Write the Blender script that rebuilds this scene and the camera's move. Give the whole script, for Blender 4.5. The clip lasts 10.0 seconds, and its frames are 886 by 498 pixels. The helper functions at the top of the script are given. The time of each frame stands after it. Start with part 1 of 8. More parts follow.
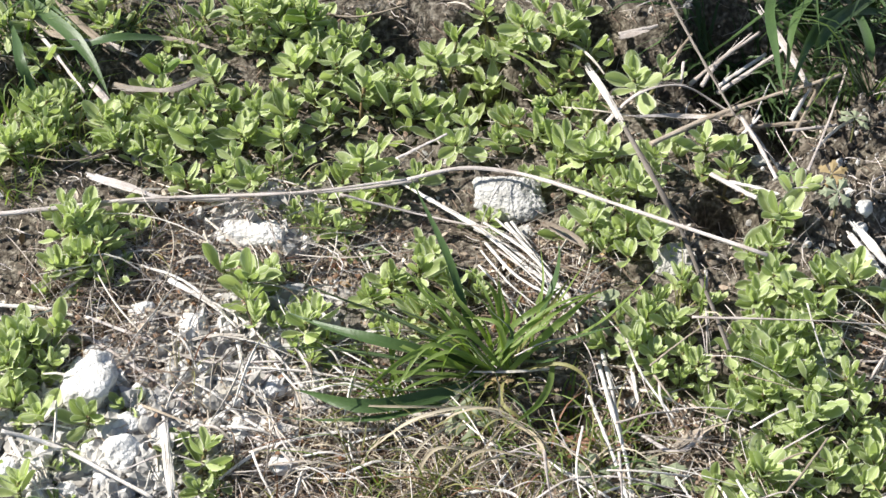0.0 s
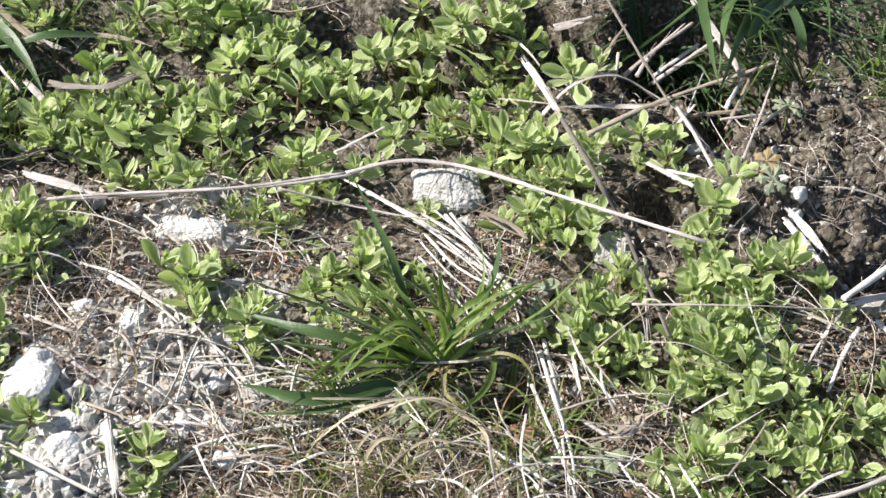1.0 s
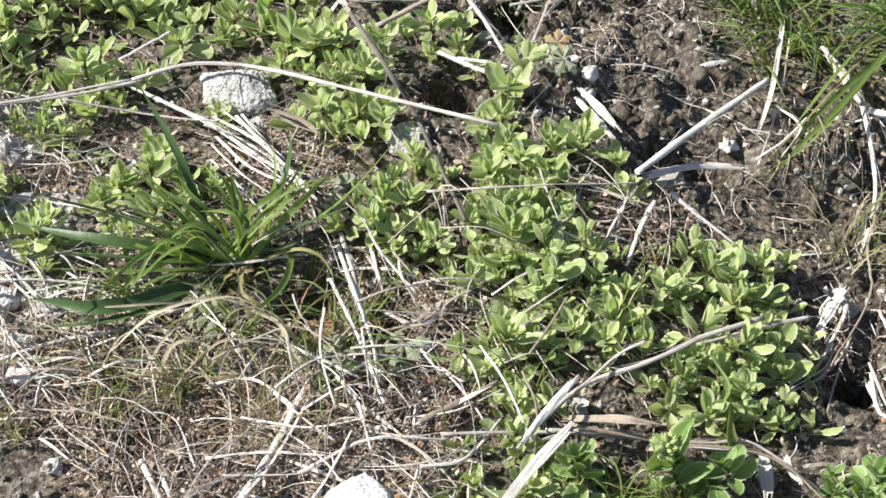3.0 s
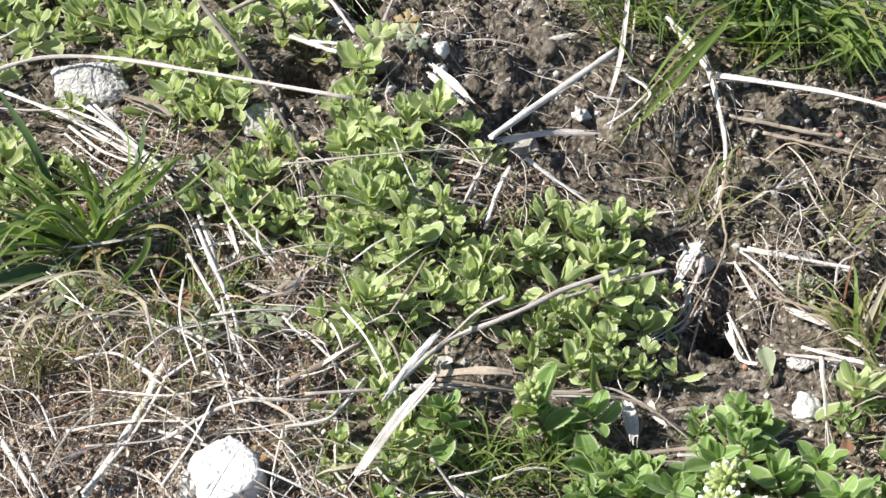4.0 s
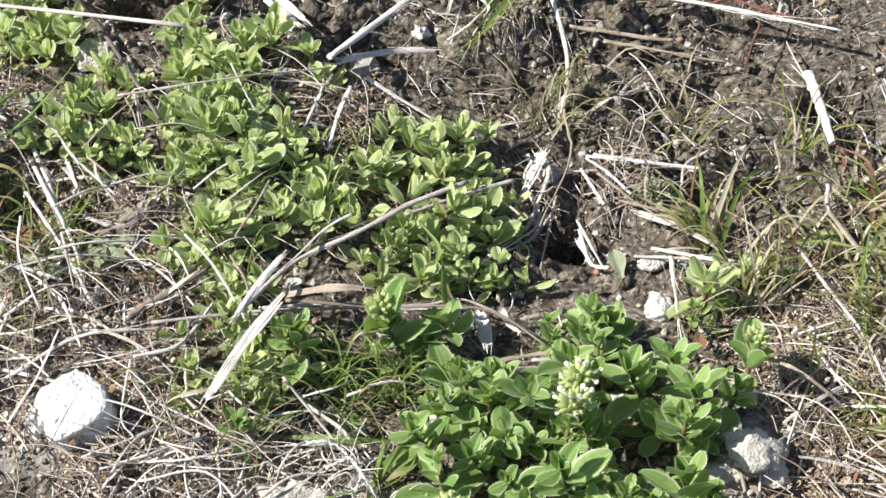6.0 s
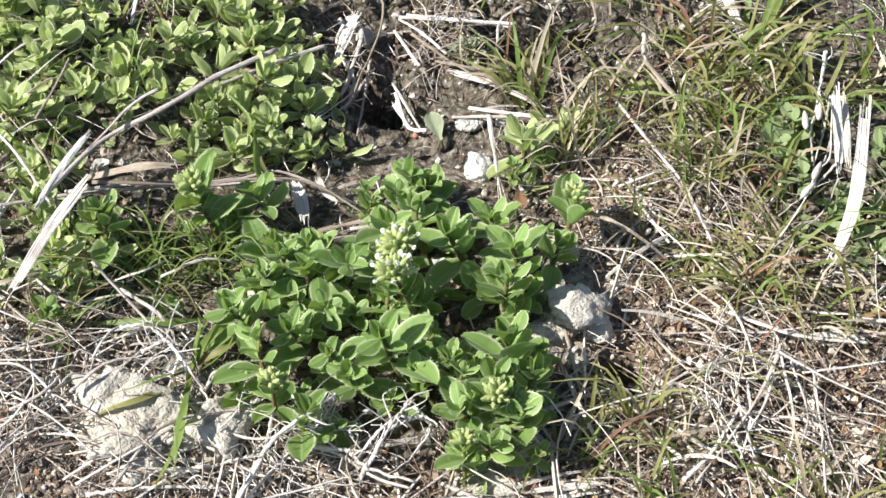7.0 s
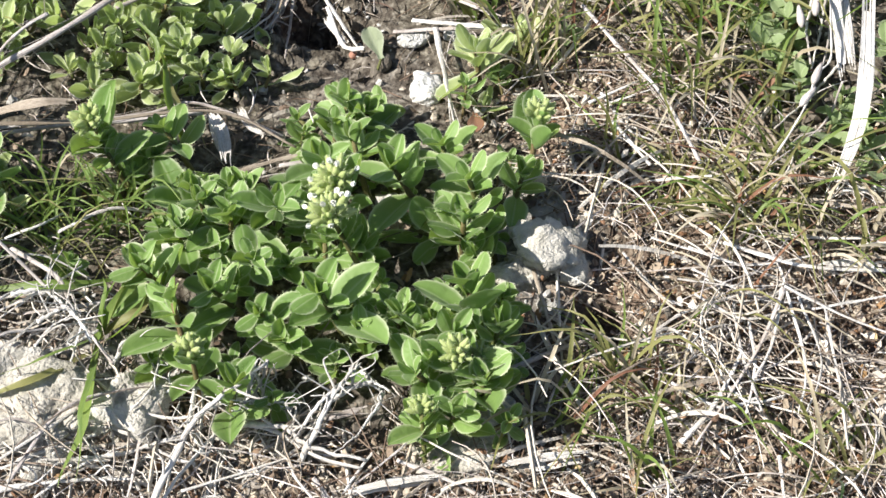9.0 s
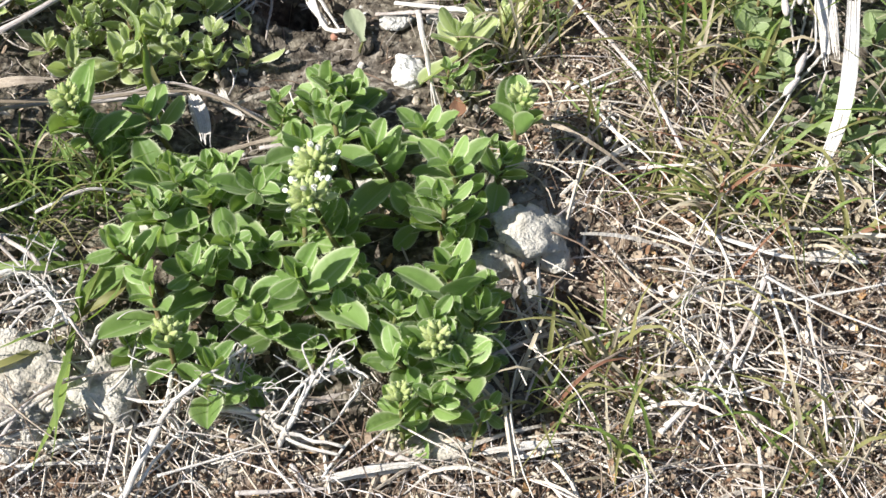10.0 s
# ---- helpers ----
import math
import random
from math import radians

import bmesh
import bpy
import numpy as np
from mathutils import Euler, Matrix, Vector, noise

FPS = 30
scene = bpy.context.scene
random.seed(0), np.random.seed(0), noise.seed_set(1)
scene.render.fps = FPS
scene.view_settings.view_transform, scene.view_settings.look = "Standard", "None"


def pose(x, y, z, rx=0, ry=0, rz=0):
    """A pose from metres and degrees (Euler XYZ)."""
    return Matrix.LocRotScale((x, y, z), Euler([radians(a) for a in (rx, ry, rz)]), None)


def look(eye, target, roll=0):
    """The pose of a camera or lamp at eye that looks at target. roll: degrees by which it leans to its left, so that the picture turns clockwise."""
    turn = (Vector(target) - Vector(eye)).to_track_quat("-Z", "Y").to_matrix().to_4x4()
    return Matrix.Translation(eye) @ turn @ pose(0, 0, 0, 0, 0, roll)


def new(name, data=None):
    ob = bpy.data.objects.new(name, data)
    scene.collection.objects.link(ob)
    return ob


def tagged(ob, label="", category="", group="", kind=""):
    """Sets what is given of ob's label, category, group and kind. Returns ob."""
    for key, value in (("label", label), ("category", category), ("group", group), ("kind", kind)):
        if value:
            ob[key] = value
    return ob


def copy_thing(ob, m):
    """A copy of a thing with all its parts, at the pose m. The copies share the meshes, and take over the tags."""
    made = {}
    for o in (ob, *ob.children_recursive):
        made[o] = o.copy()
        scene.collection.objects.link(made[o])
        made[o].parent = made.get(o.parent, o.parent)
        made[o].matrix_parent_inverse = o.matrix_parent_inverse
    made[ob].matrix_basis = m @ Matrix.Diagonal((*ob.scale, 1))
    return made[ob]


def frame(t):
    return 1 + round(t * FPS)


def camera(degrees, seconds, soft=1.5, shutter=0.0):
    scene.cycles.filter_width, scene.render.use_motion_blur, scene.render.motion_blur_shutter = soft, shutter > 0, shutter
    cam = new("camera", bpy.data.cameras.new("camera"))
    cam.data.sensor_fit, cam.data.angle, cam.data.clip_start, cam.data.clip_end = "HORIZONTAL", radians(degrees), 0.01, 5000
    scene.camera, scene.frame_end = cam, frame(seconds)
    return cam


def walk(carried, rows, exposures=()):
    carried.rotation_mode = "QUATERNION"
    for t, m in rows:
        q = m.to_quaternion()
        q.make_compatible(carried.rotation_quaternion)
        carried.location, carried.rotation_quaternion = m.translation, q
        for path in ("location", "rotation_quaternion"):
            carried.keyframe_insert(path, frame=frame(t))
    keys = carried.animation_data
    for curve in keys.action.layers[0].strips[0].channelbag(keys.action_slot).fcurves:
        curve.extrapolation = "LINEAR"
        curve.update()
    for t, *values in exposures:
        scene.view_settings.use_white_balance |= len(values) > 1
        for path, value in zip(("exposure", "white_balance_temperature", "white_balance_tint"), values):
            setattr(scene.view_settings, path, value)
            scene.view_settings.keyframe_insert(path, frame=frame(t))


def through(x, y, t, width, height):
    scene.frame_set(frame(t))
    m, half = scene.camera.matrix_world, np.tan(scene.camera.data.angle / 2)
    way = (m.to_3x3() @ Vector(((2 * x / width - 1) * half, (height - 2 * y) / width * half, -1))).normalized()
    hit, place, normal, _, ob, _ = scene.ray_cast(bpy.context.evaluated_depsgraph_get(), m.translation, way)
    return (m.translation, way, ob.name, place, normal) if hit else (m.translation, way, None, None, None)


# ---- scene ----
cam = camera(28.00, 10.0, soft=1.5)
PATH = [
    (0, (0.12804, -0.47301, 0.44664), (0.02112, -0.12761, 0.10129), -2.694),
    (0.5, (0.12630, -0.47625, 0.44640), (0.02932, -0.12783, 0.10114), -2.165),
    (1, (0.12552, -0.47719, 0.44599), (0.03754, -0.12698, 0.10014), -1.453),
    (1.5, (0.12744, -0.47644, 0.44403), (0.05310, -0.12359, 0.09766), -0.637),
    (2, (0.12663, -0.47840, 0.43801), (0.05989, -0.12755, 0.08807), -0.524),
    (2.5, (0.13178, -0.47393, 0.43646), (0.07954, -0.13160, 0.07579), 0.022),
    (2.7, (0.13886, -0.47365, 0.43506), (0.08957, -0.13147, 0.07383), -0.178),
    (3.8, (0.14839, -0.50550, 0.40221), (0.12961, -0.14029, 0.06123), 0.719),
    (4, (0.15235, -0.50637, 0.40024), (0.14116, -0.14009, 0.06006), 0.922),
    (4.5, (0.15587, -0.50824, 0.39781), (0.15625, -0.14254, 0.05683), 0.395),
    (5, (0.15137, -0.51114, 0.39643), (0.15673, -0.14523, 0.05572), -0.224),
    (5.2, (0.14930, -0.51047, 0.39563), (0.15781, -0.14639, 0.05303), 0.001),
    (6.3, (0.16864, -0.51371, 0.37802), (0.20103, -0.15774, 0.02840), 1.678),
    (6.5, (0.17133, -0.51345, 0.37527), (0.21192, -0.16336, 0.02061), 2.052),
    (7, (0.17714, -0.50654, 0.37562), (0.23670, -0.17632, 0.00494), 2.629),
    (7.5, (0.17927, -0.50192, 0.37355), (0.24928, -0.18334, -0.00540), 2.425),
    (8, (0.18187, -0.50317, 0.37285), (0.24968, -0.18500, -0.00685), 1.361),
    (8.5, (0.19055, -0.47379, 0.34195), (0.25483, -0.15975, -0.04178), 0.728),
    (9, (0.18988, -0.46016, 0.32274), (0.25730, -0.14540, -0.05986), 1.403),
    (9.5, (0.18475, -0.45893, 0.32157), (0.25892, -0.14653, -0.06171), 2.944),
    (10, (0.18881, -0.45674, 0.32171), (0.26279, -0.14805, -0.06461), 3.240),
]
walk(cam, [(t, look(eye, target, roll)) for t, eye, target, roll in PATH])

# ---- light: clear sky, low sun from the left ----
SUN_WAY = Vector((-0.73, -0.02, 0.66)).normalized()
world = bpy.data.worlds.new("world")
scene.world = world
world.use_nodes = True
sky = world.node_tree.nodes.new("ShaderNodeTexSky")
sky.sky_type, sky.sun_disc = "NISHITA", False
sky.sun_elevation = math.asin(SUN_WAY.z)
sky.sun_rotation = math.atan2(SUN_WAY.x, SUN_WAY.y)
back = world.node_tree.nodes["Background"]
back.inputs["Strength"].default_value = 0.086
world.node_tree.links.new(sky.outputs["Color"], back.inputs["Color"])
sun = new("sun", bpy.data.lights.new("sun", "SUN"))
sun.data.energy, sun.data.angle, sun.data.color = 5.8, radians(0.55), (1.0, 0.965, 0.91)
sun.matrix_world = look(SUN_WAY * 3, (0, 0, 0))
scene.view_settings.exposure = 0.79


# ---- materials ----
def material(name, rough=0.8, spec=0.3):
    m = bpy.data.materials.new(name)
    m.use_nodes = True
    nt = m.node_tree
    p = nt.nodes["Principled BSDF"]
    p.inputs["Roughness"].default_value = rough
    p.inputs["Specular IOR Level"].default_value = spec
    return m, nt, p


def node(nt, kind, **sets):
    n = nt.nodes.new(kind)
    for key, value in sets.items():
        n.inputs[key.replace("_", " ")].default_value = value
    return n


def ramp(nt, fac, stops):
    r = nt.nodes.new("ShaderNodeValToRGB")
    while len(r.color_ramp.elements) < len(stops):
        r.color_ramp.elements.new(0.5)
    for e, (at, colour) in zip(r.color_ramp.elements, stops):
        e.position, e.color = at, (*colour, 1)
    nt.links.new(fac, r.inputs["Fac"])
    return r.outputs["Color"]


def mixed(nt, fac, a, b, how="MIX"):
    m = nt.nodes.new("ShaderNodeMix")
    m.data_type, m.blend_type = "RGBA", how
    for socket, value in ((m.inputs["Factor"], fac), (m.inputs["A"], a), (m.inputs["B"], b)):
        if isinstance(value, bpy.types.NodeSocket):
            nt.links.new(value, socket)
        else:
            socket.default_value = value if isinstance(value, float) else (*value, 1)
    return m.outputs["Result"]


def noise_tex(nt, scale, detail=4.0, where="Object", stretch=None):
    c = nt.nodes.new("ShaderNodeTexCoord")
    n = node(nt, "ShaderNodeTexNoise", Scale=scale, Detail=detail)
    if stretch:
        mp = nt.nodes.new("ShaderNodeMapping")
        mp.inputs["Scale"].default_value = stretch
        nt.links.new(c.outputs[where], mp.inputs["Vector"])
        nt.links.new(mp.outputs["Vector"], n.inputs["Vector"])
    else:
        nt.links.new(c.outputs[where], n.inputs["Vector"])
    return n.outputs["Fac"]


def bump(nt, p, height, strength, distance):
    b = node(nt, "ShaderNodeBump", Strength=strength, Distance=distance)
    nt.links.new(height, b.inputs["Height"])
    nt.links.new(b.outputs["Normal"], p.inputs["Normal"])


def leafy(name, dark, light, edge, through=0.4, rough=0.55, fine=1.0, glow=(0.40, 0.62, 0.05)):
    """A thin leaf: two greens mixed leaf by leaf, paler hairy rim and midrib, light shining through. fine: texture scale in the leaf's own units."""
    m, nt, p = material(name, rough, 0.28)
    info = nt.nodes.new("ShaderNodeObjectInfo")
    base = mixed(nt, info.outputs["Random"], dark, light)
    patch = noise_tex(nt, 260.0 * fine, 3.0)
    base = mixed(nt, ramp(nt, patch, [(0.35, (0, 0, 0)), (0.75, (0.6, 0.6, 0.6))]), base, light)
    uv = nt.nodes.new("ShaderNodeTexCoord")
    sep = nt.nodes.new("ShaderNodeSeparateXYZ")
    nt.links.new(uv.outputs["UV"], sep.inputs["Vector"])
    rim = ramp(nt, sep.outputs["X"], [(0.0, (0.95, 0.95, 0.95)), (0.05, (0.42, 0.42, 0.42)), (0.12, (0.06, 0.06, 0.06)), (0.44, (0, 0, 0)), (0.5, (0.30, 0.30, 0.30)), (0.56, (0, 0, 0)), (0.88, (0.06, 0.06, 0.06)), (0.95, (0.42, 0.42, 0.42)), (1.0, (0.95, 0.95, 0.95))])
    base = mixed(nt, rim, base, edge)
    nt.links.new(base, p.inputs["Base Color"])
    p.inputs["Sheen Weight"].default_value = 0.10
    p.inputs["Sheen Roughness"].default_value = 0.4
    crease = noise_tex(nt, 1.0, 2.0, "UV", (4, 11, 1))
    bump(nt, p, mixed(nt, 0.45, crease, noise_tex(nt, 900.0 * fine, 2.0)), 0.35, 0.0008)
    tr = nt.nodes.new("ShaderNodeBsdfTranslucent")
    nt.links.new(mixed(nt, 0.55, base, glow), tr.inputs["Color"])
    mix = nt.nodes.new("ShaderNodeMixShader")
    mix.inputs["Fac"].default_value = through
    nt.links.new(p.outputs["BSDF"], mix.inputs[1])
    nt.links.new(tr.outputs["BSDF"], mix.inputs[2])
    nt.links.new(mix.outputs["Shader"], nt.nodes["Material Output"].inputs["Surface"])
    return m


def fibrous(name, stops, island=False, rough=0.7, grain=1400.0):
    """Dry stems: colour by piece, streaks and blotches."""
    m, nt, p = material(name, rough, 0.3)
    src = nt.nodes.new("ShaderNodeNewGeometry").outputs["Random Per Island"] if island else nt.nodes.new("ShaderNodeObjectInfo").outputs["Random"]
    base = ramp(nt, src, stops)
    blot = noise_tex(nt, 130.0, 5.0)
    base = mixed(nt, ramp(nt, blot, [(0.38, (0, 0, 0)), (0.7, (0.65, 0.65, 0.65))]), base, mixed(nt, 1.0, base, (0.55, 0.50, 0.44), "MULTIPLY"))
    fine = noise_tex(nt, grain, 3.0)
    base = mixed(nt, ramp(nt, fine, [(0.35, (0, 0, 0)), (0.7, (0.4, 0.4, 0.4))]), base, mixed(nt, 1.0, base, (0.5, 0.45, 0.4), "MULTIPLY"))
    if not island:
        streak = noise_tex(nt, 1.0, 5.0, "UV", (26, 2.2, 1))
        base = mixed(nt, ramp(nt, streak, [(0.45, (0, 0, 0)), (0.68, (0.55, 0.55, 0.55))]), base, mixed(nt, 1.0, base, (0.55, 0.52, 0.48), "MULTIPLY"))
        fine = streak
    nt.links.new(base, p.inputs["Base Color"])
    bump(nt, p, fine, 0.6, 0.0006)
    return m


def mineral(name, stops, scale, rough=0.95, strength=0.8, island=False, deep=0.001):
    m, nt, p = material(name, rough, 0.2)
    base = ramp(nt, noise_tex(nt, scale, 6.0), stops)
    geo = nt.nodes.new("ShaderNodeNewGeometry").outputs["Random Per Island"] if island else nt.nodes.new("ShaderNodeObjectInfo").outputs["Random"]
    base = mixed(nt, ramp(nt, geo, [(0.0, (0, 0, 0)), (1.0, (0.6, 0.6, 0.6))]), base, mixed(nt, 1.0, base, (0.6, 0.57, 0.52), "MULTIPLY"))
    nt.links.new(base, p.inputs["Base Color"])
    bump(nt, p, noise_tex(nt, scale * 4, 6.0), strength, deep)
    return m


LEAF = leafy("chickweed_leaf", (0.212, 0.285, 0.086), (0.445, 0.515, 0.222), (0.80, 0.82, 0.62), 0.40, 0.55, 0.012, (0.44, 0.58, 0.10))
LUSH_LEAF = leafy("lush_leaf", (0.092, 0.176, 0.034), (0.205, 0.318, 0.088), (0.58, 0.62, 0.40), 0.36, 0.50, 0.012, (0.42, 0.58, 0.08))
HERB_LEAF = leafy("herb_leaf", (0.150, 0.210, 0.080), (0.240, 0.300, 0.140), (0.36, 0.41, 0.25), 0.3, 0.6, 0.012)
GREY_LEAF = leafy("grey_leaf", (0.200, 0.235, 0.135), (0.300, 0.330, 0.215), (0.40, 0.42, 0.31), 0.22, 0.7, 0.012, (0.30, 0.40, 0.12))
RED_LEAF = leafy("red_leaf", (0.140, 0.055, 0.038), (0.250, 0.135, 0.080), (0.30, 0.15, 0.08), 0.3, 0.6, 1.0, (0.40, 0.20, 0.08))
TAN_LEAF = leafy("tan_leaf", (0.220, 0.160, 0.075), (0.320, 0.240, 0.120), (0.34, 0.27, 0.15), 0.3, 0.6, 1.0, (0.50, 0.38, 0.12))
# naturally dark fan blades, and far-edge grass with its shade put into the colour
BLADE_DARK_OR_SHADED = leafy("dark_or_shaded_grass", (0.034, 0.066, 0.022), (0.066, 0.112, 0.034), (0.07, 0.12, 0.045), 0.2, 0.42, 1.0, (0.09, 0.17, 0.04))
BLADE_GREEN = leafy("green_grass", (0.080, 0.130, 0.030), (0.185, 0.250, 0.065), (0.20, 0.27, 0.09), 0.4, 0.42)
BLADE_OLIVE = leafy("olive_grass", (0.115, 0.130, 0.036), (0.245, 0.232, 0.092), (0.28, 0.25, 0.11), 0.35, 0.5, 1.0, (0.40, 0.44, 0.09))
BLADE_DRY = leafy("dry_grass", (0.240, 0.190, 0.110), (0.500, 0.440, 0.330), (0.50, 0.44, 0.33), 0.25, 0.6, 1.0, (0.55, 0.48, 0.26))
STEM = fibrous("green_stem", [(0, (0.14, 0.17, 0.05)), (1, (0.22, 0.16, 0.08))])
PETAL = material("white_petal", 0.6)[0]
PETAL.node_tree.nodes["Principled BSDF"].inputs["Base Color"].default_value = (0.84, 0.83, 0.76, 1)
BUD = leafy("bud_sepal", (0.340, 0.400, 0.140), (0.480, 0.530, 0.235), (0.74, 0.77, 0.56), 0.35, 0.55, 0.012)
BLEACHED = fibrous("bleached_straw", [(0, (0.68, 0.65, 0.61)), (1, (0.80, 0.78, 0.74))])
PALE = fibrous("pale_straw", [(0, (0.51, 0.46, 0.43)), (1, (0.65, 0.60, 0.57))])
OCHRE = fibrous("ochre_straw", [(0, (0.30, 0.25, 0.19)), (1, (0.42, 0.36, 0.29))])
RED_STEM = fibrous("red_stem", [(0, (0.24, 0.09, 0.075)), (1, (0.34, 0.15, 0.12))])
DARK_STRAW = fibrous("weathered_stem", [(0, (0.17, 0.15, 0.13)), (1, (0.28, 0.25, 0.22))])
LITTER = fibrous("straw_litter", [(0, (0.11, 0.07, 0.05)), (0.3, (0.24, 0.18, 0.13)), (0.6, (0.42, 0.37, 0.32)), (1, (0.66, 0.61, 0.59))], True)
LOOSE = fibrous("loose_straw", [(0, (0.38, 0.32, 0.25)), (0.45, (0.58, 0.53, 0.46)), (1, (0.78, 0.74, 0.67))], True)
HUSK = fibrous("husk_litter", [(0, (0.07, 0.05, 0.04)), (0.25, (0.20, 0.14, 0.10)), (0.45, (0.26, 0.195, 0.145)), (0.75, (0.36, 0.29, 0.22)), (1, (0.64, 0.56, 0.47))], True)
MOSS = fibrous("moss_crumb", [(0, (0.10, 0.07, 0.05)), (0.12, (0.24, 0.13, 0.07)), (0.3, (0.24, 0.175, 0.125)), (0.55, (0.32, 0.26, 0.19)), (0.85, (0.52, 0.45, 0.355)), (1, (0.68, 0.62, 0.53))], True)
CREAM = fibrous("cream_crumb", [(0, (0.34, 0.28, 0.19)), (0.4, (0.54, 0.48, 0.37)), (1, (0.74, 0.69, 0.58))], True)
AMBER = fibrous("amber_scrap", [(0, (0.20, 0.11, 0.05)), (0.5, (0.36, 0.22, 0.10)), (1, (0.50, 0.37, 0.20))], True)
CHALK_STONE = mineral("chalk_stone", [(0.3, (0.52, 0.50, 0.46)), (0.5, (0.70, 0.69, 0.66)), (0.8, (0.80, 0.79, 0.77))], 160.0, 0.95, 0.8, False, 0.002)
GREY_STONE = mineral("grey_stone", [(0.3, (0.33, 0.32, 0.29)), (0.55, (0.50, 0.49, 0.46)), (0.8, (0.62, 0.61, 0.58))], 200.0, 0.95, 0.8, False, 0.003)
CLOD = mineral("pale_clod", [(0.3, (0.36, 0.34, 0.29)), (0.5, (0.54, 0.51, 0.45)), (0.75, (0.66, 0.63, 0.57))], 260.0, 0.95, 0.8, False, 0.0016)
GRAVEL_MAT = mineral("gravel_stone", [(0.3, (0.31, 0.295, 0.27)), (0.7, (0.58, 0.565, 0.535))], 120.0, island=True)
SEED = mineral("seed_coat", [(0.3, (0.30, 0.14, 0.10)), (0.7, (0.46, 0.26, 0.19))], 900.0, 0.6, 0.4)
CRUMB = mineral("soil_crumb", [(0.3, (0.066, 0.055, 0.044)), (0.7, (0.200, 0.175, 0.142))], 300.0, island=True)


def soil_material():
    m, nt, p = material("dry_soil", 0.97, 0.15)
    crumbs = ramp(nt, noise_tex(nt, 420.0, 6.0), [(0.3, (0.034, 0.027, 0.021)), (0.5, (0.096, 0.081, 0.065)), (0.7, (0.262, 0.234, 0.195))])
    patch = ramp(nt, noise_tex(nt, 45.0, 4.0), [(0.4, (0, 0, 0)), (0.65, (0.7, 0.7, 0.7))])
    base = mixed(nt, patch, crumbs, mixed(nt, 1.0, crumbs, (0.96, 0.97, 0.86), "MULTIPLY"))
    pale = ramp(nt, noise_tex(nt, 300.0, 6.0), [(0.3, (0.22, 0.205, 0.18)), (0.7, (0.56, 0.54, 0.50))])
    duff = nt.nodes.new("ShaderNodeAttribute")
    duff.attribute_name = "duff"
    rotted = ramp(nt, noise_tex(nt, 650.0, 6.0), [(0.3, (0.085, 0.060, 0.046)), (0.55, (0.165, 0.118, 0.088)), (0.75, (0.29, 0.225, 0.17))])
    base = mixed(nt, duff.outputs["Fac"], base, rotted)
    dust = nt.nodes.new("ShaderNodeAttribute")
    dust.attribute_name = "chalk"
    base = mixed(nt, dust.outputs["Fac"], base, pale)
    nt.links.new(base, p.inputs["Base Color"])
    bump(nt, p, noise_tex(nt, 700.0, 8.0), 1.0, 0.0015)
    return m


SOIL_MAT = soil_material()

# ---- plan of the ground: x, y, half-width, half-depth of each patch ----
SOIL = [(0.274, -0.069, 0.040, 0.026), (0.248, -0.042, 0.030, 0.024), (0.351, -0.054, 0.036, 0.026), (0.149, 0.020, 0.037, 0.054), (0.251, -0.011, 0.052, 0.039), (0.231, -0.100, 0.020, 0.027), (-0.019, 0.070, 0.028, 0.029), (0.127, 0.039, 0.030, 0.059), (0.233, -0.106, 0.018, 0.023)]
GRAVEL = [(-0.099, -0.135, 0.044, 0.032), (-0.066, -0.092, 0.035, 0.033), (-0.078, -0.024, 0.025, 0.020)]
CHALK = [(-0.097, -0.130, 0.057, 0.052), (-0.072, -0.060, 0.051, 0.063), (0.071, -0.169, 0.041, 0.025), (0.152, -0.217, 0.030, 0.025), (0.271, -0.187, 0.016, 0.021), (0.174, -0.234, 0.040, 0.014), (0.119, -0.206, 0.038, 0.015)]
HAY = [(-0.020, -0.122, 0.065, 0.034), (-0.107, -0.080, 0.045, 0.034), (0.051, -0.148, 0.051, 0.037), (0.309, -0.225, 0.045, 0.040), (0.161, -0.231, 0.040, 0.019), (0.252, -0.253, 0.033, 0.016), (-0.076, -0.030, 0.053, 0.026), (0.028, -0.031, 0.024, 0.027), (0.304, -0.158, 0.034, 0.034), (0.069, -0.095, 0.028, 0.024), (0.101, -0.118, 0.027, 0.030), (0.151, -0.049, 0.024, 0.023), (0.167, -0.237, 0.042, 0.014), (0.219, -0.248, 0.035, 0.011), (0.019, -0.156, 0.035, 0.035), (-0.043, -0.100, 0.039, 0.029), (0.111, -0.197, 0.034, 0.025), (0.094, -0.148, 0.019, 0.028)]
HAY += [(0.345, -0.238, 0.050, 0.050), (0.290, -0.268, 0.060, 0.022), (0.360, -0.205, 0.034, 0.034), (0.254, -0.072, 0.017, 0.012), (0.219, -0.085, 0.011, 0.013), (0.326, -0.262, 0.027, 0.019), (0.326, -0.269, 0.024, 0.010)]
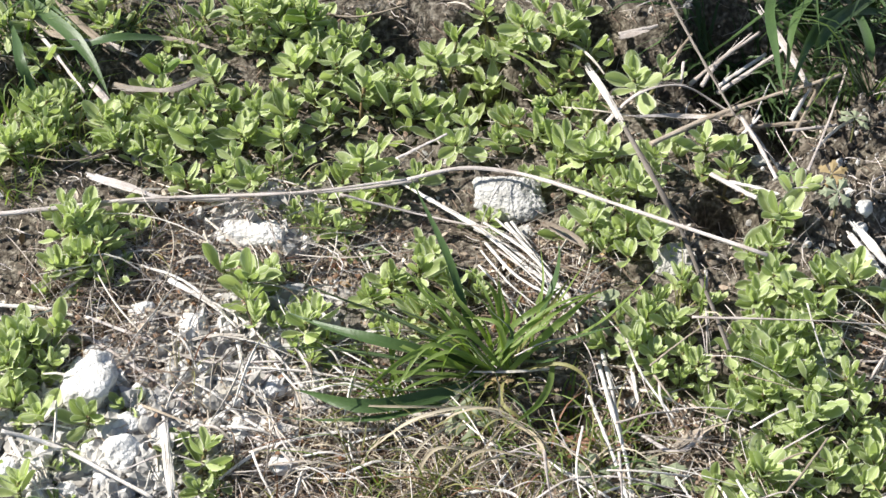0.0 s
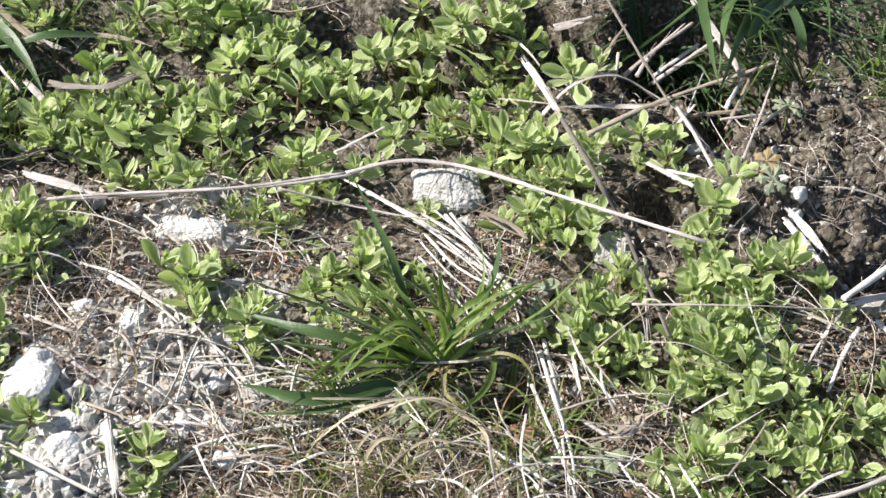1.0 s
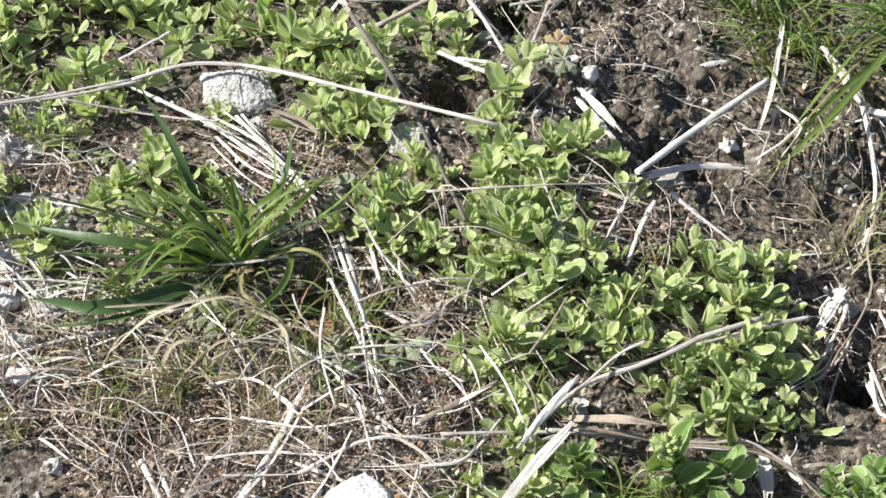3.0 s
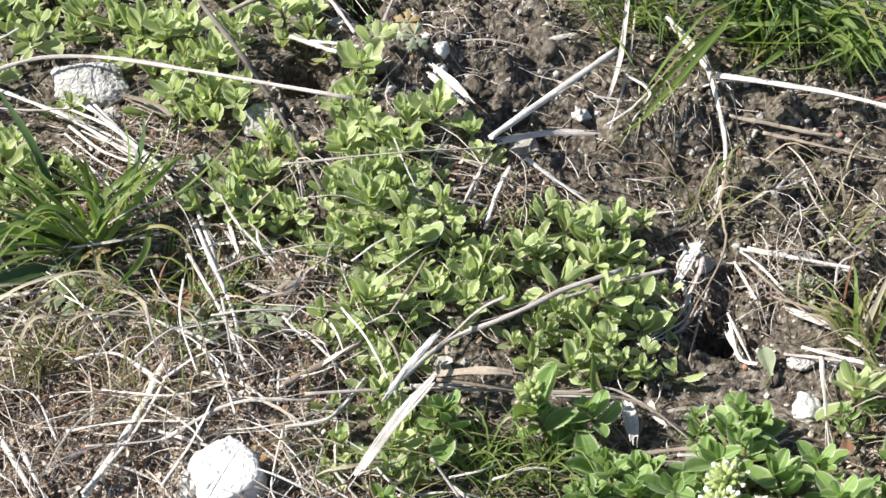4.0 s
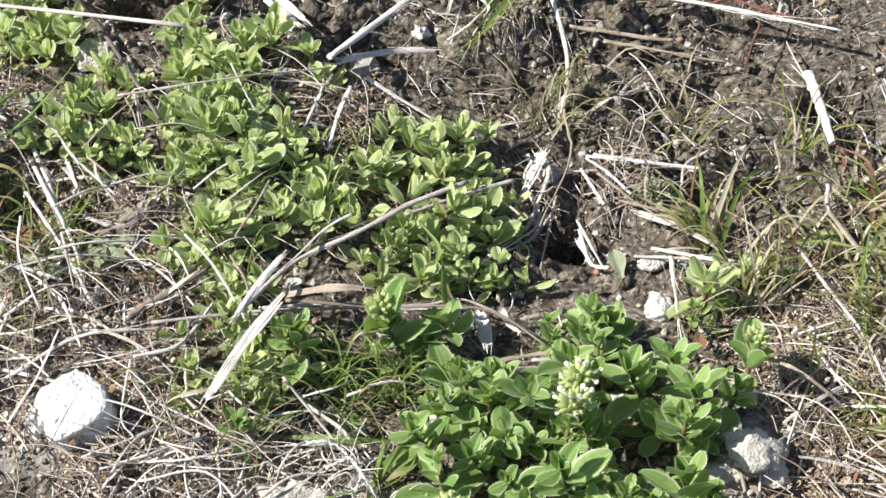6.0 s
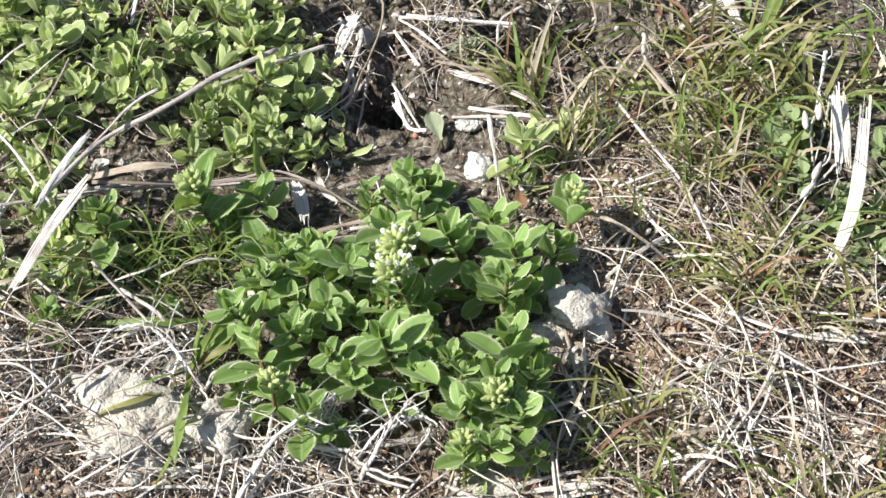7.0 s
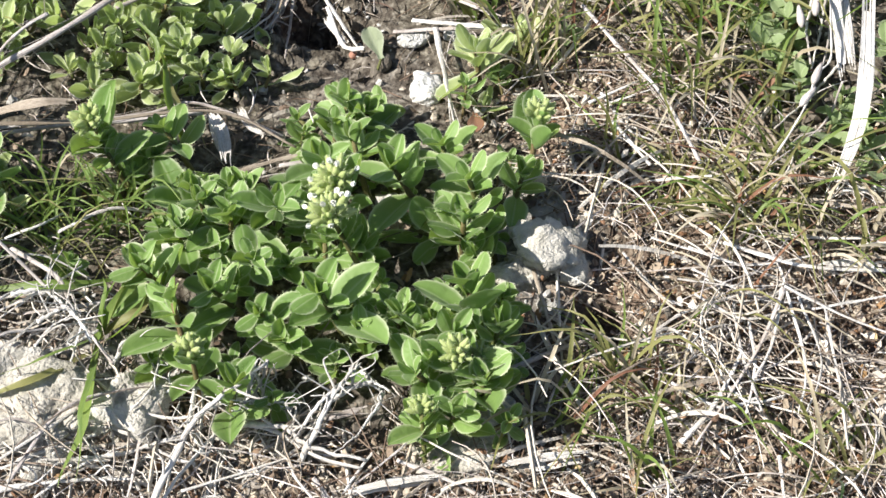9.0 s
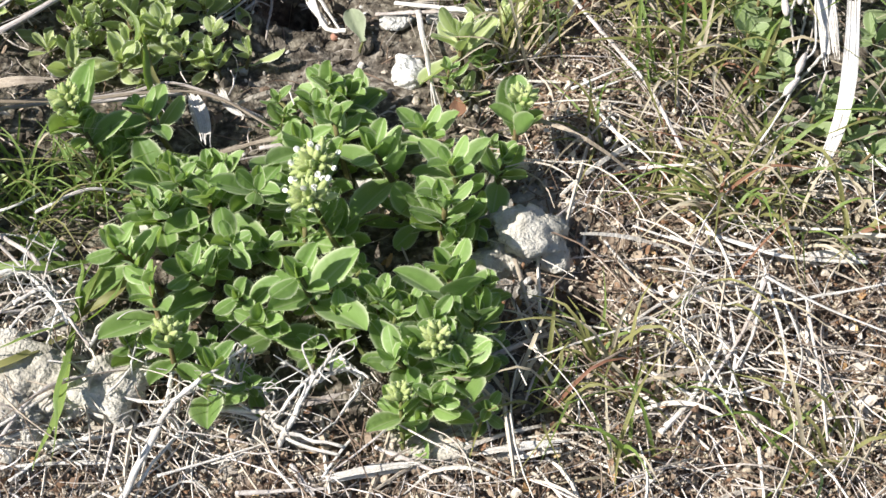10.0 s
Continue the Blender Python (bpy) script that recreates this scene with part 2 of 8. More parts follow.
# real hollows, and others added only to darken the ground with shade
PIT = [(0.3062, -0.0753, 0.015, 0.010), (0.2836, -0.0759, 0.013, 0.009), (0.2300, -0.0900, 0.007, 0.007), (0.3317, -0.0434, 0.014, 0.011), (-0.014, 0.069, 0.017, 0.013), (-0.167, 0.031, 0.014, 0.014), (-0.021, 0.080, 0.015, 0.012), (0.081, 0.119, 0.022, 0.018), (0.068, 0.084, 0.016, 0.014), (0.109, 0.106, 0.020, 0.018), (-0.015, 0.076, 0.016, 0.015), (0.010, 0.076, 0.014, 0.013), (0.038, 0.097, 0.016, 0.018), (0.063, 0.097, 0.016, 0.022), (0.097, 0.063, 0.017, 0.022), (-0.025, 0.057, 0.010, 0.011), (0.088, 0.009, 0.012, 0.013), (0.103, 0.101, 0.024, 0.029), (0.077, 0.126, 0.021, 0.019), (0.172, -0.015, 0.019, 0.010), (0.077, -0.097, 0.009, 0.010), (0.054, -0.093, 0.013, 0.012), (0.282, -0.213, 0.005, 0.006), (-0.198, 0.027, 0.014, 0.018), (0.019, 0.111, 0.012, 0.014), (-0.046, 0.084, 0.018, 0.010)]
WISP = [(0.155, -0.224, 0.019, 0.015), (0.183, -0.239, 0.031, 0.009), (0.154, -0.198, 0.014, 0.010), (0.316, -0.225, 0.017, 0.014), (0.126, -0.203, 0.031, 0.015)]
# added hollows that lower the plants in them into shade
SHADE_DIP = [(-0.059, 0.093, 0.021, 0.015), (-0.029, 0.101, 0.014, 0.013)]
BARE = [(0.283, -0.215, 0.008, 0.010), (0.227, -0.105, 0.015, 0.022), (0.228, -0.102, 0.009, 0.015), (-0.061, 0.083, 0.028, 0.019), (0.096, 0.122, 0.038, 0.030)]


def inside(patches, x, y):
    """How far a place lies within the patches: 1 in the middle of one, 0 outside all."""
    best = 0.0
    for cx, cy, rx, ry in patches:
        best = max(best, 1.35 - ((x - cx) / rx) ** 2 - ((y - cy) / ry) ** 2)
    return min(1.0, max(0.0, best))


def ground_z(x, y, rough=True):
    """Height of the soil: a gentle bank with clods, finer near the middle, and hollows, some sunk only for shade."""
    z = 0.05 * max(-0.6, min(0.6, y))
    for cx, cy, up, wide in ((0.13, -0.01, 0.013, 0.05), (-0.05, 0.04, -0.010, 0.05), (0.23, -0.09, -0.008, 0.05), (0.08, -0.15, 0.007, 0.04), (0.226, -0.102, -0.011, 0.014)):
        z += up * math.exp(-((x - cx) ** 2 + (y - cy) ** 2) / (2 * wide * wide))
    if rough:
        for cx, cy, rx, ry in PIT:
            q = ((x - cx) / rx) ** 2 + ((y - cy) / ry) ** 2
            if q < 6:
                z -= 0.025 * math.exp(-q * q)
        for cx, cy, rx, ry in SHADE_DIP:
            q = ((x - cx) / rx) ** 2 + ((y - cy) / ry) ** 2
            if q < 6:
                z -= 0.019 * math.exp(-q * q)
    if rough and -0.4 < x < 0.6 and -0.45 < y < 0.4:
        bare, hay = inside(SOIL, x, y), inside(HAY, x, y)
        z += 0.0055 * hay * (noise.noise((x * 70, y * 70, 6.6)) - 0.2)
        z += (0.0022 + 0.0095 * bare) * noise.noise((x * 45, y * 45, 0.3))
        z += (0.0010 + 0.0060 * bare) * noise.noise((x * 130, y * 130, 1.7))
        z += (0.0005 + 0.0042 * bare) * abs(noise.noise((x * 280, y * 280, 4.1)))
        z += 0.0006 * noise.noise((x * 600, y * 600, 2.2))
    return z


# ---- building helpers ----
def part(name, bm, mat, parent=None, label=""):
    me = bpy.data.meshes.new(name)
    bm.to_mesh(me)
    bm.free()
    return placed(name, me, mat, parent, label)


def placed(name, me, mat, parent=None, label=""):
    if mat and not me.materials:
        me.materials.append(mat)
    ob = new(name, me)
    if parent:
        ob.parent = parent
    return tagged(ob, label)


def smooth(bm):
    for face in bm.faces:
        face.smooth = True


def curve_through(points, count):
    """Places along a smooth curve through a few points."""
    p = [Vector(v) for v in points]
    if len(p) == 2:
        return [p[0].lerp(p[1], i / count) for i in range(count + 1)]
    p = [2 * p[0] - p[1]] + p + [2 * p[-1] - p[-2]]
    spans = len(p) - 3
    res = []
    for i in range(count + 1):
        u = i / count * spans
        k = min(int(u), spans - 1)
        t = u - k
        a, b, c, d = p[k:k + 4]
        res.append(0.5 * (2 * b + (c - a) * t + (2 * a - 5 * b + 4 * c - d) * t * t + (3 * b - 3 * c + d - a) * t ** 3))
    return res


def sweep(bm, line, radius, flat=1.0, sides=8, roll=0.0, ribs=0.0):
    """A closed tube along a line; radius(t) from 0 to 1, flat squeezes it."""
    rings = []
    uv = bm.loops.layers.uv.verify()
    n = len(line) - 1
    for i, c in enumerate(line):
        ahead = (line[min(i + 1, n)] - line[max(i - 1, 0)]).normalized()
        side = ahead.cross(Vector((0, 0, 1)))
        side = side.normalized() if side.length > 1e-4 else Vector((1, 0, 0))
        up = side.cross(ahead)
        turn = roll * i / max(1, n)
        r = radius(i / n)
        ring = []
        for k in range(sides):
            a = 2 * math.pi * k / sides
            g = 1 - ribs * (k % 2)
            ca, sa = g * math.cos(a), g * math.sin(a) * flat
            ring.append(bm.verts.new(c + r * ((ca * math.cos(turn) - sa * math.sin(turn)) * side + (ca * math.sin(turn) + sa * math.cos(turn)) * up)))
        rings.append(ring)
    for i, (a, b) in enumerate(zip(rings, rings[1:])):
        for k in range(sides):
            face = bm.faces.new((a[k], a[(k + 1) % sides], b[(k + 1) % sides], b[k]))
            face.smooth = True
            for loop, at in zip(face.loops, ((k, i), (k + 1, i), (k + 1, i + 1), (k, i + 1))):
                loop[uv].uv = (at[0] / sides, at[1] / n)
    bm.faces.new(rings[0][::-1])
    bm.faces.new(rings[-1])


def strip(bm, line, half, fold=0.35, tilt=0.0):
    """A blade along a line, folded down its middle; half(t): half its width."""
    uv = bm.loops.layers.uv.verify()
    n = len(line) - 1
    rows = []
    for i, c in enumerate(line):
        ahead = (line[min(i + 1, n)] - line[max(i - 1, 0)]).normalized()
        side = ahead.cross(Vector((0, 0, 1)))
        side = side.normalized() if side.length > 1e-4 else Vector((1, 0, 0))
        up = side.cross(ahead)
        a = tilt * (0.4 + i / n)
        s, u = side * math.cos(a) + up * math.sin(a), up * math.cos(a) - side * math.sin(a)
        w = half(i / n)
        rows.append([bm.verts.new(c - s * w + u * w * fold), bm.verts.new(c), bm.verts.new(c + s * w + u * w * fold)])
    for i, (a, b) in enumerate(zip(rows, rows[1:])):
        for k in range(2):
            face = bm.faces.new((a[k], a[k + 1], b[k + 1], b[k]))
            face.smooth = True
            for loop, at in zip(face.loops, ((k / 2, i / n), ((k + 1) / 2, i / n), ((k + 1) / 2, (i + 1) / n), (k / 2, (i + 1) / n))):
                loop[uv].uv = at


# ---- ground ----
def axis(lo, hi, step, far):
    inner = list(np.arange(lo, hi + step / 2, step))
    out, d = [], step
    while d < far:
        d *= 1.45
        out.append(d)
    return [lo - d for d in reversed(out)] + inner + [hi + d for d in out]


def build_ground():
    xs, ys = axis(-0.30, 0.46, 0.002, 60), axis(-0.32, 0.28, 0.002, 60)
    verts = [(x, y, ground_z(x, y)) for y in ys for x in xs]
    w = len(xs)
    faces = [(j * w + i, j * w + i + 1, (j + 1) * w + i + 1, (j + 1) * w + i) for j in range(len(ys) - 1) for i in range(w - 1)]
    me = bpy.data.meshes.new("ground")
    me.from_pydata(verts, [], faces)
    me.polygons.foreach_set("use_smooth", [True] * len(faces))
    dust = me.attributes.new("chalk", "FLOAT", "POINT")
    dust.data.foreach_set("value", [0.75 * inside(CHALK, x, y) * max(0.0, min(1.0, 0.8 + 1.2 * noise.noise((x * 70, y * 70, 9)))) for x, y, z in verts])
    duff = me.attributes.new("duff", "FLOAT", "POINT")
    duff.data.foreach_set("value", [0.85 * inside(HAY, x, y) for x, y, z in verts])
    tagged(placed("ground", me, SOIL_MAT), "dry crumbly brown soil with chalky dust", "ground", kind="structure")


build_ground()


# ---- stones ----
def stone(x, y, w, d, tone):
    rng = random.Random(int(1e5 * (x + 2 * y)))
    bm = bmesh.new()
    bmesh.ops.create_icosphere(bm, subdivisions=5 if w > 0.022 else 4 if w > 0.008 else 3, radius=1)
    off = Vector((rng.uniform(0, 50), rng.uniform(0, 50), rng.uniform(0, 50)))
    cuts = [Vector((rng.gauss(0, 1), rng.gauss(0, 1), rng.gauss(0, 0.8))).normalized() for _ in range(11)]
    flat = 0.88 if tone > 0.84 else 0.58 if 0.53 < tone <= 0.58 else 0.76
    for v in bm.verts:
        n = v.co.normalized()
        r = 1.0 / (n.x ** 4 + n.y ** 4 + n.z ** 4) ** (1 / 4) * 0.94 if tone > 0.84 else 1.0
        for c in cuts[:5] if tone > 0.84 else cuts:
            k = n.dot(c)
            if k > flat:
                r = min(r, flat / k)
        r += 0.10 * noise.noise(n * 1.8 + off) - 0.09 * abs(noise.noise(n * 4.5 + off)) + 0.03 * noise.noise(n * 9 + off) - 0.03 * abs(noise.noise(n * 19 + off)) + 0.02 * noise.noise(n * 40 + off)
        if 0.53 < tone <= 0.58:
            cell = noise.voronoi(n * 2.6 + off)[0]
            r += 0.22 + 0.42 * noise.noise(n * 1.5 + off) + 0.30 * min(0.8, cell[1] - cell[0]) - 0.22 * abs(noise.noise(n * 3.2 + off)) - 0.16 * abs(noise.noise(n * 8 + off)) + 0.07 * noise.noise(n * 17 + off)
        elif w > 0.012:
            cell = noise.voronoi(n * 5.5 + off)[0]
            r += (0.055 if tone < 0.6 else 0.0) * min(1.0, 2.2 * (cell[1] - cell[0])) - (0.05 if tone < 0.6 else 0.12) * max(0.0, 0.28 - noise.voronoi(n * 11 + off)[0][0])
        if tone > 0.84:
            r += 0.16 * noise.noise(n * 1.3 + off) - 0.10 * abs(noise.noise(n * 2.6 + off))
        v.co = n * r
    high = 0.5 * min(w, d) * rng.uniform(0.75, 1.0) * (0.72 if tone < 0.53 else 0.92 if tone < 0.58 else 1.0)
    bmesh.ops.transform(bm, matrix=Matrix.Diagonal((w * 0.55, d * 0.62, high, 1)), verts=bm.verts)
    smooth(bm)
    big = w > 0.012
    mat = CHALK_STONE if tone > 0.58 else CLOD if tone > 0.53 else GREY_STONE
    name = "stone" if big else "pebble"
    ob = part(name, bm, mat)
    ob.matrix_world = pose(x, y, ground_z(x, y) + high * 0.55, rng.uniform(-12, 12), rng.uniform(-12, 12), rng.uniform(-20, 20))
    kind = "white chalky" if tone > 0.58 else "rough grey"
    tagged(ob, f"{kind} {'stone' if big else 'pebble'} lying half sunk in dry soil", "stone", "stones on the ground")


def seed(x, y):
    """A small rounded seed with a scar at one end."""
    rng = random.Random(int(1e5 * (x + 2 * y)))
    bm = bmesh.new()
    bmesh.ops.create_icosphere(bm, subdivisions=3, radius=0.0012)
    for v in bm.verts:
        v.co *= 1 + 0.10 * noise.noise(v.co * 1500) - 0.25 * max(0.0, v.co.x / 0.0012 - 0.8)
        v.co.z *= 0.85
    smooth(bm)
    ob = part("seed", bm, SEED)
    ob.matrix_world = pose(x, y, ground_z(x, y) + 0.0009, rng.uniform(-30, 30), rng.uniform(-30, 30), rng.uniform(0, 360))
    tagged(ob, "small round pinkish-brown seed on crumbly soil", "seed", "seeds on the soil")


# ---- dry stems ----
def straw_look(tone):
    if tone > 0.78:
        return BLEACHED, "bleached white"
    if tone > 0.52:
        return PALE, "pale grey-tan"
    if tone > 0.33:
        return OCHRE, "ochre brown"
    if tone < 0.1:
        return RED_STEM, "dark red"
    return DARK_STRAW, "dark weathered"


def over_ground(points):
    return [Vector((x, y, max(ground_z(x, y, False) + lift, min(ground_z(x, y), ground_z(x, y, False) + 0.006) + 0.001))) for x, y, lift in points]


def settle(line, gap):
    """Lifts a stalk gently over the clods in its way."""
    need = [max(0.0, ground_z(c.x, c.y) + gap - c.z) for c in line]
    for _ in range(3):
        need = [max(need[i], 0.9 * max(need[max(0, i - 1)], need[min(len(need) - 1, i + 1)])) for i in range(len(need))]
    for i, c in enumerate(line):
        c.z += sum(need[max(0, i - 2):i + 3]) / len(need[max(0, i - 2):i + 3])
    return line


def straw(points, width, tone):
    """A round dry stalk with joints, lying over the plants."""
    rng = random.Random(int(1e5 * (points[0][0] + 3 * points[-1][1])))
    line = settle(curve_through(over_ground(points), 26), 0.3 * width)
    for i, c in enumerate(line):
        c += (0.0001 + 0.06 * width) * Vector((noise.noise((i * 0.22, width * 900, 3)), noise.noise((i * 0.22, 8, width * 900)), noise.noise((i * 0.35, width * 900, tone * 7))))
    joint = [rng.uniform(0.1, 0.9) for _ in range(2)]

    def radius(t):
        r = 0.50 * width * (1.0 - 0.2 * t) * (1 + 0.22 * noise.noise((t * 9, tone * 11, width * 500)))
        return r * (1 + 0.35 * max(0, 1 - min(abs(t - j) for j in joint) / 0.03))

    bm = bmesh.new()
    sweep(bm, line, radius, rng.uniform(0.34, 0.7), 14, rng.uniform(-1.6, 1.6), 0.17)
    if width > 0.0011 and (line[-1] - line[0]).length > 0.022:
        for _ in range(3):
            i = rng.randint(2, 17)
            a, size = rng.uniform(-0.25, 0.25), rng.uniform(0.5, 0.9) * width
            run = line[i + 7] - line[i]
            off = Vector((-run.y, run.x, 0)).normalized() * size * rng.choice((-1, 1))
            path = [line[i] + off * 0.3, line[i + 2] + off * 0.62, line[i + 4] + off * 0.9 + Vector((0, 0, 0.3 * size)), line[i + 7] + off * (1.1 + 4 * abs(a)) + Vector((0, 0, size * rng.uniform(-0.3, 0.9)))]
            sweep(bm, curve_through(path, 8), lambda t: 0.11 * width * (1.05 - 0.8 * t), 0.5, 5)
    mat, look_of = straw_look(tone)
    tagged(part("straw", bm, mat), f"{look_of} dry grass stalk lying across the plants", "straw", "dry stalks")


def ribbon(points, width, tone):
    """A flattened dead leaf blade: one ribbed, curling and twisting sheet with torn ends."""
    rng = random.Random(int(1e5 * (points[0][0] + 3 * points[-1][1])))
    n, lanes = 24, 10
    line = settle(curve_through(over_ground(points), n), 0.3 * width)
    bm = bmesh.new()
    uv = bm.loops.layers.uv.verify()
    twist, curl, wave = rng.uniform(-0.7, 0.7), rng.uniform(-0.5, 0.9), rng.uniform(0, 40)
    ribs = [rng.uniform(-0.018, 0.018) for _ in range(lanes + 1)]
    torn = [(rng.randint(0, 3), n - rng.randint(0, 5)) for _ in range(lanes)]
    rows = []
    for i, c in enumerate(line):
        t = i / n
        ahead = (line[min(i + 1, n)] - line[max(i - 1, 0)]).normalized()
        side = ahead.cross(Vector((0, 0, 1))).normalized()
        up = side.cross(ahead)
        a = twist * (t - 0.5) + 0.35 * noise.noise((t * 3, wave, 2))
        side, up = side * math.cos(a) + up * math.sin(a), up * math.cos(a) - side * math.sin(a)
        w = width * (0.62 + 0.38 * math.sin(math.pi * min(1, 0.12 + 0.95 * t))) * (1 + 0.12 * noise.noise((t * 5, wave, 7)))
        row = []
        for k in range(lanes + 1):
            q = k / lanes - 0.5
            lift = w * (curl * (0.25 - q * q) + (0.016 if k % 2 else -0.016) + ribs[k] + 0.10 * noise.noise((t * 6, q * 4, wave)))
            row.append(bm.verts.new(c + side * w * q + up * lift))
        rows.append(row)
    for i in range(n):
        for k in range(lanes):
            if torn[k][0] <= i < torn[k][1]:
                face = bm.faces.new((rows[i][k], rows[i][k + 1], rows[i + 1][k + 1], rows[i + 1][k]))
                for loop, at in zip(face.loops, ((k, i), (k + 1, i), (k + 1, i + 1), (k, i + 1))):
                    loop[uv].uv = (at[0] / lanes, at[1] / n)
    bmesh.ops.delete(bm, geom=[v for v in bm.verts if not v.link_faces], context="VERTS")
    mat, look_of = straw_look(tone)
    tagged(part("dead_leaf_blade", bm, mat), f"{look_of} flattened dead leaf blade lying on the ground", "dead leaf", "dead blades")


def twig(points, width, tone):
    """A kinked dry stem with side shoots."""
    rng = random.Random(int(1e5 * (points[0][0] + 3 * points[-1][1])))
    line = settle(curve_through(over_ground(points), 22), 0.3 * width)
    for i, c in enumerate(line):
        c += 0.0006 * Vector((noise.noise((i * 0.8, 1, width * 900)), noise.noise((i * 0.8, 5, width * 900)), noise.noise((i * 0.8, 9, width * 900))))
    bm = bmesh.new()
    sweep(bm, line, lambda t: 0.5 * width * (1 - 0.55 * t) * (1 + 0.2 * noise.noise((t * 14, 2, width * 700))), 0.9, 7)
    for k in range(4):
        i = rng.randint(3, 19)
        a = rng.uniform(0, 2 * math.pi)
        out = Vector((math.cos(a), math.sin(a), rng.uniform(0, 0.9))) * rng.uniform(0.004, 0.011)
        bend = Vector((rng.uniform(-1, 1), rng.uniform(-1, 1), 0.4)) * 0.003
        sweep(bm, curve_through([line[i], line[i] + out * 0.5 + bend, line[i] + out], 8), lambda t: 0.22 * width * (1 - 0.6 * t), 0.9, 5)
    mat, look_of = straw_look(tone)
    tagged(part("dry_twig", bm, mat), f"{look_of} curled branching dry twig on chalky soil", "dry twig", "curled dry stems")


def seed_stem(course, pods):
    """A thin wiry stalk with pale spindle-shaped seed pods."""
    root = new("dry_seed_stem")
    x, y = course[-1]
    root.location = (x, y, ground_z(x, y))
    tagged(root, "wiry bleached seed stem with pale pods hanging over grass", "dry stem")
    n = len(course) - 1
    line = [Vector((a, b, ground_z(a, b, False) + 0.018 * (1 - (i / n) ** 4) + 0.001)) - root.location for i, (a, b) in enumerate(course)]
    bm = bmesh.new()
    sweep(bm, curve_through(line, 40), lambda t: 0.00030 * (1 + 0.25 * math.sin(60 * t)), 1.0, 6)
    part("stalk", bm, BLEACHED, root)
    for a, b, tilt in pods:
        bm = bmesh.new()
        sweep(bm, curve_through([(-0.0033, 0, 0), (-0.001, 0, 0.0004), (0.0035, 0, 0)], 8), lambda t: 0.0010 * math.sin(math.pi * (0.06 + 0.88 * t)) ** 0.8 + 0.0001, 0.9, 8, 0.0, 0.12)
        pod = part("seed_pod", bm, PALE, root, "pale papery seed pod")
        pod.matrix_local = Matrix.Translation(Vector((a, b, ground_z(a, b, False) + 0.018)) - root.location) @ pose(0, 0, 0, 0, -12, tilt)


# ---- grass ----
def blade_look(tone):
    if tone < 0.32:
        return BLADE_DARK_OR_SHADED
    if tone < 0.62:
        return BLADE_GREEN
    if tone < 0.78:
        return BLADE_OLIVE
    return BLADE_DRY


def new_tuft(name, x, y, label, category="grass"):
    ob = new(name)
    ob.empty_display_size = 0.01
    ob.location = (x, y, ground_z(x, y))
    return tagged(ob, label, category, "grass tufts")


def blade(tuft, points, width, tone):
    """One long leaf of a tuft."""
    line = [c - tuft.location for c in curve_through(over_ground(points), 14)]
    for i, c in enumerate(line):
        c += 0.0075 * (i / 13) ** 1.5 * Vector((noise.noise((i * 0.11, width * 9e3, points[0][0] * 900)), noise.noise((i * 0.11, points[-1][1] * 700, width * 9e3)), 0.7 * noise.noise((i * 0.13, width * 9e3, 12))))
    bm = bmesh.new()
    strip(bm, line, lambda t: (0.42 if tone > 0.78 else 0.5) * width * (0.55 + 1.6 * t if t < 0.25 else 0.95) * min(1.0, (1.02 - t) / 0.45), 0.35, 0.9 * math.sin(width * 9e4))
    part("blade", bm, blade_look(tone), tuft)


def grass_tuft(x, y, count, length, azimuth, spread, rise, width, tone):
    """A small tuft whose blades fan out round an azimuth."""
    rng = random.Random(int(1e5 * (x + 3 * y)))
    # below 0.32 the dark green holds the shade of the edge tufts
    dry = "dry straw-coloured" if tone >= 0.78 else "olive half-dry" if tone >= 0.62 else "fresh green" if tone >= 0.32 else "dark green"
    tuft = new_tuft("grass_tuft", x, y, f"{dry} tuft of fine grass growing among weeds")
    for k in range(round(count * (0.85 if 0.45 < tone < 0.9 else 0.75))):
        a = radians(azimuth + rng.uniform(-spread, spread))
        long = length * rng.uniform(0.45, 1.15)
        up = long * rise * rng.uniform(0.5, 1.2)
        out = Vector((math.cos(a), math.sin(a), 0))
        start = Vector((rng.gauss(0, 0.003), rng.gauss(0, 0.003), 0))
        droop = rng.uniform(0.15, 0.9)
        side = Vector((-out.y, out.x, 0)) * long * rng.uniform(-0.25, 0.25)
        line = curve_through([start, start + out * long * 0.35 + Vector((0, 0, up * 0.8)), start + out * long * 0.8 + side + Vector((0, 0, up * (1.0 - 0.5 * droop)))], 7)
        line = [Vector((c.x, c.y, max(c.z, ground_z(x + c.x, y + c.y) - tuft.location.z + 0.0006))) if i else c for i, c in enumerate(line)]
        bm = bmesh.new()
        strip(bm, line, lambda t: 0.36 * width * min(1.0, (1.03 - t) / 0.7), 0.3, rng.uniform(-0.8, 0.8))
        part("blade", bm, RED_LEAF if tone > 0.6 and rng.random() < 0.05 else blade_look(tone + rng.gauss(0, 0.13)), tuft)


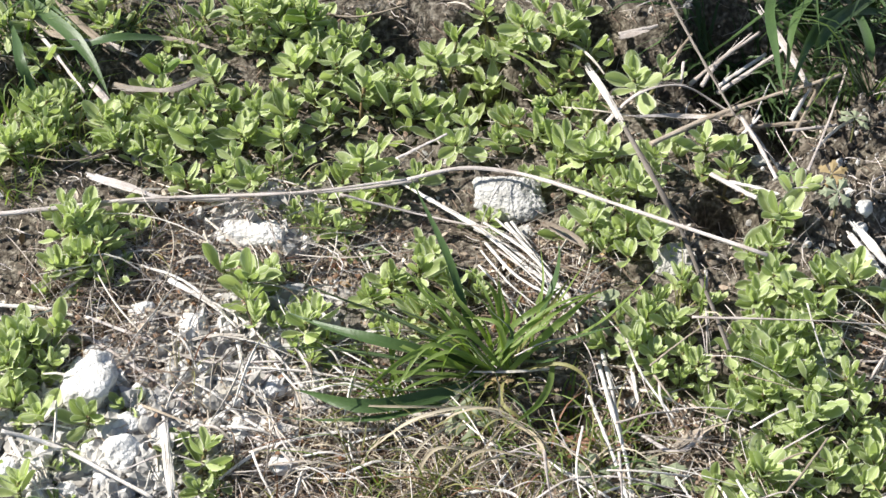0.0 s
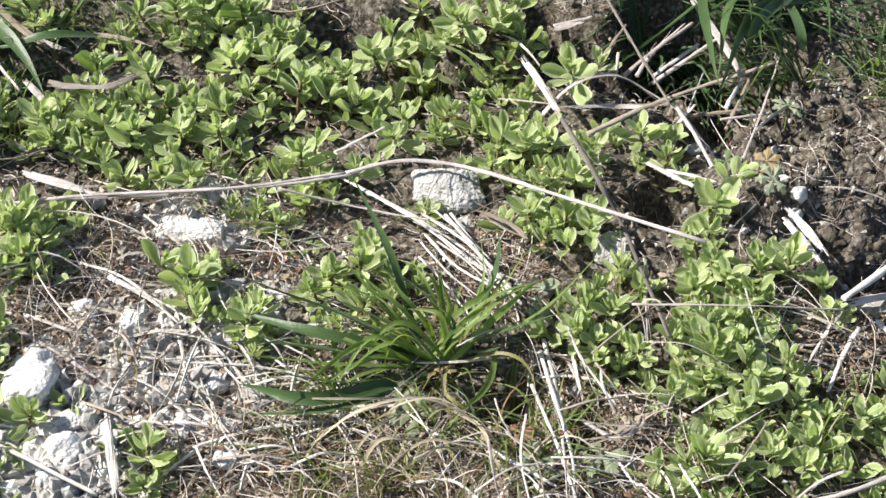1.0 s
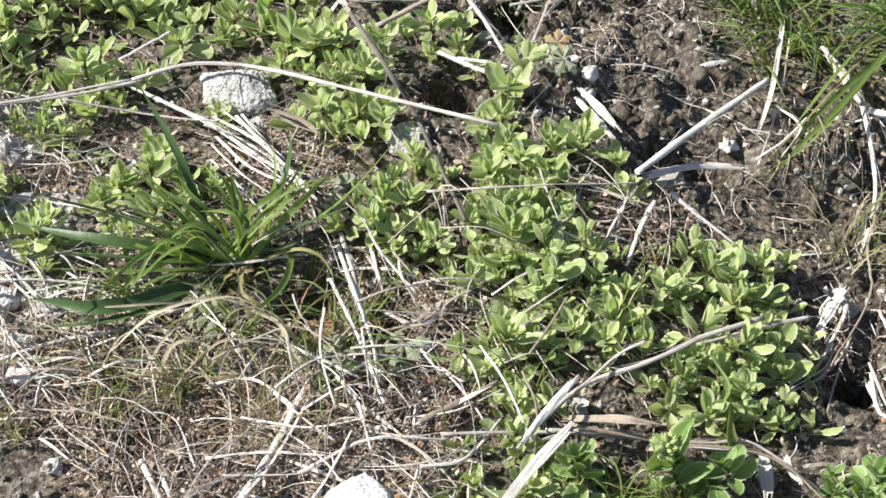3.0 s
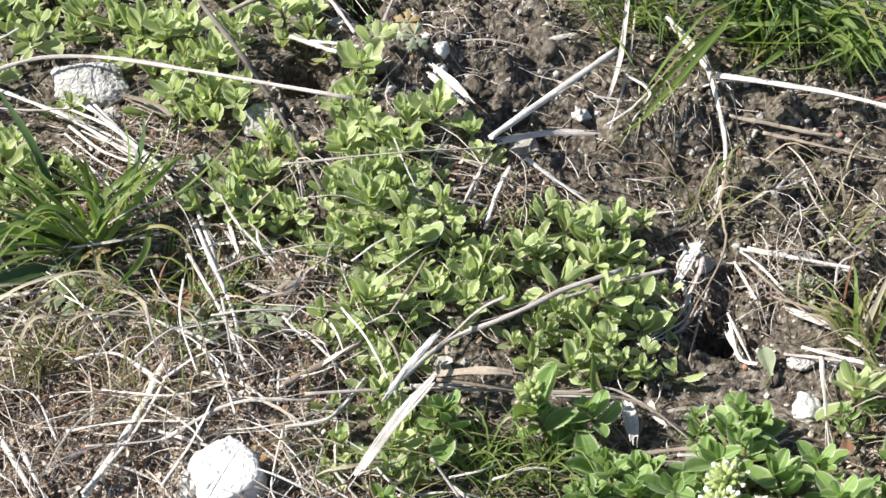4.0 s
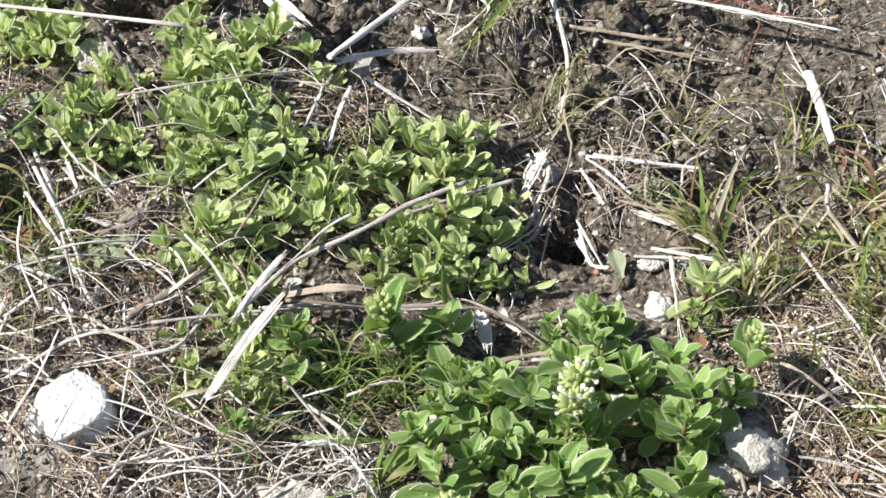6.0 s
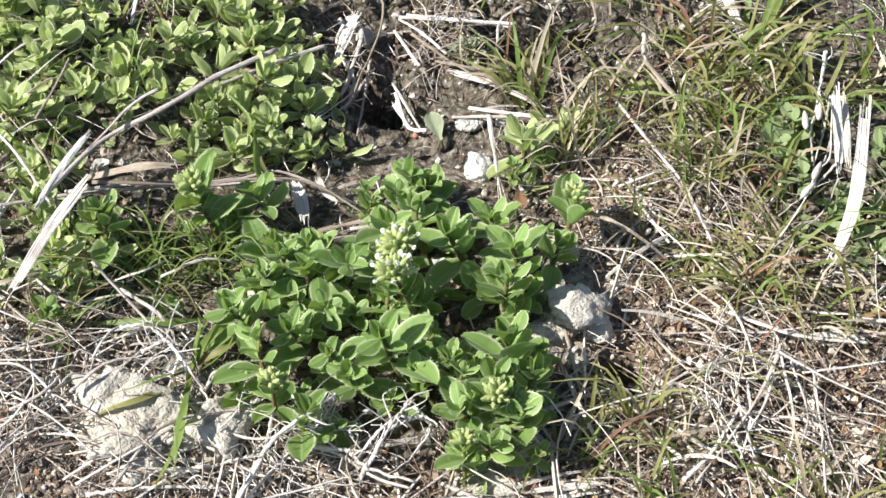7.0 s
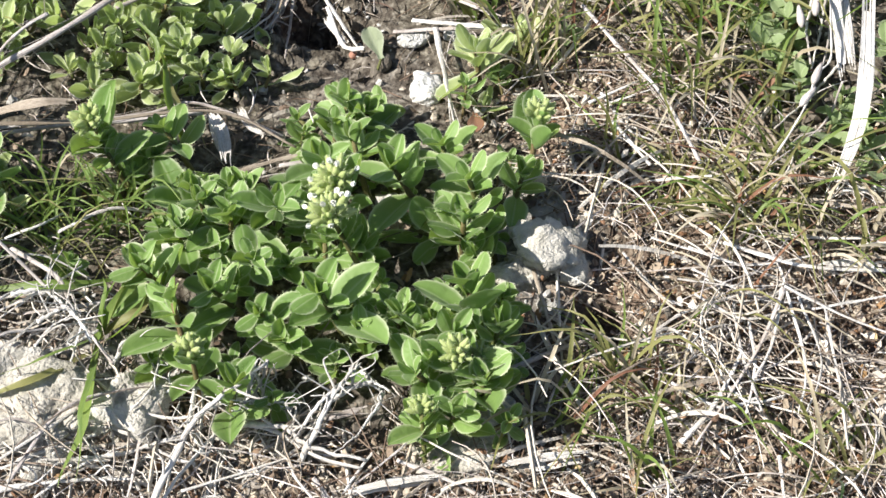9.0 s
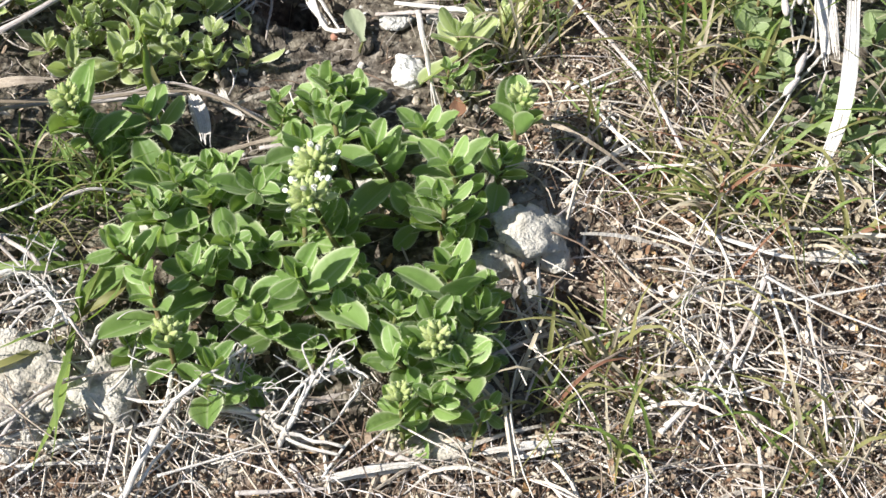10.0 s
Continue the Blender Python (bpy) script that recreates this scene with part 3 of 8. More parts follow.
# ---- broad-leaved weeds ----
def leaf_mesh(name, ratio, cup, bend, mat, wide_at=0.60, hairs=0, n=9, m=3):
    """A blunt leaf 1 long, from its stalk along +x: two bulging halves beside a sunken midrib, tip bent, and a rim of short hairs."""
    rng = random.Random(int(1000 * (ratio + cup + 3 * bend)))
    bm = bmesh.new()
    uv = bm.loops.layers.uv.verify()
    rows = []
    power = math.log(0.5) / math.log(wide_at)
    for i in range(n + 1):
        t = 0.5 - 0.5 * math.cos(math.pi * i / n)
        half = ratio * 0.5 * max(0.0, math.sin(math.pi * t ** power)) ** (0.75 if t < wide_at else 0.49) if 0 < i < n else ratio * 0.06
        half = max(half, ratio * 0.16 * (1 - t) ** 2)
        row = []
        for k in range(-m, m + 1):
            s = k / m
            z = cup * half * (1.1 * abs(s) + 0.35 * s * s - 0.35 * abs(s) ** 4) - 0.06 * math.sin(math.pi * t) - bend * t ** 2.2 + 0.02 * math.sin(8 * t + 3 * s + 5 * ratio) * abs(s)
            row.append(bm.verts.new((t, s * half, z)))
        rows.append(row)
    for i in range(n):
        for k in range(2 * m):
            face = bm.faces.new((rows[i][k], rows[i][k + 1], rows[i + 1][k + 1], rows[i + 1][k]))
            face.smooth = True
            for loop, at in zip(face.loops, ((k, i), (k + 1, i), (k + 1, i + 1), (k, i + 1))):
                loop[uv].uv = (at[0] / (2 * m), at[1] / n)
    for h in range(hairs):
        q, side = rng.uniform(1.0, n - 0.2), rng.choice((0, 2 * m))
        i = min(n - 1, int(q))
        at = rows[i][side].co.lerp(rows[i + 1][side].co, q - i)
        along = (rows[i + 1][side].co - rows[i][side].co).normalized()
        out = Vector((0.4 * rng.random(), 1 if side else -1, rng.uniform(-0.3, 0.9))).normalized() * rng.uniform(0.035, 0.085)
        face = bm.faces.new([bm.verts.new(c) for c in (at - along * 0.0022, at + along * 0.0022, at + out)])
        for loop in face.loops:
            loop[uv].uv = (0.0, 0.5)
    me = bpy.data.meshes.new(name)
    bm.to_mesh(me)
    bm.free()
    me.materials.append(mat)
    return me


def tube_part(name, points, radius, mat, parent, sides=6, label=""):
    bm = bmesh.new()
    sweep(bm, curve_through(points, 8), lambda t: radius * (1 - 0.3 * t), 1.0, sides)
    return part(name, bm, mat, parent, label)


def leaf_at(parent, me, at, azimuth, lift, size, roll=0.0):
    ob = placed("leaf", me, None, parent)
    ob.matrix_local = Matrix.Translation(at) @ pose(0, 0, 0, 0, 0, azimuth) @ pose(0, 0, 0, 0, -lift, 0) @ pose(0, 0, 0, roll) @ Matrix.Scale(size, 4)
    return ob


def bud_mesh():
    """A pointed bud of five ribbed sepals, 1 long, with short hairs."""
    rng = random.Random(3)
    bm = bmesh.new()
    line = [Vector((0, 0, z)) for z in (0, 0.18, 0.42, 0.66, 0.86, 1.0)]
    sizes = (0.09, 0.19, 0.225, 0.19, 0.11, 0.03)
    sweep(bm, line, lambda t: sizes[min(5, round(t * 5))], 1.0, 10, 0.0, 0.22)
    uv = bm.loops.layers.uv.verify()
    for face in bm.faces:
        for loop in face.loops:
            loop[uv].uv = (0.3, 0.5)
    for h in range(34):
        a, z = rng.uniform(0, 6.283), rng.uniform(0.1, 0.95)
        out, r = Vector((math.cos(a), math.sin(a), 0.3)), 0.23 * math.sin(math.pi * min(0.95, 0.15 + 0.8 * z))
        at = Vector((r * math.cos(a), r * math.sin(a), z))
        face = bm.faces.new([bm.verts.new(c) for c in (at - Vector((0, 0, 0.012)), at + Vector((0, 0, 0.012)), at + out * rng.uniform(0.08, 0.16))])
        for loop in face.loops:
            loop[uv].uv = (0.0, 0.5)
    me = bpy.data.meshes.new("bud")
    bm.to_mesh(me)
    bm.free()
    me.materials.append(BUD)
    return me


BUD_MESH = bud_mesh()
PETAL_MESH = leaf_mesh("petal", 0.62, 0.3, 0.0, PETAL, 0.7)
SMALL_SHAPES = ((0.45, 0.75, 0.02), (0.48, 0.60, 0.16), (0.41, 1.0, -0.12), (0.46, -0.25, 0.24), (0.45, 0.55, 0.06), (0.40, 1.1, -0.20))
LEAVES = [leaf_mesh("leaf", *shape, LEAF, 0.62, 110, 8, 2) for shape in SMALL_SHAPES]
SIDE_LEAVES = [leaf_mesh("leaf", *shape, LEAF, 0.62, 60, 6, 2) for shape in SMALL_SHAPES]
LUSH_LEAVES = [leaf_mesh("leaf", *shape, LUSH_LEAF, 0.54, 120) for shape in ((0.56, 0.60, 0.10), (0.59, -0.25, 0.28), (0.52, 0.95, -0.06), (0.57, 0.65, 0.18), (0.58, 0.40, 0.34), (0.51, 1.1, -0.16))]


def tip_mesh(rng, leaves, mat):
    """The closed top of a shoot: two crossed pairs of small upright leaves in one piece."""
    bm = bmesh.new()
    for k in range(4):
        piece = bmesh.new()
        piece.from_mesh(rng.choice(leaves))
        inner = k // 2
        m = pose(0, 0, 0, 0, 0, 180 * (k % 2) + 90 * inner + rng.uniform(-12, 12)) @ pose(0, 0, 0, 0, -(48 + 22 * inner + rng.uniform(-8, 8)), 0) @ Matrix.Scale(1.0 - 0.3 * inner, 4)
        bmesh.ops.transform(piece, matrix=m, verts=piece.verts)
        me = bpy.data.meshes.new("piece")
        piece.to_mesh(me)
        piece.free()
        bm.from_mesh(me)
        bpy.data.meshes.remove(me)
    me = bpy.data.meshes.new("shoot_tip")
    bm.to_mesh(me)
    bm.free()
    me.materials.append(mat)
    return me


def side_mesh(rng, leaves, mat):
    """A short side shoot in one piece: three crossed pairs of leaves and a closed top."""
    bm = bmesh.new()
    for k in range(8):
        piece = bmesh.new()
        piece.from_mesh(rng.choice(leaves))
        level = k // 2
        m = Matrix.Translation((0, 0, 0.13 * level)) @ pose(0, 0, 0, 0, 0, 180 * (k % 2) + 90 * level + rng.uniform(-16, 16)) @ pose(0, 0, 0, 0, -(26 + 17 * level + rng.uniform(-14, 14)), 0) @ pose(0, 0, 0, rng.uniform(-20, 20)) @ Matrix.Scale((0.72, 0.60, 0.44, 0.26)[level] * rng.uniform(0.85, 1.12), 4)
        bmesh.ops.transform(piece, matrix=m, verts=piece.verts)
        me = bpy.data.meshes.new("piece")
        piece.to_mesh(me)
        piece.free()
        bm.from_mesh(me)
        bpy.data.meshes.remove(me)
    me = bpy.data.meshes.new("side_shoot")
    bm.to_mesh(me)
    bm.free()
    me.materials.append(mat)
    return me


def shoot(rng, leaves, tips, kind, label, pairs, upright, sides=2, side_shoots=()):
    """One leafy plant, its main shoot 1 across: opposite pairs of leaves, the upper ones smaller and steeper, and lower side shoots."""
    root = new("chickweed_plant")
    root.empty_display_size = 0.2
    tagged(root, label, "weed", "chickweed plants")
    tall = 0.62 if upright else 0.5
    lean = Vector((rng.uniform(-0.1, 0.1), rng.uniform(-0.1, 0.1), 0))
    around = rng.uniform(0, 360)
    stems = bmesh.new()
    sweep(stems, curve_through([(-lean.x, -lean.y, -0.5), (0, 0, 0), lean * 0.8 + Vector((0, 0, tall * 0.78))], 6), lambda t: 0.045 * (1 - 0.3 * t), 1.0, 6)
    for branch in range(1 + sides):
        scale, foot = 1.0, Vector((0, 0, 0))
        if branch:
            a = radians(around + branch * 360 / sides + rng.uniform(-30, 30))
            scale = rng.uniform(0.55, 0.8)
            foot = Vector((math.cos(a), math.sin(a), 0)) * rng.uniform(0.5, 0.8) + Vector((0, 0, rng.uniform(-0.32, -0.08)))
            sweep(stems, curve_through([(0, 0, -0.4), foot * 0.5 + Vector((0, 0, -0.25)), foot + Vector((0, 0, tall * scale * 0.78))], 6), lambda t: 0.035, 1.0, 5)
        if branch and side_shoots:
            low = placed("side_shoot", rng.choice(side_shoots), None, root)
            low.matrix_local = Matrix.Translation(foot + Vector((0, 0, 0.12 * scale))) @ pose(0, 0, 0, rng.uniform(-22, 22), rng.uniform(-22, 22), rng.uniform(0, 360)) @ Matrix.Scale(scale * rng.uniform(0.95, 1.2), 4)
            continue
        turn, count = rng.uniform(0, 360), pairs if not branch else 2
        for k in range(count):
            t = k / (count + 1)
            at = foot + scale * (lean * t + Vector((0, 0, tall * (0.12 + 0.85 * t))))
            size = scale * ((0.60 if upright else 0.61) - 0.34 * t ** 1.3) * rng.uniform(0.8, 1.15)
            for half in range(2):
                lift = (28 if upright else 27) + 48 * t ** 1.1 + rng.uniform(-20, 18)
                leaf_at(root, rng.choice(leaves), at, turn + 180 * half + rng.uniform(-14, 14), lift, size * rng.uniform(0.8, 1.15), rng.uniform(-24, 24))
            turn += 90 + rng.uniform(-12, 12)
        if not branch and kind != "leaf":
            continue
        top = placed("shoot_tip", rng.choice(tips), None, root)
        top.matrix_local = Matrix.Translation(foot + scale * (lean + Vector((0, 0, tall * 0.8)))) @ pose(0, 0, 0, rng.uniform(-10, 10), rng.uniform(-10, 10), turn) @ Matrix.Scale(scale * rng.uniform(0.32, 0.42), 4)
    part("stem", stems, STEM, root)
    if kind == "bud":
        for k in range(17):
            ob = placed("bud", BUD_MESH, None, root, "hairy pale green flower bud")
            tilt, a = 62 * math.sqrt((k + 0.5) / 17), 137.5 * k + rng.uniform(-14, 14)
            ob.matrix_local = Matrix.Translation(lean + Vector((0, 0, tall * 0.82))) @ pose(0, 0, 0, 0, 0, a) @ pose(0, 0, 0, 0, tilt + rng.uniform(-7, 7), 0) @ Matrix.Translation((0, 0, 0.06)) @ Matrix.Scale(rng.uniform(0.19, 0.27), 4)
    if kind == "flower":
        for k in range(24):
            ob = placed("bud", BUD_MESH, None, root, "hairy pale green flower bud")
            tilt, a = 78 * math.sqrt((k + 0.5) / 24), 137.5 * k + rng.uniform(-12, 12)
            ob.matrix_local = Matrix.Translation(lean + Vector((0, 0, tall * 0.84))) @ pose(0, 0, 0, 0, 0, a) @ pose(0, 0, 0, 0, tilt + rng.uniform(-9, 9), 0) @ Matrix.Translation((0, 0, rng.uniform(0.07, 0.12))) @ Matrix.Scale(rng.uniform(0.24, 0.31), 4)
            if k % 3 == 1:
                for q in range(4):
                    pet = placed("petal", PETAL_MESH, None, ob, "small white petal")
                    pet.matrix_local = Matrix.Translation((0, 0, 0.72)) @ pose(0, 0, 0, 0, 0, 90 * q) @ pose(0, 0, 0, 0, -80, 0) @ Matrix.Scale(0.48, 4)
    return root


def stand(proto, x, y, size, turn, rng, high=0.35):
    m = pose(x, y, ground_z(x, y) + size * high, rng.uniform(-21, 21), rng.uniform(-21, 21), turn) @ Matrix.Scale(size, 4)
    ob = copy_thing(proto, m)
    ob.matrix_basis = m
    return ob


def away(ob):
    """Takes a pattern shoot out of the scene again."""
    for o in (*ob.children_recursive, ob):
        bpy.data.objects.remove(o)


CHICKWEED, LUSH, BUDDED, FLOWERING, HERBS, STONES = [], [], [], [], [], []
CHICKWEED += [(-0.2093, 0.05746, 0.01945, 30.83), (-0.1821, 0.06534, 0.01688, 85.25), (-0.1229, 0.07356, 0.01891, 288.5), (-0.09892, 0.08249, 0.0189, 209.6), (-0.08217, 0.07564, 0.01634, 33.89), (-0.06918, 0.08069, 0.01635, 155.9), (-0.05641, 0.08674, 0.01637, 172.5), (-0.04411, 0.08582, 0.009308, 57.51), (-0.02799, 0.08818, 0.01624, 264.4), (-0.01495, 0.09791, 0.01632, 40.92), (0.003822, 0.09848, 0.01623, 140.8), (0.01873, 0.1109, 0.01403, 186), (-0.02312, 0.1068, 0.01178, 211.2), (-0.1058, 0.07358, 0.01409, 265.6), (-0.115, 0.08652, 0.01431, 344.3), (-0.1897, 0.03066, 0.01878, 102.3), (-0.122, 0.04046, 0.01375, 233.5), (-0.1118, 0.03528, 0.0159, 250.6), (-0.09269, 0.05577, 0.0161, 105.4), (-0.08184, 0.0442, 0.01587, 0.5364), (-0.07706, 0.05909, 0.01607, 350.4), (-0.05943, 0.06377, 0.009629, 107.4), (-0.0637, 0.04636, 0.02033, 113)]
CHICKWEED += [(-0.04211, 0.04453, 0.0179, 321), (-0.03339, 0.0508, 0.01571, 210.7), (-0.09242, 0.03362, 0.01576, 169.7), (-0.09965, 0.02748, 0.01346, 278.4), (-0.1215, 0.02316, 0.01577, 10.92), (-0.1392, 0.02616, 0.01594, 254.5), (-0.1295, 0.02571, 0.0136, 134.7), (-0.1818, 0.004675, 0.01827, 32.71), (-0.1564, 0.004135, 0.02025, 237.8), (-0.1471, 0.001575, 0.0134, 335.3), (-0.1863, -0.01467, 0.01576, 74.59), (0.02401, 0.0537, 0.01322, 107.3), (0.04271, 0.06548, 0.01775, 267), (-0.002468, 0.04213, 0.01318, 260), (0.007938, 0.03614, 0.01305, 78.74), (-0.1373, 0.009448, 0.01344, 298.8), (-0.1293, 0.006785, 0.01558, 236.8), (-0.1192, 0.004864, 0.01769, 245.8), (-0.1093, 0.003022, 0.01539, 295.2), (-0.1025, 0.0159, 0.01554, 154.3), (-0.08709, 0.01799, 0.0177, 273.1), (-0.08566, 0.0007384, 0.01303, 316.3), (-0.1137, -0.01541, 0.0173, 36.84)]
CHICKWEED += [(-0.1007, -0.007869, 0.01516, 305.9), (-0.09038, -0.01135, 0.01289, 141.8), (-0.1248, -0.01043, 0.01092, 172.7), (-0.05173, 0.007682, 0.01729, 52.68), (-0.04543, 0.0092, 0.0108, 251.4), (-0.05899, 0.00213, 0.01292, 105.1), (-0.01991, 0.03075, 0.01531, 313.6), (-0.009801, 0.0266, 0.01301, 99.13), (0.02032, 0.03028, 0.01721, 202.3), (0.03175, 0.02772, 0.01282, 143.9), (0.04236, 0.02841, 0.01491, 220.6), (0.05497, 0.02925, 0.01274, 70.79), (0.07516, 0.03411, 0.01912, 64.9), (0.0849, 0.02454, 0.01257, 268.9), (0.02109, 0.01721, 0.01272, 270.8), (-0.02956, 0.00874, 0.01072, 204.1), (0.04763, 0.01252, 0.01254, 331.6), (0.05442, 0.009744, 0.01455, 74.08), (0.04411, 0.00914, 0.01042, 306.3), (0.02845, -0.00605, 0.01649, 60.84), (0.04169, -0.009466, 0.0143, 347.2), (0.05413, -0.01006, 0.0183, 224.5), (0.06349, -0.01669, 0.01207, 218.5), (0.04953, -0.01765, 0.01212, 349.4)]
CHICKWEED += [(-0.06074, -0.01957, 0.01473, 283.3), (-0.05058, -0.0237, 0.01252, 284.4), (-0.04344, -0.01164, 0.01476, 19.47), (-0.06988, -0.01874, 0.01057, 132.9), (0.001556, -0.00896, 0.01038, 30.56), (0.1043, 0.0002941, 0.01825, 69.67), (0.1053, -0.01394, 0.009976, 76.99), (-0.05759, -0.03544, 0.01033, 309.1), (-0.1408, -0.05404, 0.01691, 45.63), (-0.1304, -0.05749, 0.01466, 106.8), (-0.1339, -0.06998, 0.01453, 177.4), (-0.07343, -0.06396, 0.01817, 305.8), (-0.06849, -0.05386, 0.01221, 347.5), (-0.06769, -0.07397, 0.01196, 254.9), (-0.05815, -0.07726, 0.01187, 76.93), (-0.01155, -0.03165, 0.01424, 196.2), (-0.01427, -0.04436, 0.01607, 254.1), (-0.001637, -0.04485, 0.01199, 18.68), (-0.0225, -0.05199, 0.01399, 244.8), (0.01345, -0.03928, 0.01399, 132.6), (0.006968, -0.04615, 0.009943, 212.3), (-0.02672, -0.05873, 0.01193, 241), (-0.00811, -0.06596, 0.01371, 240.9), (-0.04489, -0.07964, 0.01569, 188.3)]
CHICKWEED += [(-0.03752, -0.08332, 0.01168, 199.7), (-0.0462, -0.08798, 0.009728, 71.33), (-0.04274, -0.07366, 0.01182, 178.3), (-0.0009162, -0.06989, 0.009723, 45.15), (0.07902, -0.03704, 0.01568, 173.1), (0.08558, -0.04145, 0.009739, 193), (0.1065, -0.04149, 0.01551, 278.7), (0.1006, -0.02755, 0.01378, 141.7), (0.1151, -0.03548, 0.01364, 7.056), (0.1085, -0.02915, 0.01177, 190), (0.1351, -0.02906, 0.01764, 73.88), (0.1262, -0.03346, 0.01171, 266.9), (-0.1392, -0.107, 0.01814, 139.9), (-0.1376, -0.1196, 0.01394, 137), (-0.1291, -0.1151, 0.01392, 327.4), (0.06891, -0.05564, 0.0135, 141.5), (0.07643, -0.05472, 0.01156, 125.6), (0.06891, -0.06556, 0.01337, 125.3), (0.07537, -0.0695, 0.01139, 173.1), (0.08331, -0.0611, 0.01338, 33.59), (0.08861, -0.0698, 0.01135, 196.8), (0.08396, -0.07533, 0.0113, 331.7), (0.1195, -0.05308, 0.01341, 202.7), (0.1093, -0.05944, 0.01525, 267.8)]
CHICKWEED += [(0.1143, -0.06746, 0.01702, 341), (0.1065, -0.0531, 0.01151, 303.2), (0.1292, -0.05546, 0.01147, 267.8), (0.1222, -0.04581, 0.01157, 292.7), (0.1049, -0.07836, 0.009361, 295.3), (0.1282, -0.07524, 0.01314, 91.35), (0.1262, -0.08665, 0.01486, 173.5), (0.1364, -0.08171, 0.01494, 123.4), (0.1421, -0.06942, 0.01134, 94.22), (-0.1322, -0.1335, 0.01177, 205.8), (-0.1196, -0.1363, 0.01746, 114.4), (-0.1042, -0.1339, 0.0154, 222.7), (-0.06131, -0.1411, 0.01678, 209.7), (-0.0581, -0.1496, 0.01293, 37.58), (-0.1136, -0.1672, 0.01319, 159.3), (-0.2179, 0.04813, 0.01454, 140.3), (-0.1932, 0.04981, 0.01436, 254.4), (-0.1418, 0.003046, 0.01115, 31.73), (-0.08959, 0.06849, 0.01395, 60.82), (-0.05754, 0.07377, 0.008786, 184.5), (0.0109, 0.0825, 0.01139, 145.7), (-0.07362, 0.0332, 0.01118, 239.5), (-0.05366, 0.05213, 0.01132, 119.8), (-0.004873, 0.03368, 0.0109, 71)]
CHICKWEED += [(0.038, 0.01834, 0.01055, 335.5), (0.1717, -0.06235, 0.01509, 87.8), (0.1793, -0.06661, 0.01881, 52.94), (0.1869, -0.06858, 0.01505, 100.8), (0.1955, -0.06454, 0.01326, 122.3), (0.17, -0.07659, 0.01114, 81.04), (0.1644, -0.07763, 0.01297, 193.1), (0.1812, -0.07673, 0.01676, 337.3), (0.1906, -0.07727, 0.01493, 45.37), (0.2, -0.07556, 0.009371, 149.5), (0.1534, -0.08185, 0.01288, 240.5), (0.1519, -0.09365, 0.01635, 318.5), (0.1423, -0.08123, 0.01287, 359.9), (0.1276, -0.083, 0.01468, 51.71), (0.1246, -0.09274, 0.01089, 193.4), (0.1318, -0.09188, 0.0109, 317.2), (0.1486, -0.1035, 0.01077, 19.09), (0.1395, -0.1025, 0.01257, 211.8), (0.1148, -0.1083, 0.01782, 62.61), (0.1222, -0.1121, 0.01596, 276.4), (0.112, -0.1184, 0.01232, 337.5), (0.1254, -0.1069, 0.0125, 193.8), (0.1233, -0.1286, 0.01043, 3.228), (0.1145, -0.1035, 0.01075, 23.13)]
CHICKWEED += [(0.1885, -0.09665, 0.0146, 149.7), (0.1979, -0.08545, 0.01297, 305), (0.2033, -0.0918, 0.01474, 85.24), (0.2048, -0.1013, 0.01459, 240.9), (0.1775, -0.101, 0.01268, 145.9), (0.1721, -0.109, 0.01075, 95.46), (0.1847, -0.1093, 0.01437, 253.4), (0.1597, -0.1228, 0.01407, 111), (0.1685, -0.1167, 0.01065, 133.9), (0.1809, -0.1218, 0.01414, 275.5), (0.1936, -0.1127, 0.01255, 178.3), (0.2057, -0.122, 0.01067, 282.2), (0.197, -0.1195, 0.0089, 185.9), (0.1209, -0.1449, 0.01364, 57.59), (0.1272, -0.1631, 0.01335, 159.7), (0.1123, -0.1631, 0.01001, 314.2), (0.1351, -0.1557, 0.01011, 203.4), (0.1417, -0.1526, 0.01354, 347.3), (0.1294, -0.1729, 0.01321, 0.4134), (0.1213, -0.1739, 0.01154, 122.5), (0.1114, -0.1731, 0.00825, 276.9), (0.1521, -0.04021, 0.01153, 247), (0.1184, -0.05322, 0.01516, 202), (0.1106, -0.05095, 0.01141, 238.9)]
CHICKWEED += [(0.1297, -0.05259, 0.01137, 315.5), (0.1265, -0.06219, 0.01501, 246.1), (0.1154, -0.06516, 0.01684, 197), (0.1216, -0.0742, 0.01297, 202.5), (0.1125, -0.07713, 0.01109, 239.9), (0.1039, -0.08481, 0.011, 116.6)]
CHICKWEED += [(-0.0814, 0.0882, 0.0132, 37.1), (-0.062, 0.0889, 0.014, 55.8), (-0.0456, 0.0819, 0.0123, 144.6), (-0.0398, 0.0963, 0.0166, 288.2), (-0.0243, 0.092, 0.0158, 79.9), (-0.0959, 0.0876, 0.0147, 99.6), (-0.0557, 0.0666, 0.0129, 38.2), (-0.0725, 0.0748, 0.0131, 333.9), (-0.009, 0.0978, 0.0161, 290.4), (0.0067, 0.1017, 0.016, 69.6), (0.0186, 0.0954, 0.0135, 225.7), (-0.0369, 0.0675, 0.0164, 31.2), (-0.1182, 0.0875, 0.015, 241.8), (-0.0711, 0.1033, 0.0145, 64.0), (-0.0295, 0.1127, 0.0144, 32.2), (0.0056, 0.0855, 0.0167, 311.6)]
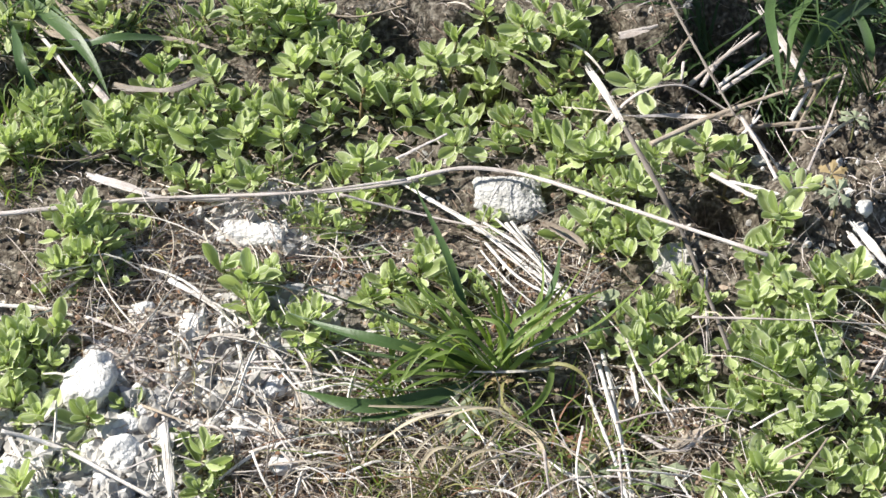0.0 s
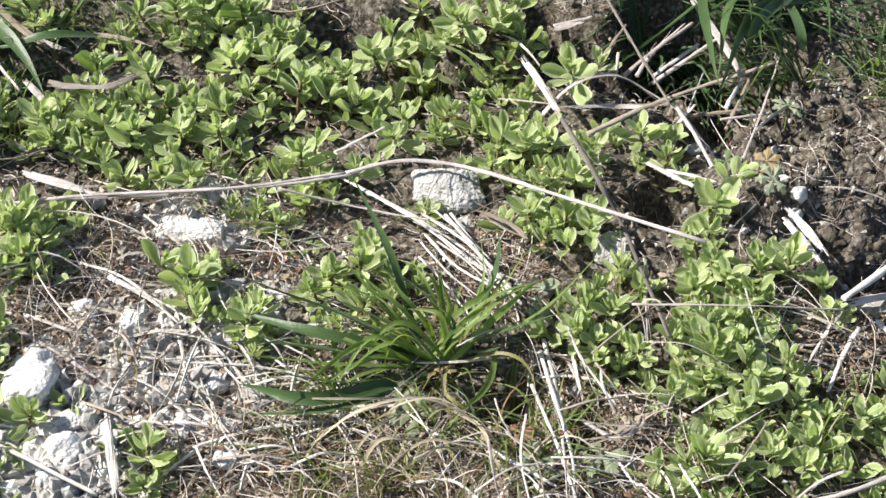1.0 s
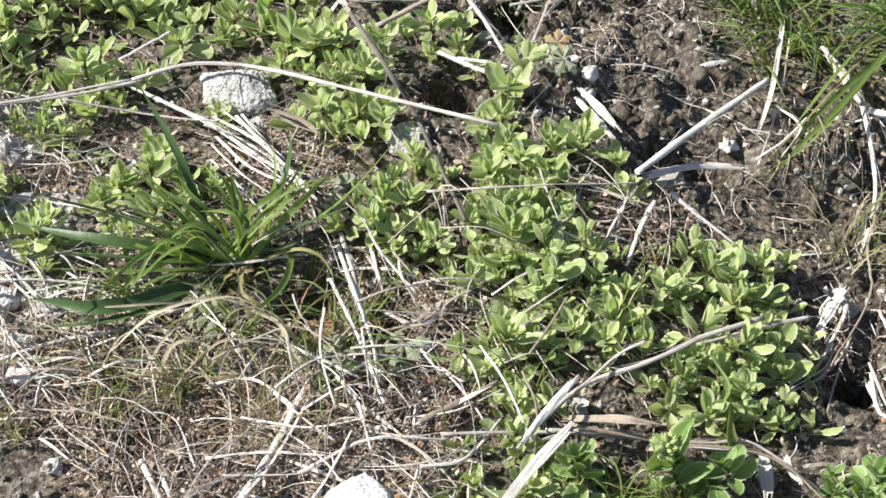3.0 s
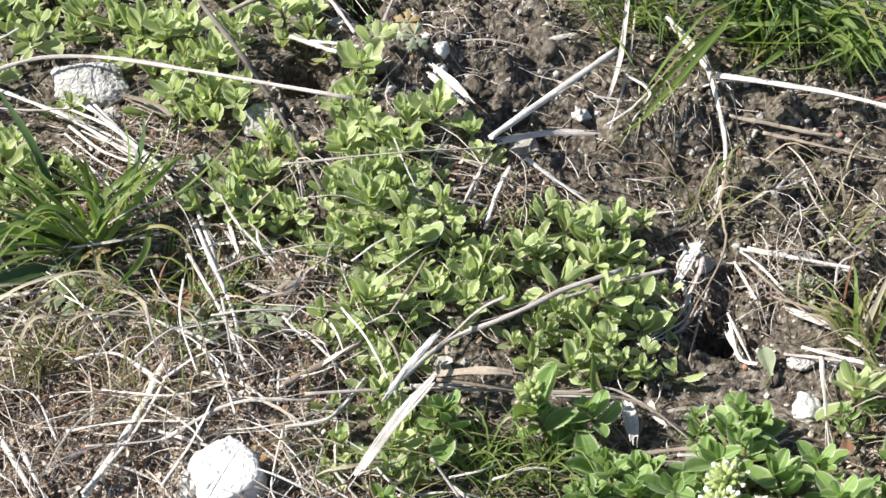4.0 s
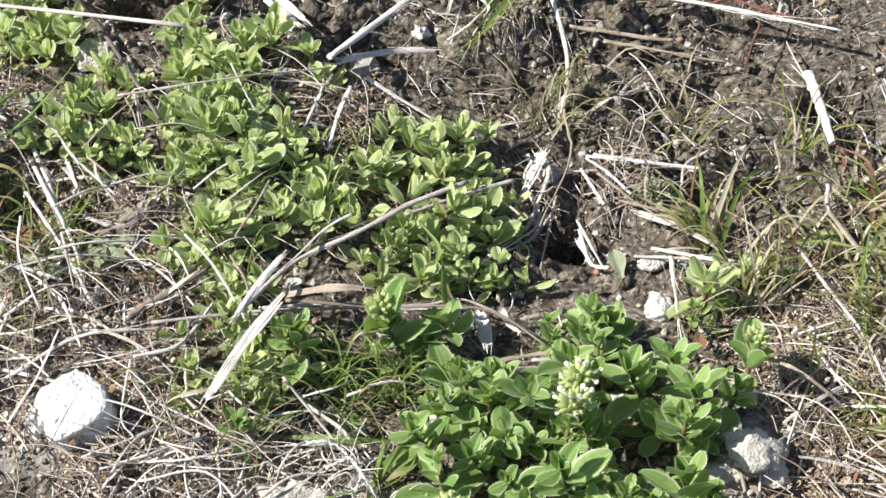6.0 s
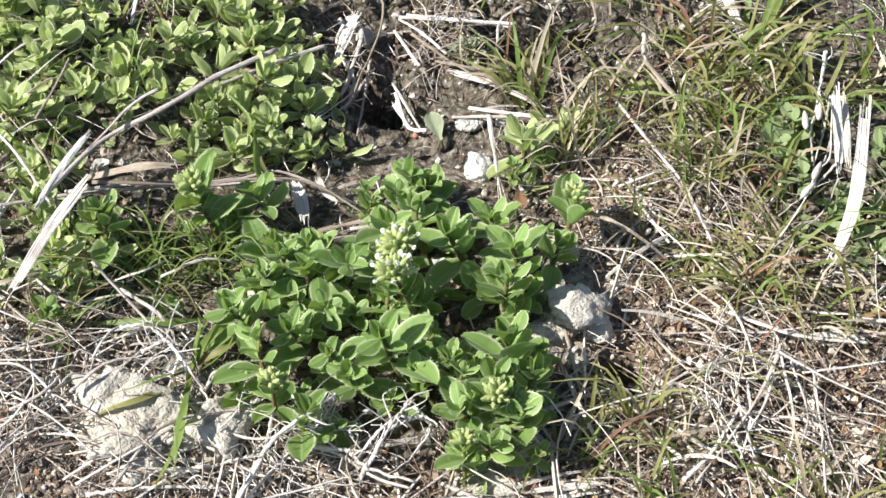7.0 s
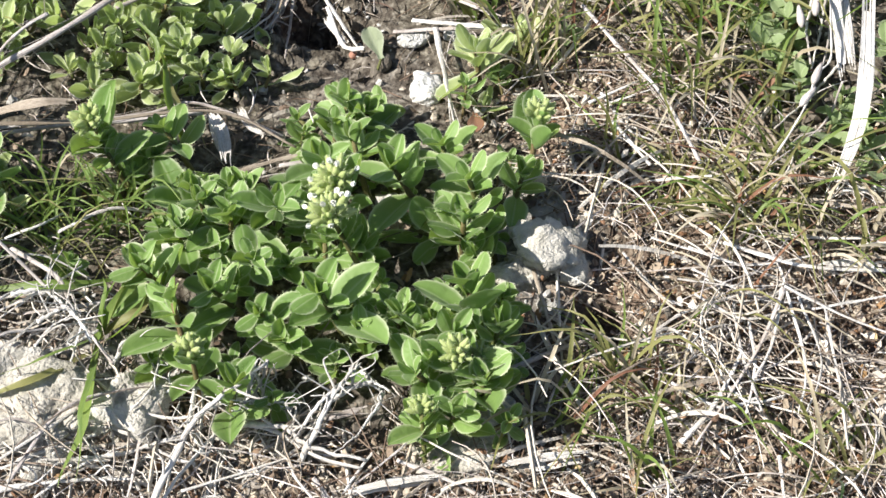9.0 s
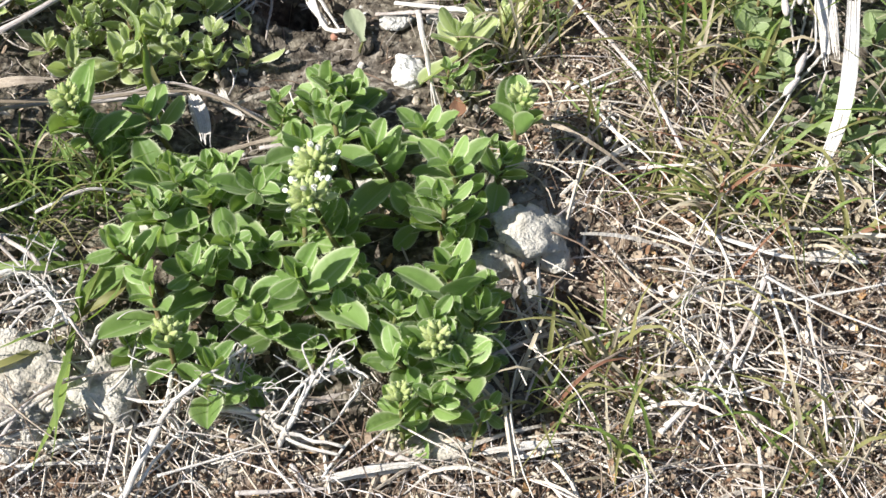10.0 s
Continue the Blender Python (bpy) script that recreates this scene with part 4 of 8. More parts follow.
CHICKWEED += [(-0.1408, -0.0554, 0.0151, 134.4), (-0.1309, -0.0639, 0.014, 312.0), (-0.1391, -0.0705, 0.0135, 181.0), (-0.1423, -0.0467, 0.0166, 29.1), (-0.1301, -0.0543, 0.0154, 222.0), (-0.142, -0.1022, 0.0136, 136.4), (-0.1395, -0.1148, 0.016, 162.7), (-0.1349, -0.1085, 0.016, 56.6), (0.2687, -0.1318, 0.0143, 39.9), (0.2751, -0.1351, 0.0153, 332.6)]
CHICKWEED += [(-0.1932, 0.0314, 0.0152, 282.6), (-0.1826, 0.0215, 0.0146, 184.1), (-0.1532, 0.0065, 0.0141, 358.9), (-0.151, 0.0156, 0.0137, 53.4), (-0.1856, 0.0036, 0.0135, 93.8), (-0.1994, 0.0177, 0.0138, 96.4), (-0.1786, -0.0065, 0.0129, 117.2), (-0.1854, -0.0179, 0.0137, 204.9), (-0.1462, -0.0017, 0.0133, 25.5), (-0.1797, 0.0582, 0.0133, 195.3), (-0.143, 0.0602, 0.0141, 264.0), (-0.1299, 0.0784, 0.0157, 149.2), (-0.1187, 0.0676, 0.0129, 262.1), (-0.1141, 0.083, 0.0155, 142.6)]
LUSH += [(0.2326, -0.1488, 0.01486, 241), (0.2269, -0.1535, 0.01201, 221.4), (0.2385, -0.1429, 0.01081, 282.9), (0.2227, -0.1604, 0.01189, 172.9), (0.2189, -0.1487, 0.008095, 9.723), (0.2684, -0.1385, 0.01167, 193.3), (0.2741, -0.1353, 0.00765, 308.8), (0.2625, -0.143, 0.008254, 230.4), (0.2035, -0.1693, 0.01036, 231.7), (0.1932, -0.1737, 0.01161, 140.7), (0.1863, -0.1801, 0.01019, 128.4), (0.1801, -0.1739, 0.009099, 258.8), (0.1292, -0.1656, 0.007805, 28), (0.1423, -0.1519, 0.009295, 311.9), (0.1263, -0.1855, 0.007631, 315.5), (0.1888, -0.1516, 0.01056, 346.5), (0.1871, -0.1662, 0.0117, 48.84), (0.226, -0.156, 0.01484, 41.54), (0.2339, -0.1532, 0.01493, 321.8), (0.2206, -0.1623, 0.01322, 144.4), (0.2407, -0.1662, 0.01173, 97.33), (0.2319, -0.1655, 0.01318, 137.6), (0.254, -0.1669, 0.01322, 237.4), (0.2591, -0.171, 0.01316, 58.14)]
LUSH += [(0.2679, -0.1788, 0.0116, 175.4), (0.2578, -0.1846, 0.01291, 237.6), (0.2589, -0.1933, 0.01134, 259.5), (0.2473, -0.1863, 0.01426, 4.415), (0.2514, -0.1946, 0.01411, 291.9), (0.2438, -0.1969, 0.01263, 156.3), (0.2564, -0.1984, 0.009843, 156.9), (0.2034, -0.1705, 0.01303, 202.4), (0.2083, -0.1772, 0.01291, 100.8), (0.2153, -0.1686, 0.01018, 319.2), (0.198, -0.1793, 0.01286, 76.37), (0.1897, -0.1779, 0.01288, 195.4), (0.1839, -0.1789, 0.01143, 60.5), (0.193, -0.1859, 0.01132, 221.8), (0.2009, -0.1909, 0.01405, 324.7), (0.208, -0.1903, 0.01126, 317.7), (0.181, -0.1947, 0.01397, 48.48), (0.1868, -0.2043, 0.01516, 225), (0.1932, -0.1967, 0.01254, 321.3), (0.1967, -0.2017, 0.01245, 72.1), (0.1834, -0.2105, 0.0123, 149.3), (0.1773, -0.2177, 0.009479, 256.7), (0.2087, -0.215, 0.01496, 265.7), (0.2101, -0.2236, 0.01076, 162.4)]
LUSH += [(0.2054, -0.2093, 0.01096, 229.9), (0.2188, -0.2117, 0.01368, 240.8), (0.2225, -0.2055, 0.01242, 127.1), (0.2184, -0.1958, 0.01398, 234.7), (0.2276, -0.192, 0.01549, 207.9), (0.234, -0.196, 0.01683, 251.1), (0.2355, -0.2114, 0.01511, 184.2), (0.2319, -0.2158, 0.01227, 121.1), (0.2416, -0.2159, 0.01367, 156.4), (0.2478, -0.2196, 0.01499, 332.1), (0.2428, -0.2238, 0.01218, 67.52), (0.2291, -0.2237, 0.01214, 53.39), (0.2351, -0.2248, 0.009441, 4.375), (0.255, -0.2184, 0.01231, 306.8), (0.2576, -0.2128, 0.01104, 355.9), (0.2393, -0.2417, 0.01057, 85.13), (0.1919, -0.2299, 0.01199, 95.8), (0.1932, -0.2411, 0.009192, 71.41), (0.2014, -0.2285, 0.009346, 216.1), (0.2172, -0.2216, 0.008098, 174.6), (0.2247, -0.2179, 0.009506, 295.4), (0.243, -0.1778, 0.01442, 75.49), (0.2179, -0.1808, 0.01286, 316.1), (0.1868, -0.164, 0.01314, 167)]
LUSH += [(0.1434, -0.1588, 0.01177, 290.8), (0.1574, -0.1804, 0.007132, 288.7), (0.1746, -0.1564, 0.01107, 327.9)]
LUSH += [(0.2378, -0.2322, 0.0135, 40), (0.2473, -0.236, 0.0135, 300), (0.2325, -0.2298, 0.012, 150), (0.2451, -0.2241, 0.013, 80), (0.2514, -0.2252, 0.0125, 330), (0.2338, -0.2223, 0.0125, 200), (0.1727, -0.1544, 0.015, 200), (0.1798, -0.1494, 0.013, 75), (0.1822, -0.1628, 0.011, 330), (0.1886, -0.1654, 0.0115, 20), (0.1829, -0.1773, 0.01, 110), (0.1887, -0.1789, 0.0105, 40), (0.1952, -0.1735, 0.01, 300), (0.2023, -0.1763, 0.0115, 90), (0.2077, -0.1816, 0.0115, 180)]
BUDDED += [(0.2460, -0.2287, 0.0092, 95), (0.171, -0.1487, 0.0135, 179.6), (0.2739, -0.1707, 0.01311, 219.5), (0.2453, -0.2314, 0.01193, 202), (0.2328, -0.2446, 0.01039, 68.51), (0.1855, -0.2215, 0.01198, 180.5), (-0.1441, 0.03534, 0.0103, 333.6), (0.01134, 0.04529, 0.009805, 327.2), (-0.09628, 0.08006, 0.01171, 7.742)]
FLOWERING += [(0.2265, -0.1845, 0.0126, 238.8), (0.2238, -0.1950, 0.0124, 117.6)]
HERBS += [(0.3509, -0.1379, 0.01125, 48.94), (0.3484, -0.133, 0.009691, 50.2), (0.3429, -0.1429, 0.009539, 286.2), (0.3599, -0.1793, 0.009225, 345.3), (0.376, -0.1512, 0.00965, 187.3), (0.3588, -0.187, 0.009134, 138.1), (0.348, -0.1577, 0.009393, 183.6), (0.3456, -0.1499, 0.007893, 298.5), (0.2938, -0.1242, 0.006375, 268.8), (0.3592, -0.1722, 0.007749, 23.08), (0.3726, -0.1633, 0.009489, 76.51), (0.3827, -0.1394, 0.01147, 312.4), (0.367, -0.1726, 0.007789, 177.5), (0.3493, -0.1734, 0.009222, 236.8), (0.3569, -0.1646, 0.007808, 279.9)]
STONES += [(0.0065, 0.0055, 0.0300, 0.0178, 0.5), (-0.1094, -0.1168, 0.01775, 0.02267, 0.9), (0.0725, -0.02086, 0.01506, 0.01205, 0.35), (-0.1067, -0.07978, 0.01221, 0.009157, 0.7), (-0.08655, -0.08192, 0.01105, 0.009039, 0.6), (-0.09161, -0.1296, 0.01157, 0.009259, 0.8), (-0.08794, -0.142, 0.01428, 0.01238, 0.8), (-0.09952, -0.1424, 0.009585, 0.008052, 0.7), (-0.1097, -0.1387, 0.01006, 0.008709, 0.7), (-0.119, -0.1211, 0.006325, 0.005534, 0.7), (-0.1146, -0.1507, 0.008651, 0.00769, 0.6), (-0.1243, -0.1553, 0.009639, 0.008675, 0.6), (-0.1004, -0.159, 0.01135, 0.00908, 0.8), (-0.08032, -0.135, 0.006675, 0.00534, 0.7), (-0.08831, -0.1252, 0.007344, 0.007731, 0.7), (-0.09131, -0.1522, 0.007566, 0.00662, 0.6), (-0.07444, -0.1448, 0.007538, 0.006407, 0.6), (-0.1216, -0.1153, 0.007958, 0.006764, 0.6), (-0.1223, -0.1417, 0.007787, 0.006619, 0.4)]
STONES += [(-0.09908, -0.124, 0.005841, 0.005452, 0.6), (-0.07843, -0.1192, 0.007729, 0.006569, 0.6), (-0.07614, -0.09824, 0.008852, 0.007869, 0.7), (-0.04992, -0.1025, 0.009667, 0.007734, 0.7), (-0.05954, -0.1098, 0.008682, 0.007717, 0.7), (-0.07109, -0.1224, 0.007675, 0.006524, 0.6), (-0.1069, -0.1002, 0.007992, 0.007193, 0.5), (-0.1136, -0.1563, 0.006885, 0.006502, 0.7), (-0.09452, -0.1588, 0.00754, 0.006786, 0.7), (-0.0804, -0.03432, 0.02519, 0.01155, 0.85), (-0.1366, -0.003063, 0.01, 0.01111, 0.5), (-0.05459, -0.1235, 0.009501, 0.007601, 0.7), (-0.03985, -0.12, 0.01135, 0.007569, 0.8), (-0.06263, -0.118, 0.00652, 0.005753, 0.6), (-0.06, -0.09708, 0.007812, 0.007031, 0.6), (-0.05515, -0.09333, 0.005866, 0.005866, 0.7), (-0.07168, -0.1101, 0.0066, 0.005823, 0.7), (-0.09342, -0.1177, 0.005854, 0.005074, 0.6), (0.1349, 0.003987, 0.00572, 0.004903, 0.6)]
STONES += [(-0.03478, -0.132, 0.0112, 0.0084, 0.7), (0.01659, -0.00949, 0.008293, 0.00622, 0.4), (-0.1238, -0.09662, 0.007289, 0.005264, 0.5), (-0.13, -0.1344, 0.006299, 0.005906, 0.5), (-0.1114, -0.1291, 0.006056, 0.004493, 0.5), (-0.09569, -0.156, 0.004159, 0.003592, 0.62), (-0.06644, -0.09069, 0.006505, 0.00552, 0.62), (-0.1219, -0.1367, 0.008989, 0.007426, 0.55), (-0.117, -0.1098, 0.01116, 0.009966, 0.62), (-0.1398, -0.1159, 0.009458, 0.007244, 0.55), (-0.09161, -0.1292, 0.00714, 0.00521, 0.62), (-0.1001, -0.1463, 0.004587, 0.003823, 0.62), (-0.08032, -0.1304, 0.009, 0.00651, 0.55), (-0.1143, -0.1581, 0.008406, 0.006878, 0.55), (-0.0927, -0.1408, 0.006308, 0.005353, 0.62), (-0.1385, -0.09653, 0.006132, 0.005314, 0.55), (-0.1085, -0.1584, 0.006089, 0.004186, 0.62), (-0.03803, -0.1271, 0.01052, 0.007325, 0.62), (-0.1139, -0.09861, 0.009041, 0.008237, 0.5)]
STONES += [(-0.1154, -0.1021, 0.007417, 0.005413, 0.7), (-0.0868, -0.09281, 0.008352, 0.006562, 0.7), (-0.1088, -0.1472, 0.006723, 0.005186, 0.5), (-0.1008, -0.1001, 0.01075, 0.007964, 0.5), (-0.1393, -0.1058, 0.009332, 0.006898, 0.5), (-0.07957, -0.1251, 0.006346, 0.004423, 0.62), (-0.06319, -0.1076, 0.01104, 0.009103, 0.55), (-0.09231, -0.1209, 0.005639, 0.004667, 0.7), (-0.05532, -0.113, 0.004414, 0.003263, 0.55), (-0.07638, -0.1389, 0.007017, 0.00531, 0.62), (-0.1152, -0.1595, 0.00802, 0.007638, 0.7), (-0.03928, -0.1211, 0.01002, 0.008693, 0.5), (-0.09891, -0.09001, 0.005821, 0.005419, 0.55), (-0.09702, -0.1348, 0.009633, 0.008284, 0.7), (-0.07922, -0.1306, 0.008801, 0.006696, 0.7), (-0.05468, -0.07793, 0.01111, 0.01052, 0.55), (-0.1166, -0.1577, 0.004977, 0.004785, 0.5), (-0.04688, -0.1255, 0.007179, 0.005856, 0.7), (-0.05368, -0.08983, 0.004313, 0.003921, 0.5)]
STONES += [(-0.08274, -0.1, 0.007095, 0.006307, 0.7), (-0.04973, -0.1157, 0.01012, 0.007637, 0.62), (-0.0548, -0.1179, 0.009551, 0.008787, 0.7), (-0.1468, -0.096, 0.00884, 0.007196, 0.62), (-0.08649, -0.09086, 0.006971, 0.006174, 0.5), (-0.1101, -0.1137, 0.004747, 0.004549, 0.7), (-0.08914, -0.143, 0.006283, 0.004759, 0.7), (-0.05563, -0.1053, 0.004641, 0.004447, 0.62), (-0.08699, -0.1152, 0.01013, 0.009158, 0.5), (0.0808, -0.1759, 0.0205, 0.0184, 1), (0.1347, 0.008717, 0.00654, 0.006131, 0.6), (0.07142, -0.02005, 0.01401, 0.01001, 0.35), (0.0954, 0.03844, 0.01067, 0.006405, 0.5), (0.07078, -0.08023, 0.007476, 0.005607, 0.4), (0.2739, -0.1945, 0.0180, 0.0145, 0.55), (0.2650, -0.1981, 0.0110, 0.0090, 0.55), (0.2548, -0.1305, 0.008643, 0.01021, 0.95)]
STONES += [(0.1533, -0.2209, 0.0290, 0.0200, 0.56), (0.1690, -0.2215, 0.0200, 0.0165, 0.55), (0.1422, -0.2074, 0.0200, 0.0130, 0.57), (0.1506, -0.2279, 0.0170, 0.0120, 0.56), (0.2390, -0.2452, 0.0180, 0.0120, 0.56), (0.251, -0.2385, 0.01084, 0.01016, 0.4), (0.316, -0.1793, 0.004806, 0.004205, 0.7), (0.2553, -0.1107, 0.0097, 0.006467, 0.4), (0.2707, -0.2073, 0.007093, 0.005675, 0.35)]

def plant_all():
    rng = random.Random(11)
    small_tips = [tip_mesh(rng, LEAVES, LEAF) for _ in range(5)]
    lush_tips = [tip_mesh(rng, LUSH_LEAVES, LUSH_LEAF) for _ in range(4)]
    herb_leaves = [leaf_mesh("leaf", 0.62, 0.3, 0.2, HERB_LEAF)]
    herb_tips = [tip_mesh(rng, herb_leaves, HERB_LEAF)]
    small_sides = [side_mesh(rng, SIDE_LEAVES, LEAF) for _ in range(8)]
    small = [shoot(rng, LEAVES, small_tips, "leaf", "low hairy light green chickweed shoot on dry soil", 4, False, rng.choice((2, 2, 3)), small_sides) for _ in range(10)]
    lush = [shoot(rng, LUSH_LEAVES, lush_tips, "leaf", "lush hairy green chickweed shoot with broad leaves", rng.choice((3, 4)), True, rng.choice((0, 0, 1))) for _ in range(8)]
    bud = [shoot(rng, LUSH_LEAVES, lush_tips, "bud", "chickweed shoot topped by a cluster of hairy buds", 3, True, 0) for _ in range(3)]
    flower = [shoot(rng, LUSH_LEAVES, lush_tips, "flower", "chickweed shoot with a cluster of small white flowers", 3, True, 0) for _ in range(2)]
    herb = [shoot(rng, herb_leaves, herb_tips, "leaf", "small dark green seedling among dry grass", 2, False, 1) for _ in range(2)]
    for i, (x, y, size, turn) in enumerate(CHICKWEED):
        if i % 12 != 5:
            stand(rng.choice(small), x, y, min(size, 0.0168) * 1.25 * rng.uniform(0.88, 1.15), turn, rng, rng.uniform(0.06, 0.30))
    for i, (x, y, size, turn) in enumerate(LUSH):
        if i % 6 == 5:
            continue
        stand(rng.choice(lush), x, y, size * 1.48 * rng.uniform(0.7, 1.15), turn, rng, rng.uniform(0.15, 0.5))
    for x, y, size, turn in BUDDED:
        stand(rng.choice(bud), x, y, size * 1.5, turn, rng, 0.55)
    for i, (x, y, size, turn) in enumerate(FLOWERING):
        stand(flower[i], x, y, size * 1.42, turn, rng, 1.0)
    for x, y, size, turn in HERBS:
        stand(rng.choice(herb), x, y, size * 1.5, turn, rng)
    for ob in small + lush + bud + flower + herb:
        away(ob)


plant_all()


def cranesbill(x, y, size, tone, turn):
    """A round leaf cut into toothed lobes, on a thin stalk."""
    rng = random.Random(int(1e5 * (x + 3 * y)))
    mat = TAN_LEAF if 0.7 < tone <= 0.85 else RED_LEAF if tone > 0.85 else GREY_LEAF if tone < 0.4 else HERB_LEAF
    root = new("cranesbill")
    root.location = (x, y, ground_z(x, y))
    shade = "reddish" if tone > 0.85 else "yellow-brown" if tone > 0.7 else "grey-green"
    tagged(root, f"{shade} lobed cranesbill leaf on a thin stalk", "weed", "cranesbill leaves")
    tip = Vector((0, 0, 0.006))
    tube_part("stalk", [(0, -size * 0.5, 0), (0, -size * 0.3, 0.004), tip], 0.0004, STEM, root)
    tilt = pose(0, 0, 0, rng.uniform(-25, 25), rng.uniform(-25, 25), turn)
    bm = bmesh.new()
    uv = bm.loops.layers.uv.verify()
    half = size * 0.5
    for k in range(5):
        a = radians(-124 + 62 * k)
        prev = None
        lobe = [(0.0, 0.0), (0.40, -0.14), (0.68, -0.30), (0.78, -0.13), (0.98, -0.13), (0.90, -0.04), (1.06, 0.0), (0.90, 0.04), (0.98, 0.13), (0.78, 0.13), (0.68, 0.30), (0.40, 0.14)]
        centre = bm.verts.new((0.6 * half * math.cos(a), 0.6 * half * math.sin(a), half * 0.10))
        ring = []
        for r, s in lobe:
            px, py = r * math.cos(a) - s * math.sin(a), r * math.sin(a) + s * math.cos(a)
            ring.append(bm.verts.new((half * px, half * py, half * (0.12 * abs(s) - 0.14 * r * r + 0.02 * k))))
        for i in range(len(ring)):
            face = bm.faces.new((centre, ring[i], ring[(i + 1) % len(ring)]))
            for loop, at in zip(face.loops, ((0.5, 0.5), (0.25, 0.5), (0.25, 0.6))):
                loop[uv].uv = at
    leaf = part("leaf", bm, mat, root)
    leaf.matrix_local = Matrix.Translation(tip) @ tilt


def spoon_leaf(x, y, size, tone, turn):
    mat = TAN_LEAF if 0.5 < tone < 0.9 else RED_LEAF if tone >= 0.9 else GREY_LEAF
    root = new("seedling")
    root.location = (x, y, ground_z(x, y))
    tagged(root, "single spoon-shaped leaf rising from bare soil", "weed", "seedlings")
    tube_part("stalk", [(0, 0, -0.001), (0.001, 0, 0.003), (0.002, 0.001, 0.005)], 0.0005, STEM, root)
    leaf_at(root, leaf_mesh("leaf", 0.55, 0.3, 0.2, mat, 0.65), Vector((0.002, 0.001, 0.005)), turn, 20, size)


def grey_rosette(x, y, size, tone, turn):
    root = new("cudweed")
    root.location = (x, y, ground_z(x, y) + 0.002)
    tagged(root, "small woolly grey-green rosette on dark soil", "weed")
    me = leaf_mesh("leaf", 0.42, 0.4, 0.2, GREY_LEAF, 0.6)
    rng = random.Random(5)
    for k in range(14):
        leaf_at(root, me, Vector((0, 0, 0.002 * k / 14)), 137.5 * k, 5 + 4.5 * k, size * (0.55 - 0.022 * k), rng.uniform(-10, 10))
    tube_part("stem", [(0, 0, -0.003), (0, 0, 0), (0, 0, 0.003)], 0.0008, STEM, root)


fan_tuft = new_tuft("grass_tuft", 0.0216, -0.0799, "broad green grass tuft fanning over straw")
arch_tuft = new_tuft("grass_tuft", 0.0076, -0.1224, "dry arching grass tuft with pale seed stems")
sedge_tuft = new_tuft("grass_tuft", 0.1870, -0.1048, "single pale green grass shoot among chickweed")
corner_tuft = new_tuft("grass_tuft", 0.1150, 0.1535, "coarse blue-green grass, coloured darker for shade")
shade_tuft = new_tuft("grass_tuft", -0.2128, 0.0620, "broad grass blades, coloured darker for shade")
drape_tuft = new_tuft("grass_tuft", 0.2715, 0.0606, "bright green long grass drooping over soil")
low_tuft = new_tuft("grass_tuft", 0.1632, -0.2023, "green and straw-coloured grass tuft on chalky soil")
straw([(-0.1729, -0.0530, 0.0100), (-0.1235, -0.0352, 0.0120), (-0.0713, -0.0243, 0.0180), (-0.0294, -0.0053, 0.0180)], 0.0015, 0.60)
straw([(-0.0303, -0.0029, 0.0160), (-0.0111, 0.0068, 0.0160), (0.0126, 0.0075, 0.0140), (0.0523, -0.0111, 0.0180), (0.1058, -0.0310, 0.0180)], 0.0018, 0.70)
ribbon([(0.0212, 0.0711, 0.0160), (0.0346, 0.0497, 0.0180), (0.0463, 0.0290, 0.0180)], 0.0032, 0.80)
straw([(0.0446, 0.0322, 0.0180), (0.0634, -0.0008, 0.0180), (0.0765, -0.0157, 0.0060), (0.0996, -0.0714, 0.0180)], 0.0021, 0.30)
straw([(0.0559, 0.0235, 0.0180), (0.0822, 0.0552, 0.0120), (0.1192, 0.0816, 0.0140)], 0.0024, 0.40)
straw([(0.0330, 0.0429, 0.0060), (0.0442, 0.0505, 0.0180), (0.0591, 0.0646, 0.0140), (0.0747, 0.0658, 0.0050), (0.0897, 0.0516, 0.0050), (0.1039, 0.0253, 0.0050)], 0.0017, 0.70)
straw([(0.0459, 0.1213, 0.0100), (0.0650, 0.0806, 0.0160), (0.0837, 0.0426, 0.0180)], 0.0013, 0.25)
ribbon([(0.0819, 0.1138, 0.0180), (0.0988, 0.0919, 0.0120), (0.1089, 0.0708, 0.0120)], 0.0029, 0.60)
straw([(-0.0275, -0.0019, 0.0100), (0.0047, -0.0212, 0.0090), (0.0448, -0.0505, 0.0070)], 0.0016, 0.95)
straw([(0.0101, -0.0131, 0.0080), (0.0258, -0.0306, 0.0080), (0.0465, -0.0527, 0.0060)], 0.0016, 0.90)
straw([(-0.0008, -0.0166, 0.0070), (0.0188, -0.0276, 0.0070), (0.0407, -0.0471, 0.0070)], 0.0014, 0.90)
straw([(-0.0379, 0.0062, 0.0070), (-0.0041, -0.0123, 0.0070), (0.0288, -0.0349, 0.0070)], 0.0012, 0.80)
straw([(0.0114, -0.0098, 0.0060), (0.0189, -0.0191, 0.0060), (0.0316, -0.0335, 0.0060)], 0.0014, 0.95)
straw([(-0.0512, -0.0191, 0.0180), (-0.0184, -0.0148, 0.0090), (0.0077, -0.0274, 0.0180)], 0.0012, 0.60)
straw([(-0.1510, -0.0234, 0.0070), (-0.1357, -0.0268, 0.0070), (-0.1181, -0.0281, 0.0070)], 0.0021, 0.90)
straw([(-0.1562, -0.0909, 0.0050), (-0.1374, -0.0888, 0.0050), (-0.1282, -0.0899, 0.0050)], 0.0018, 0.80)
straw([(-0.1361, -0.0918, 0.0050), (-0.1054, -0.1034, 0.0050), (-0.0710, -0.1195, 0.0050)], 0.0017, 0.70)
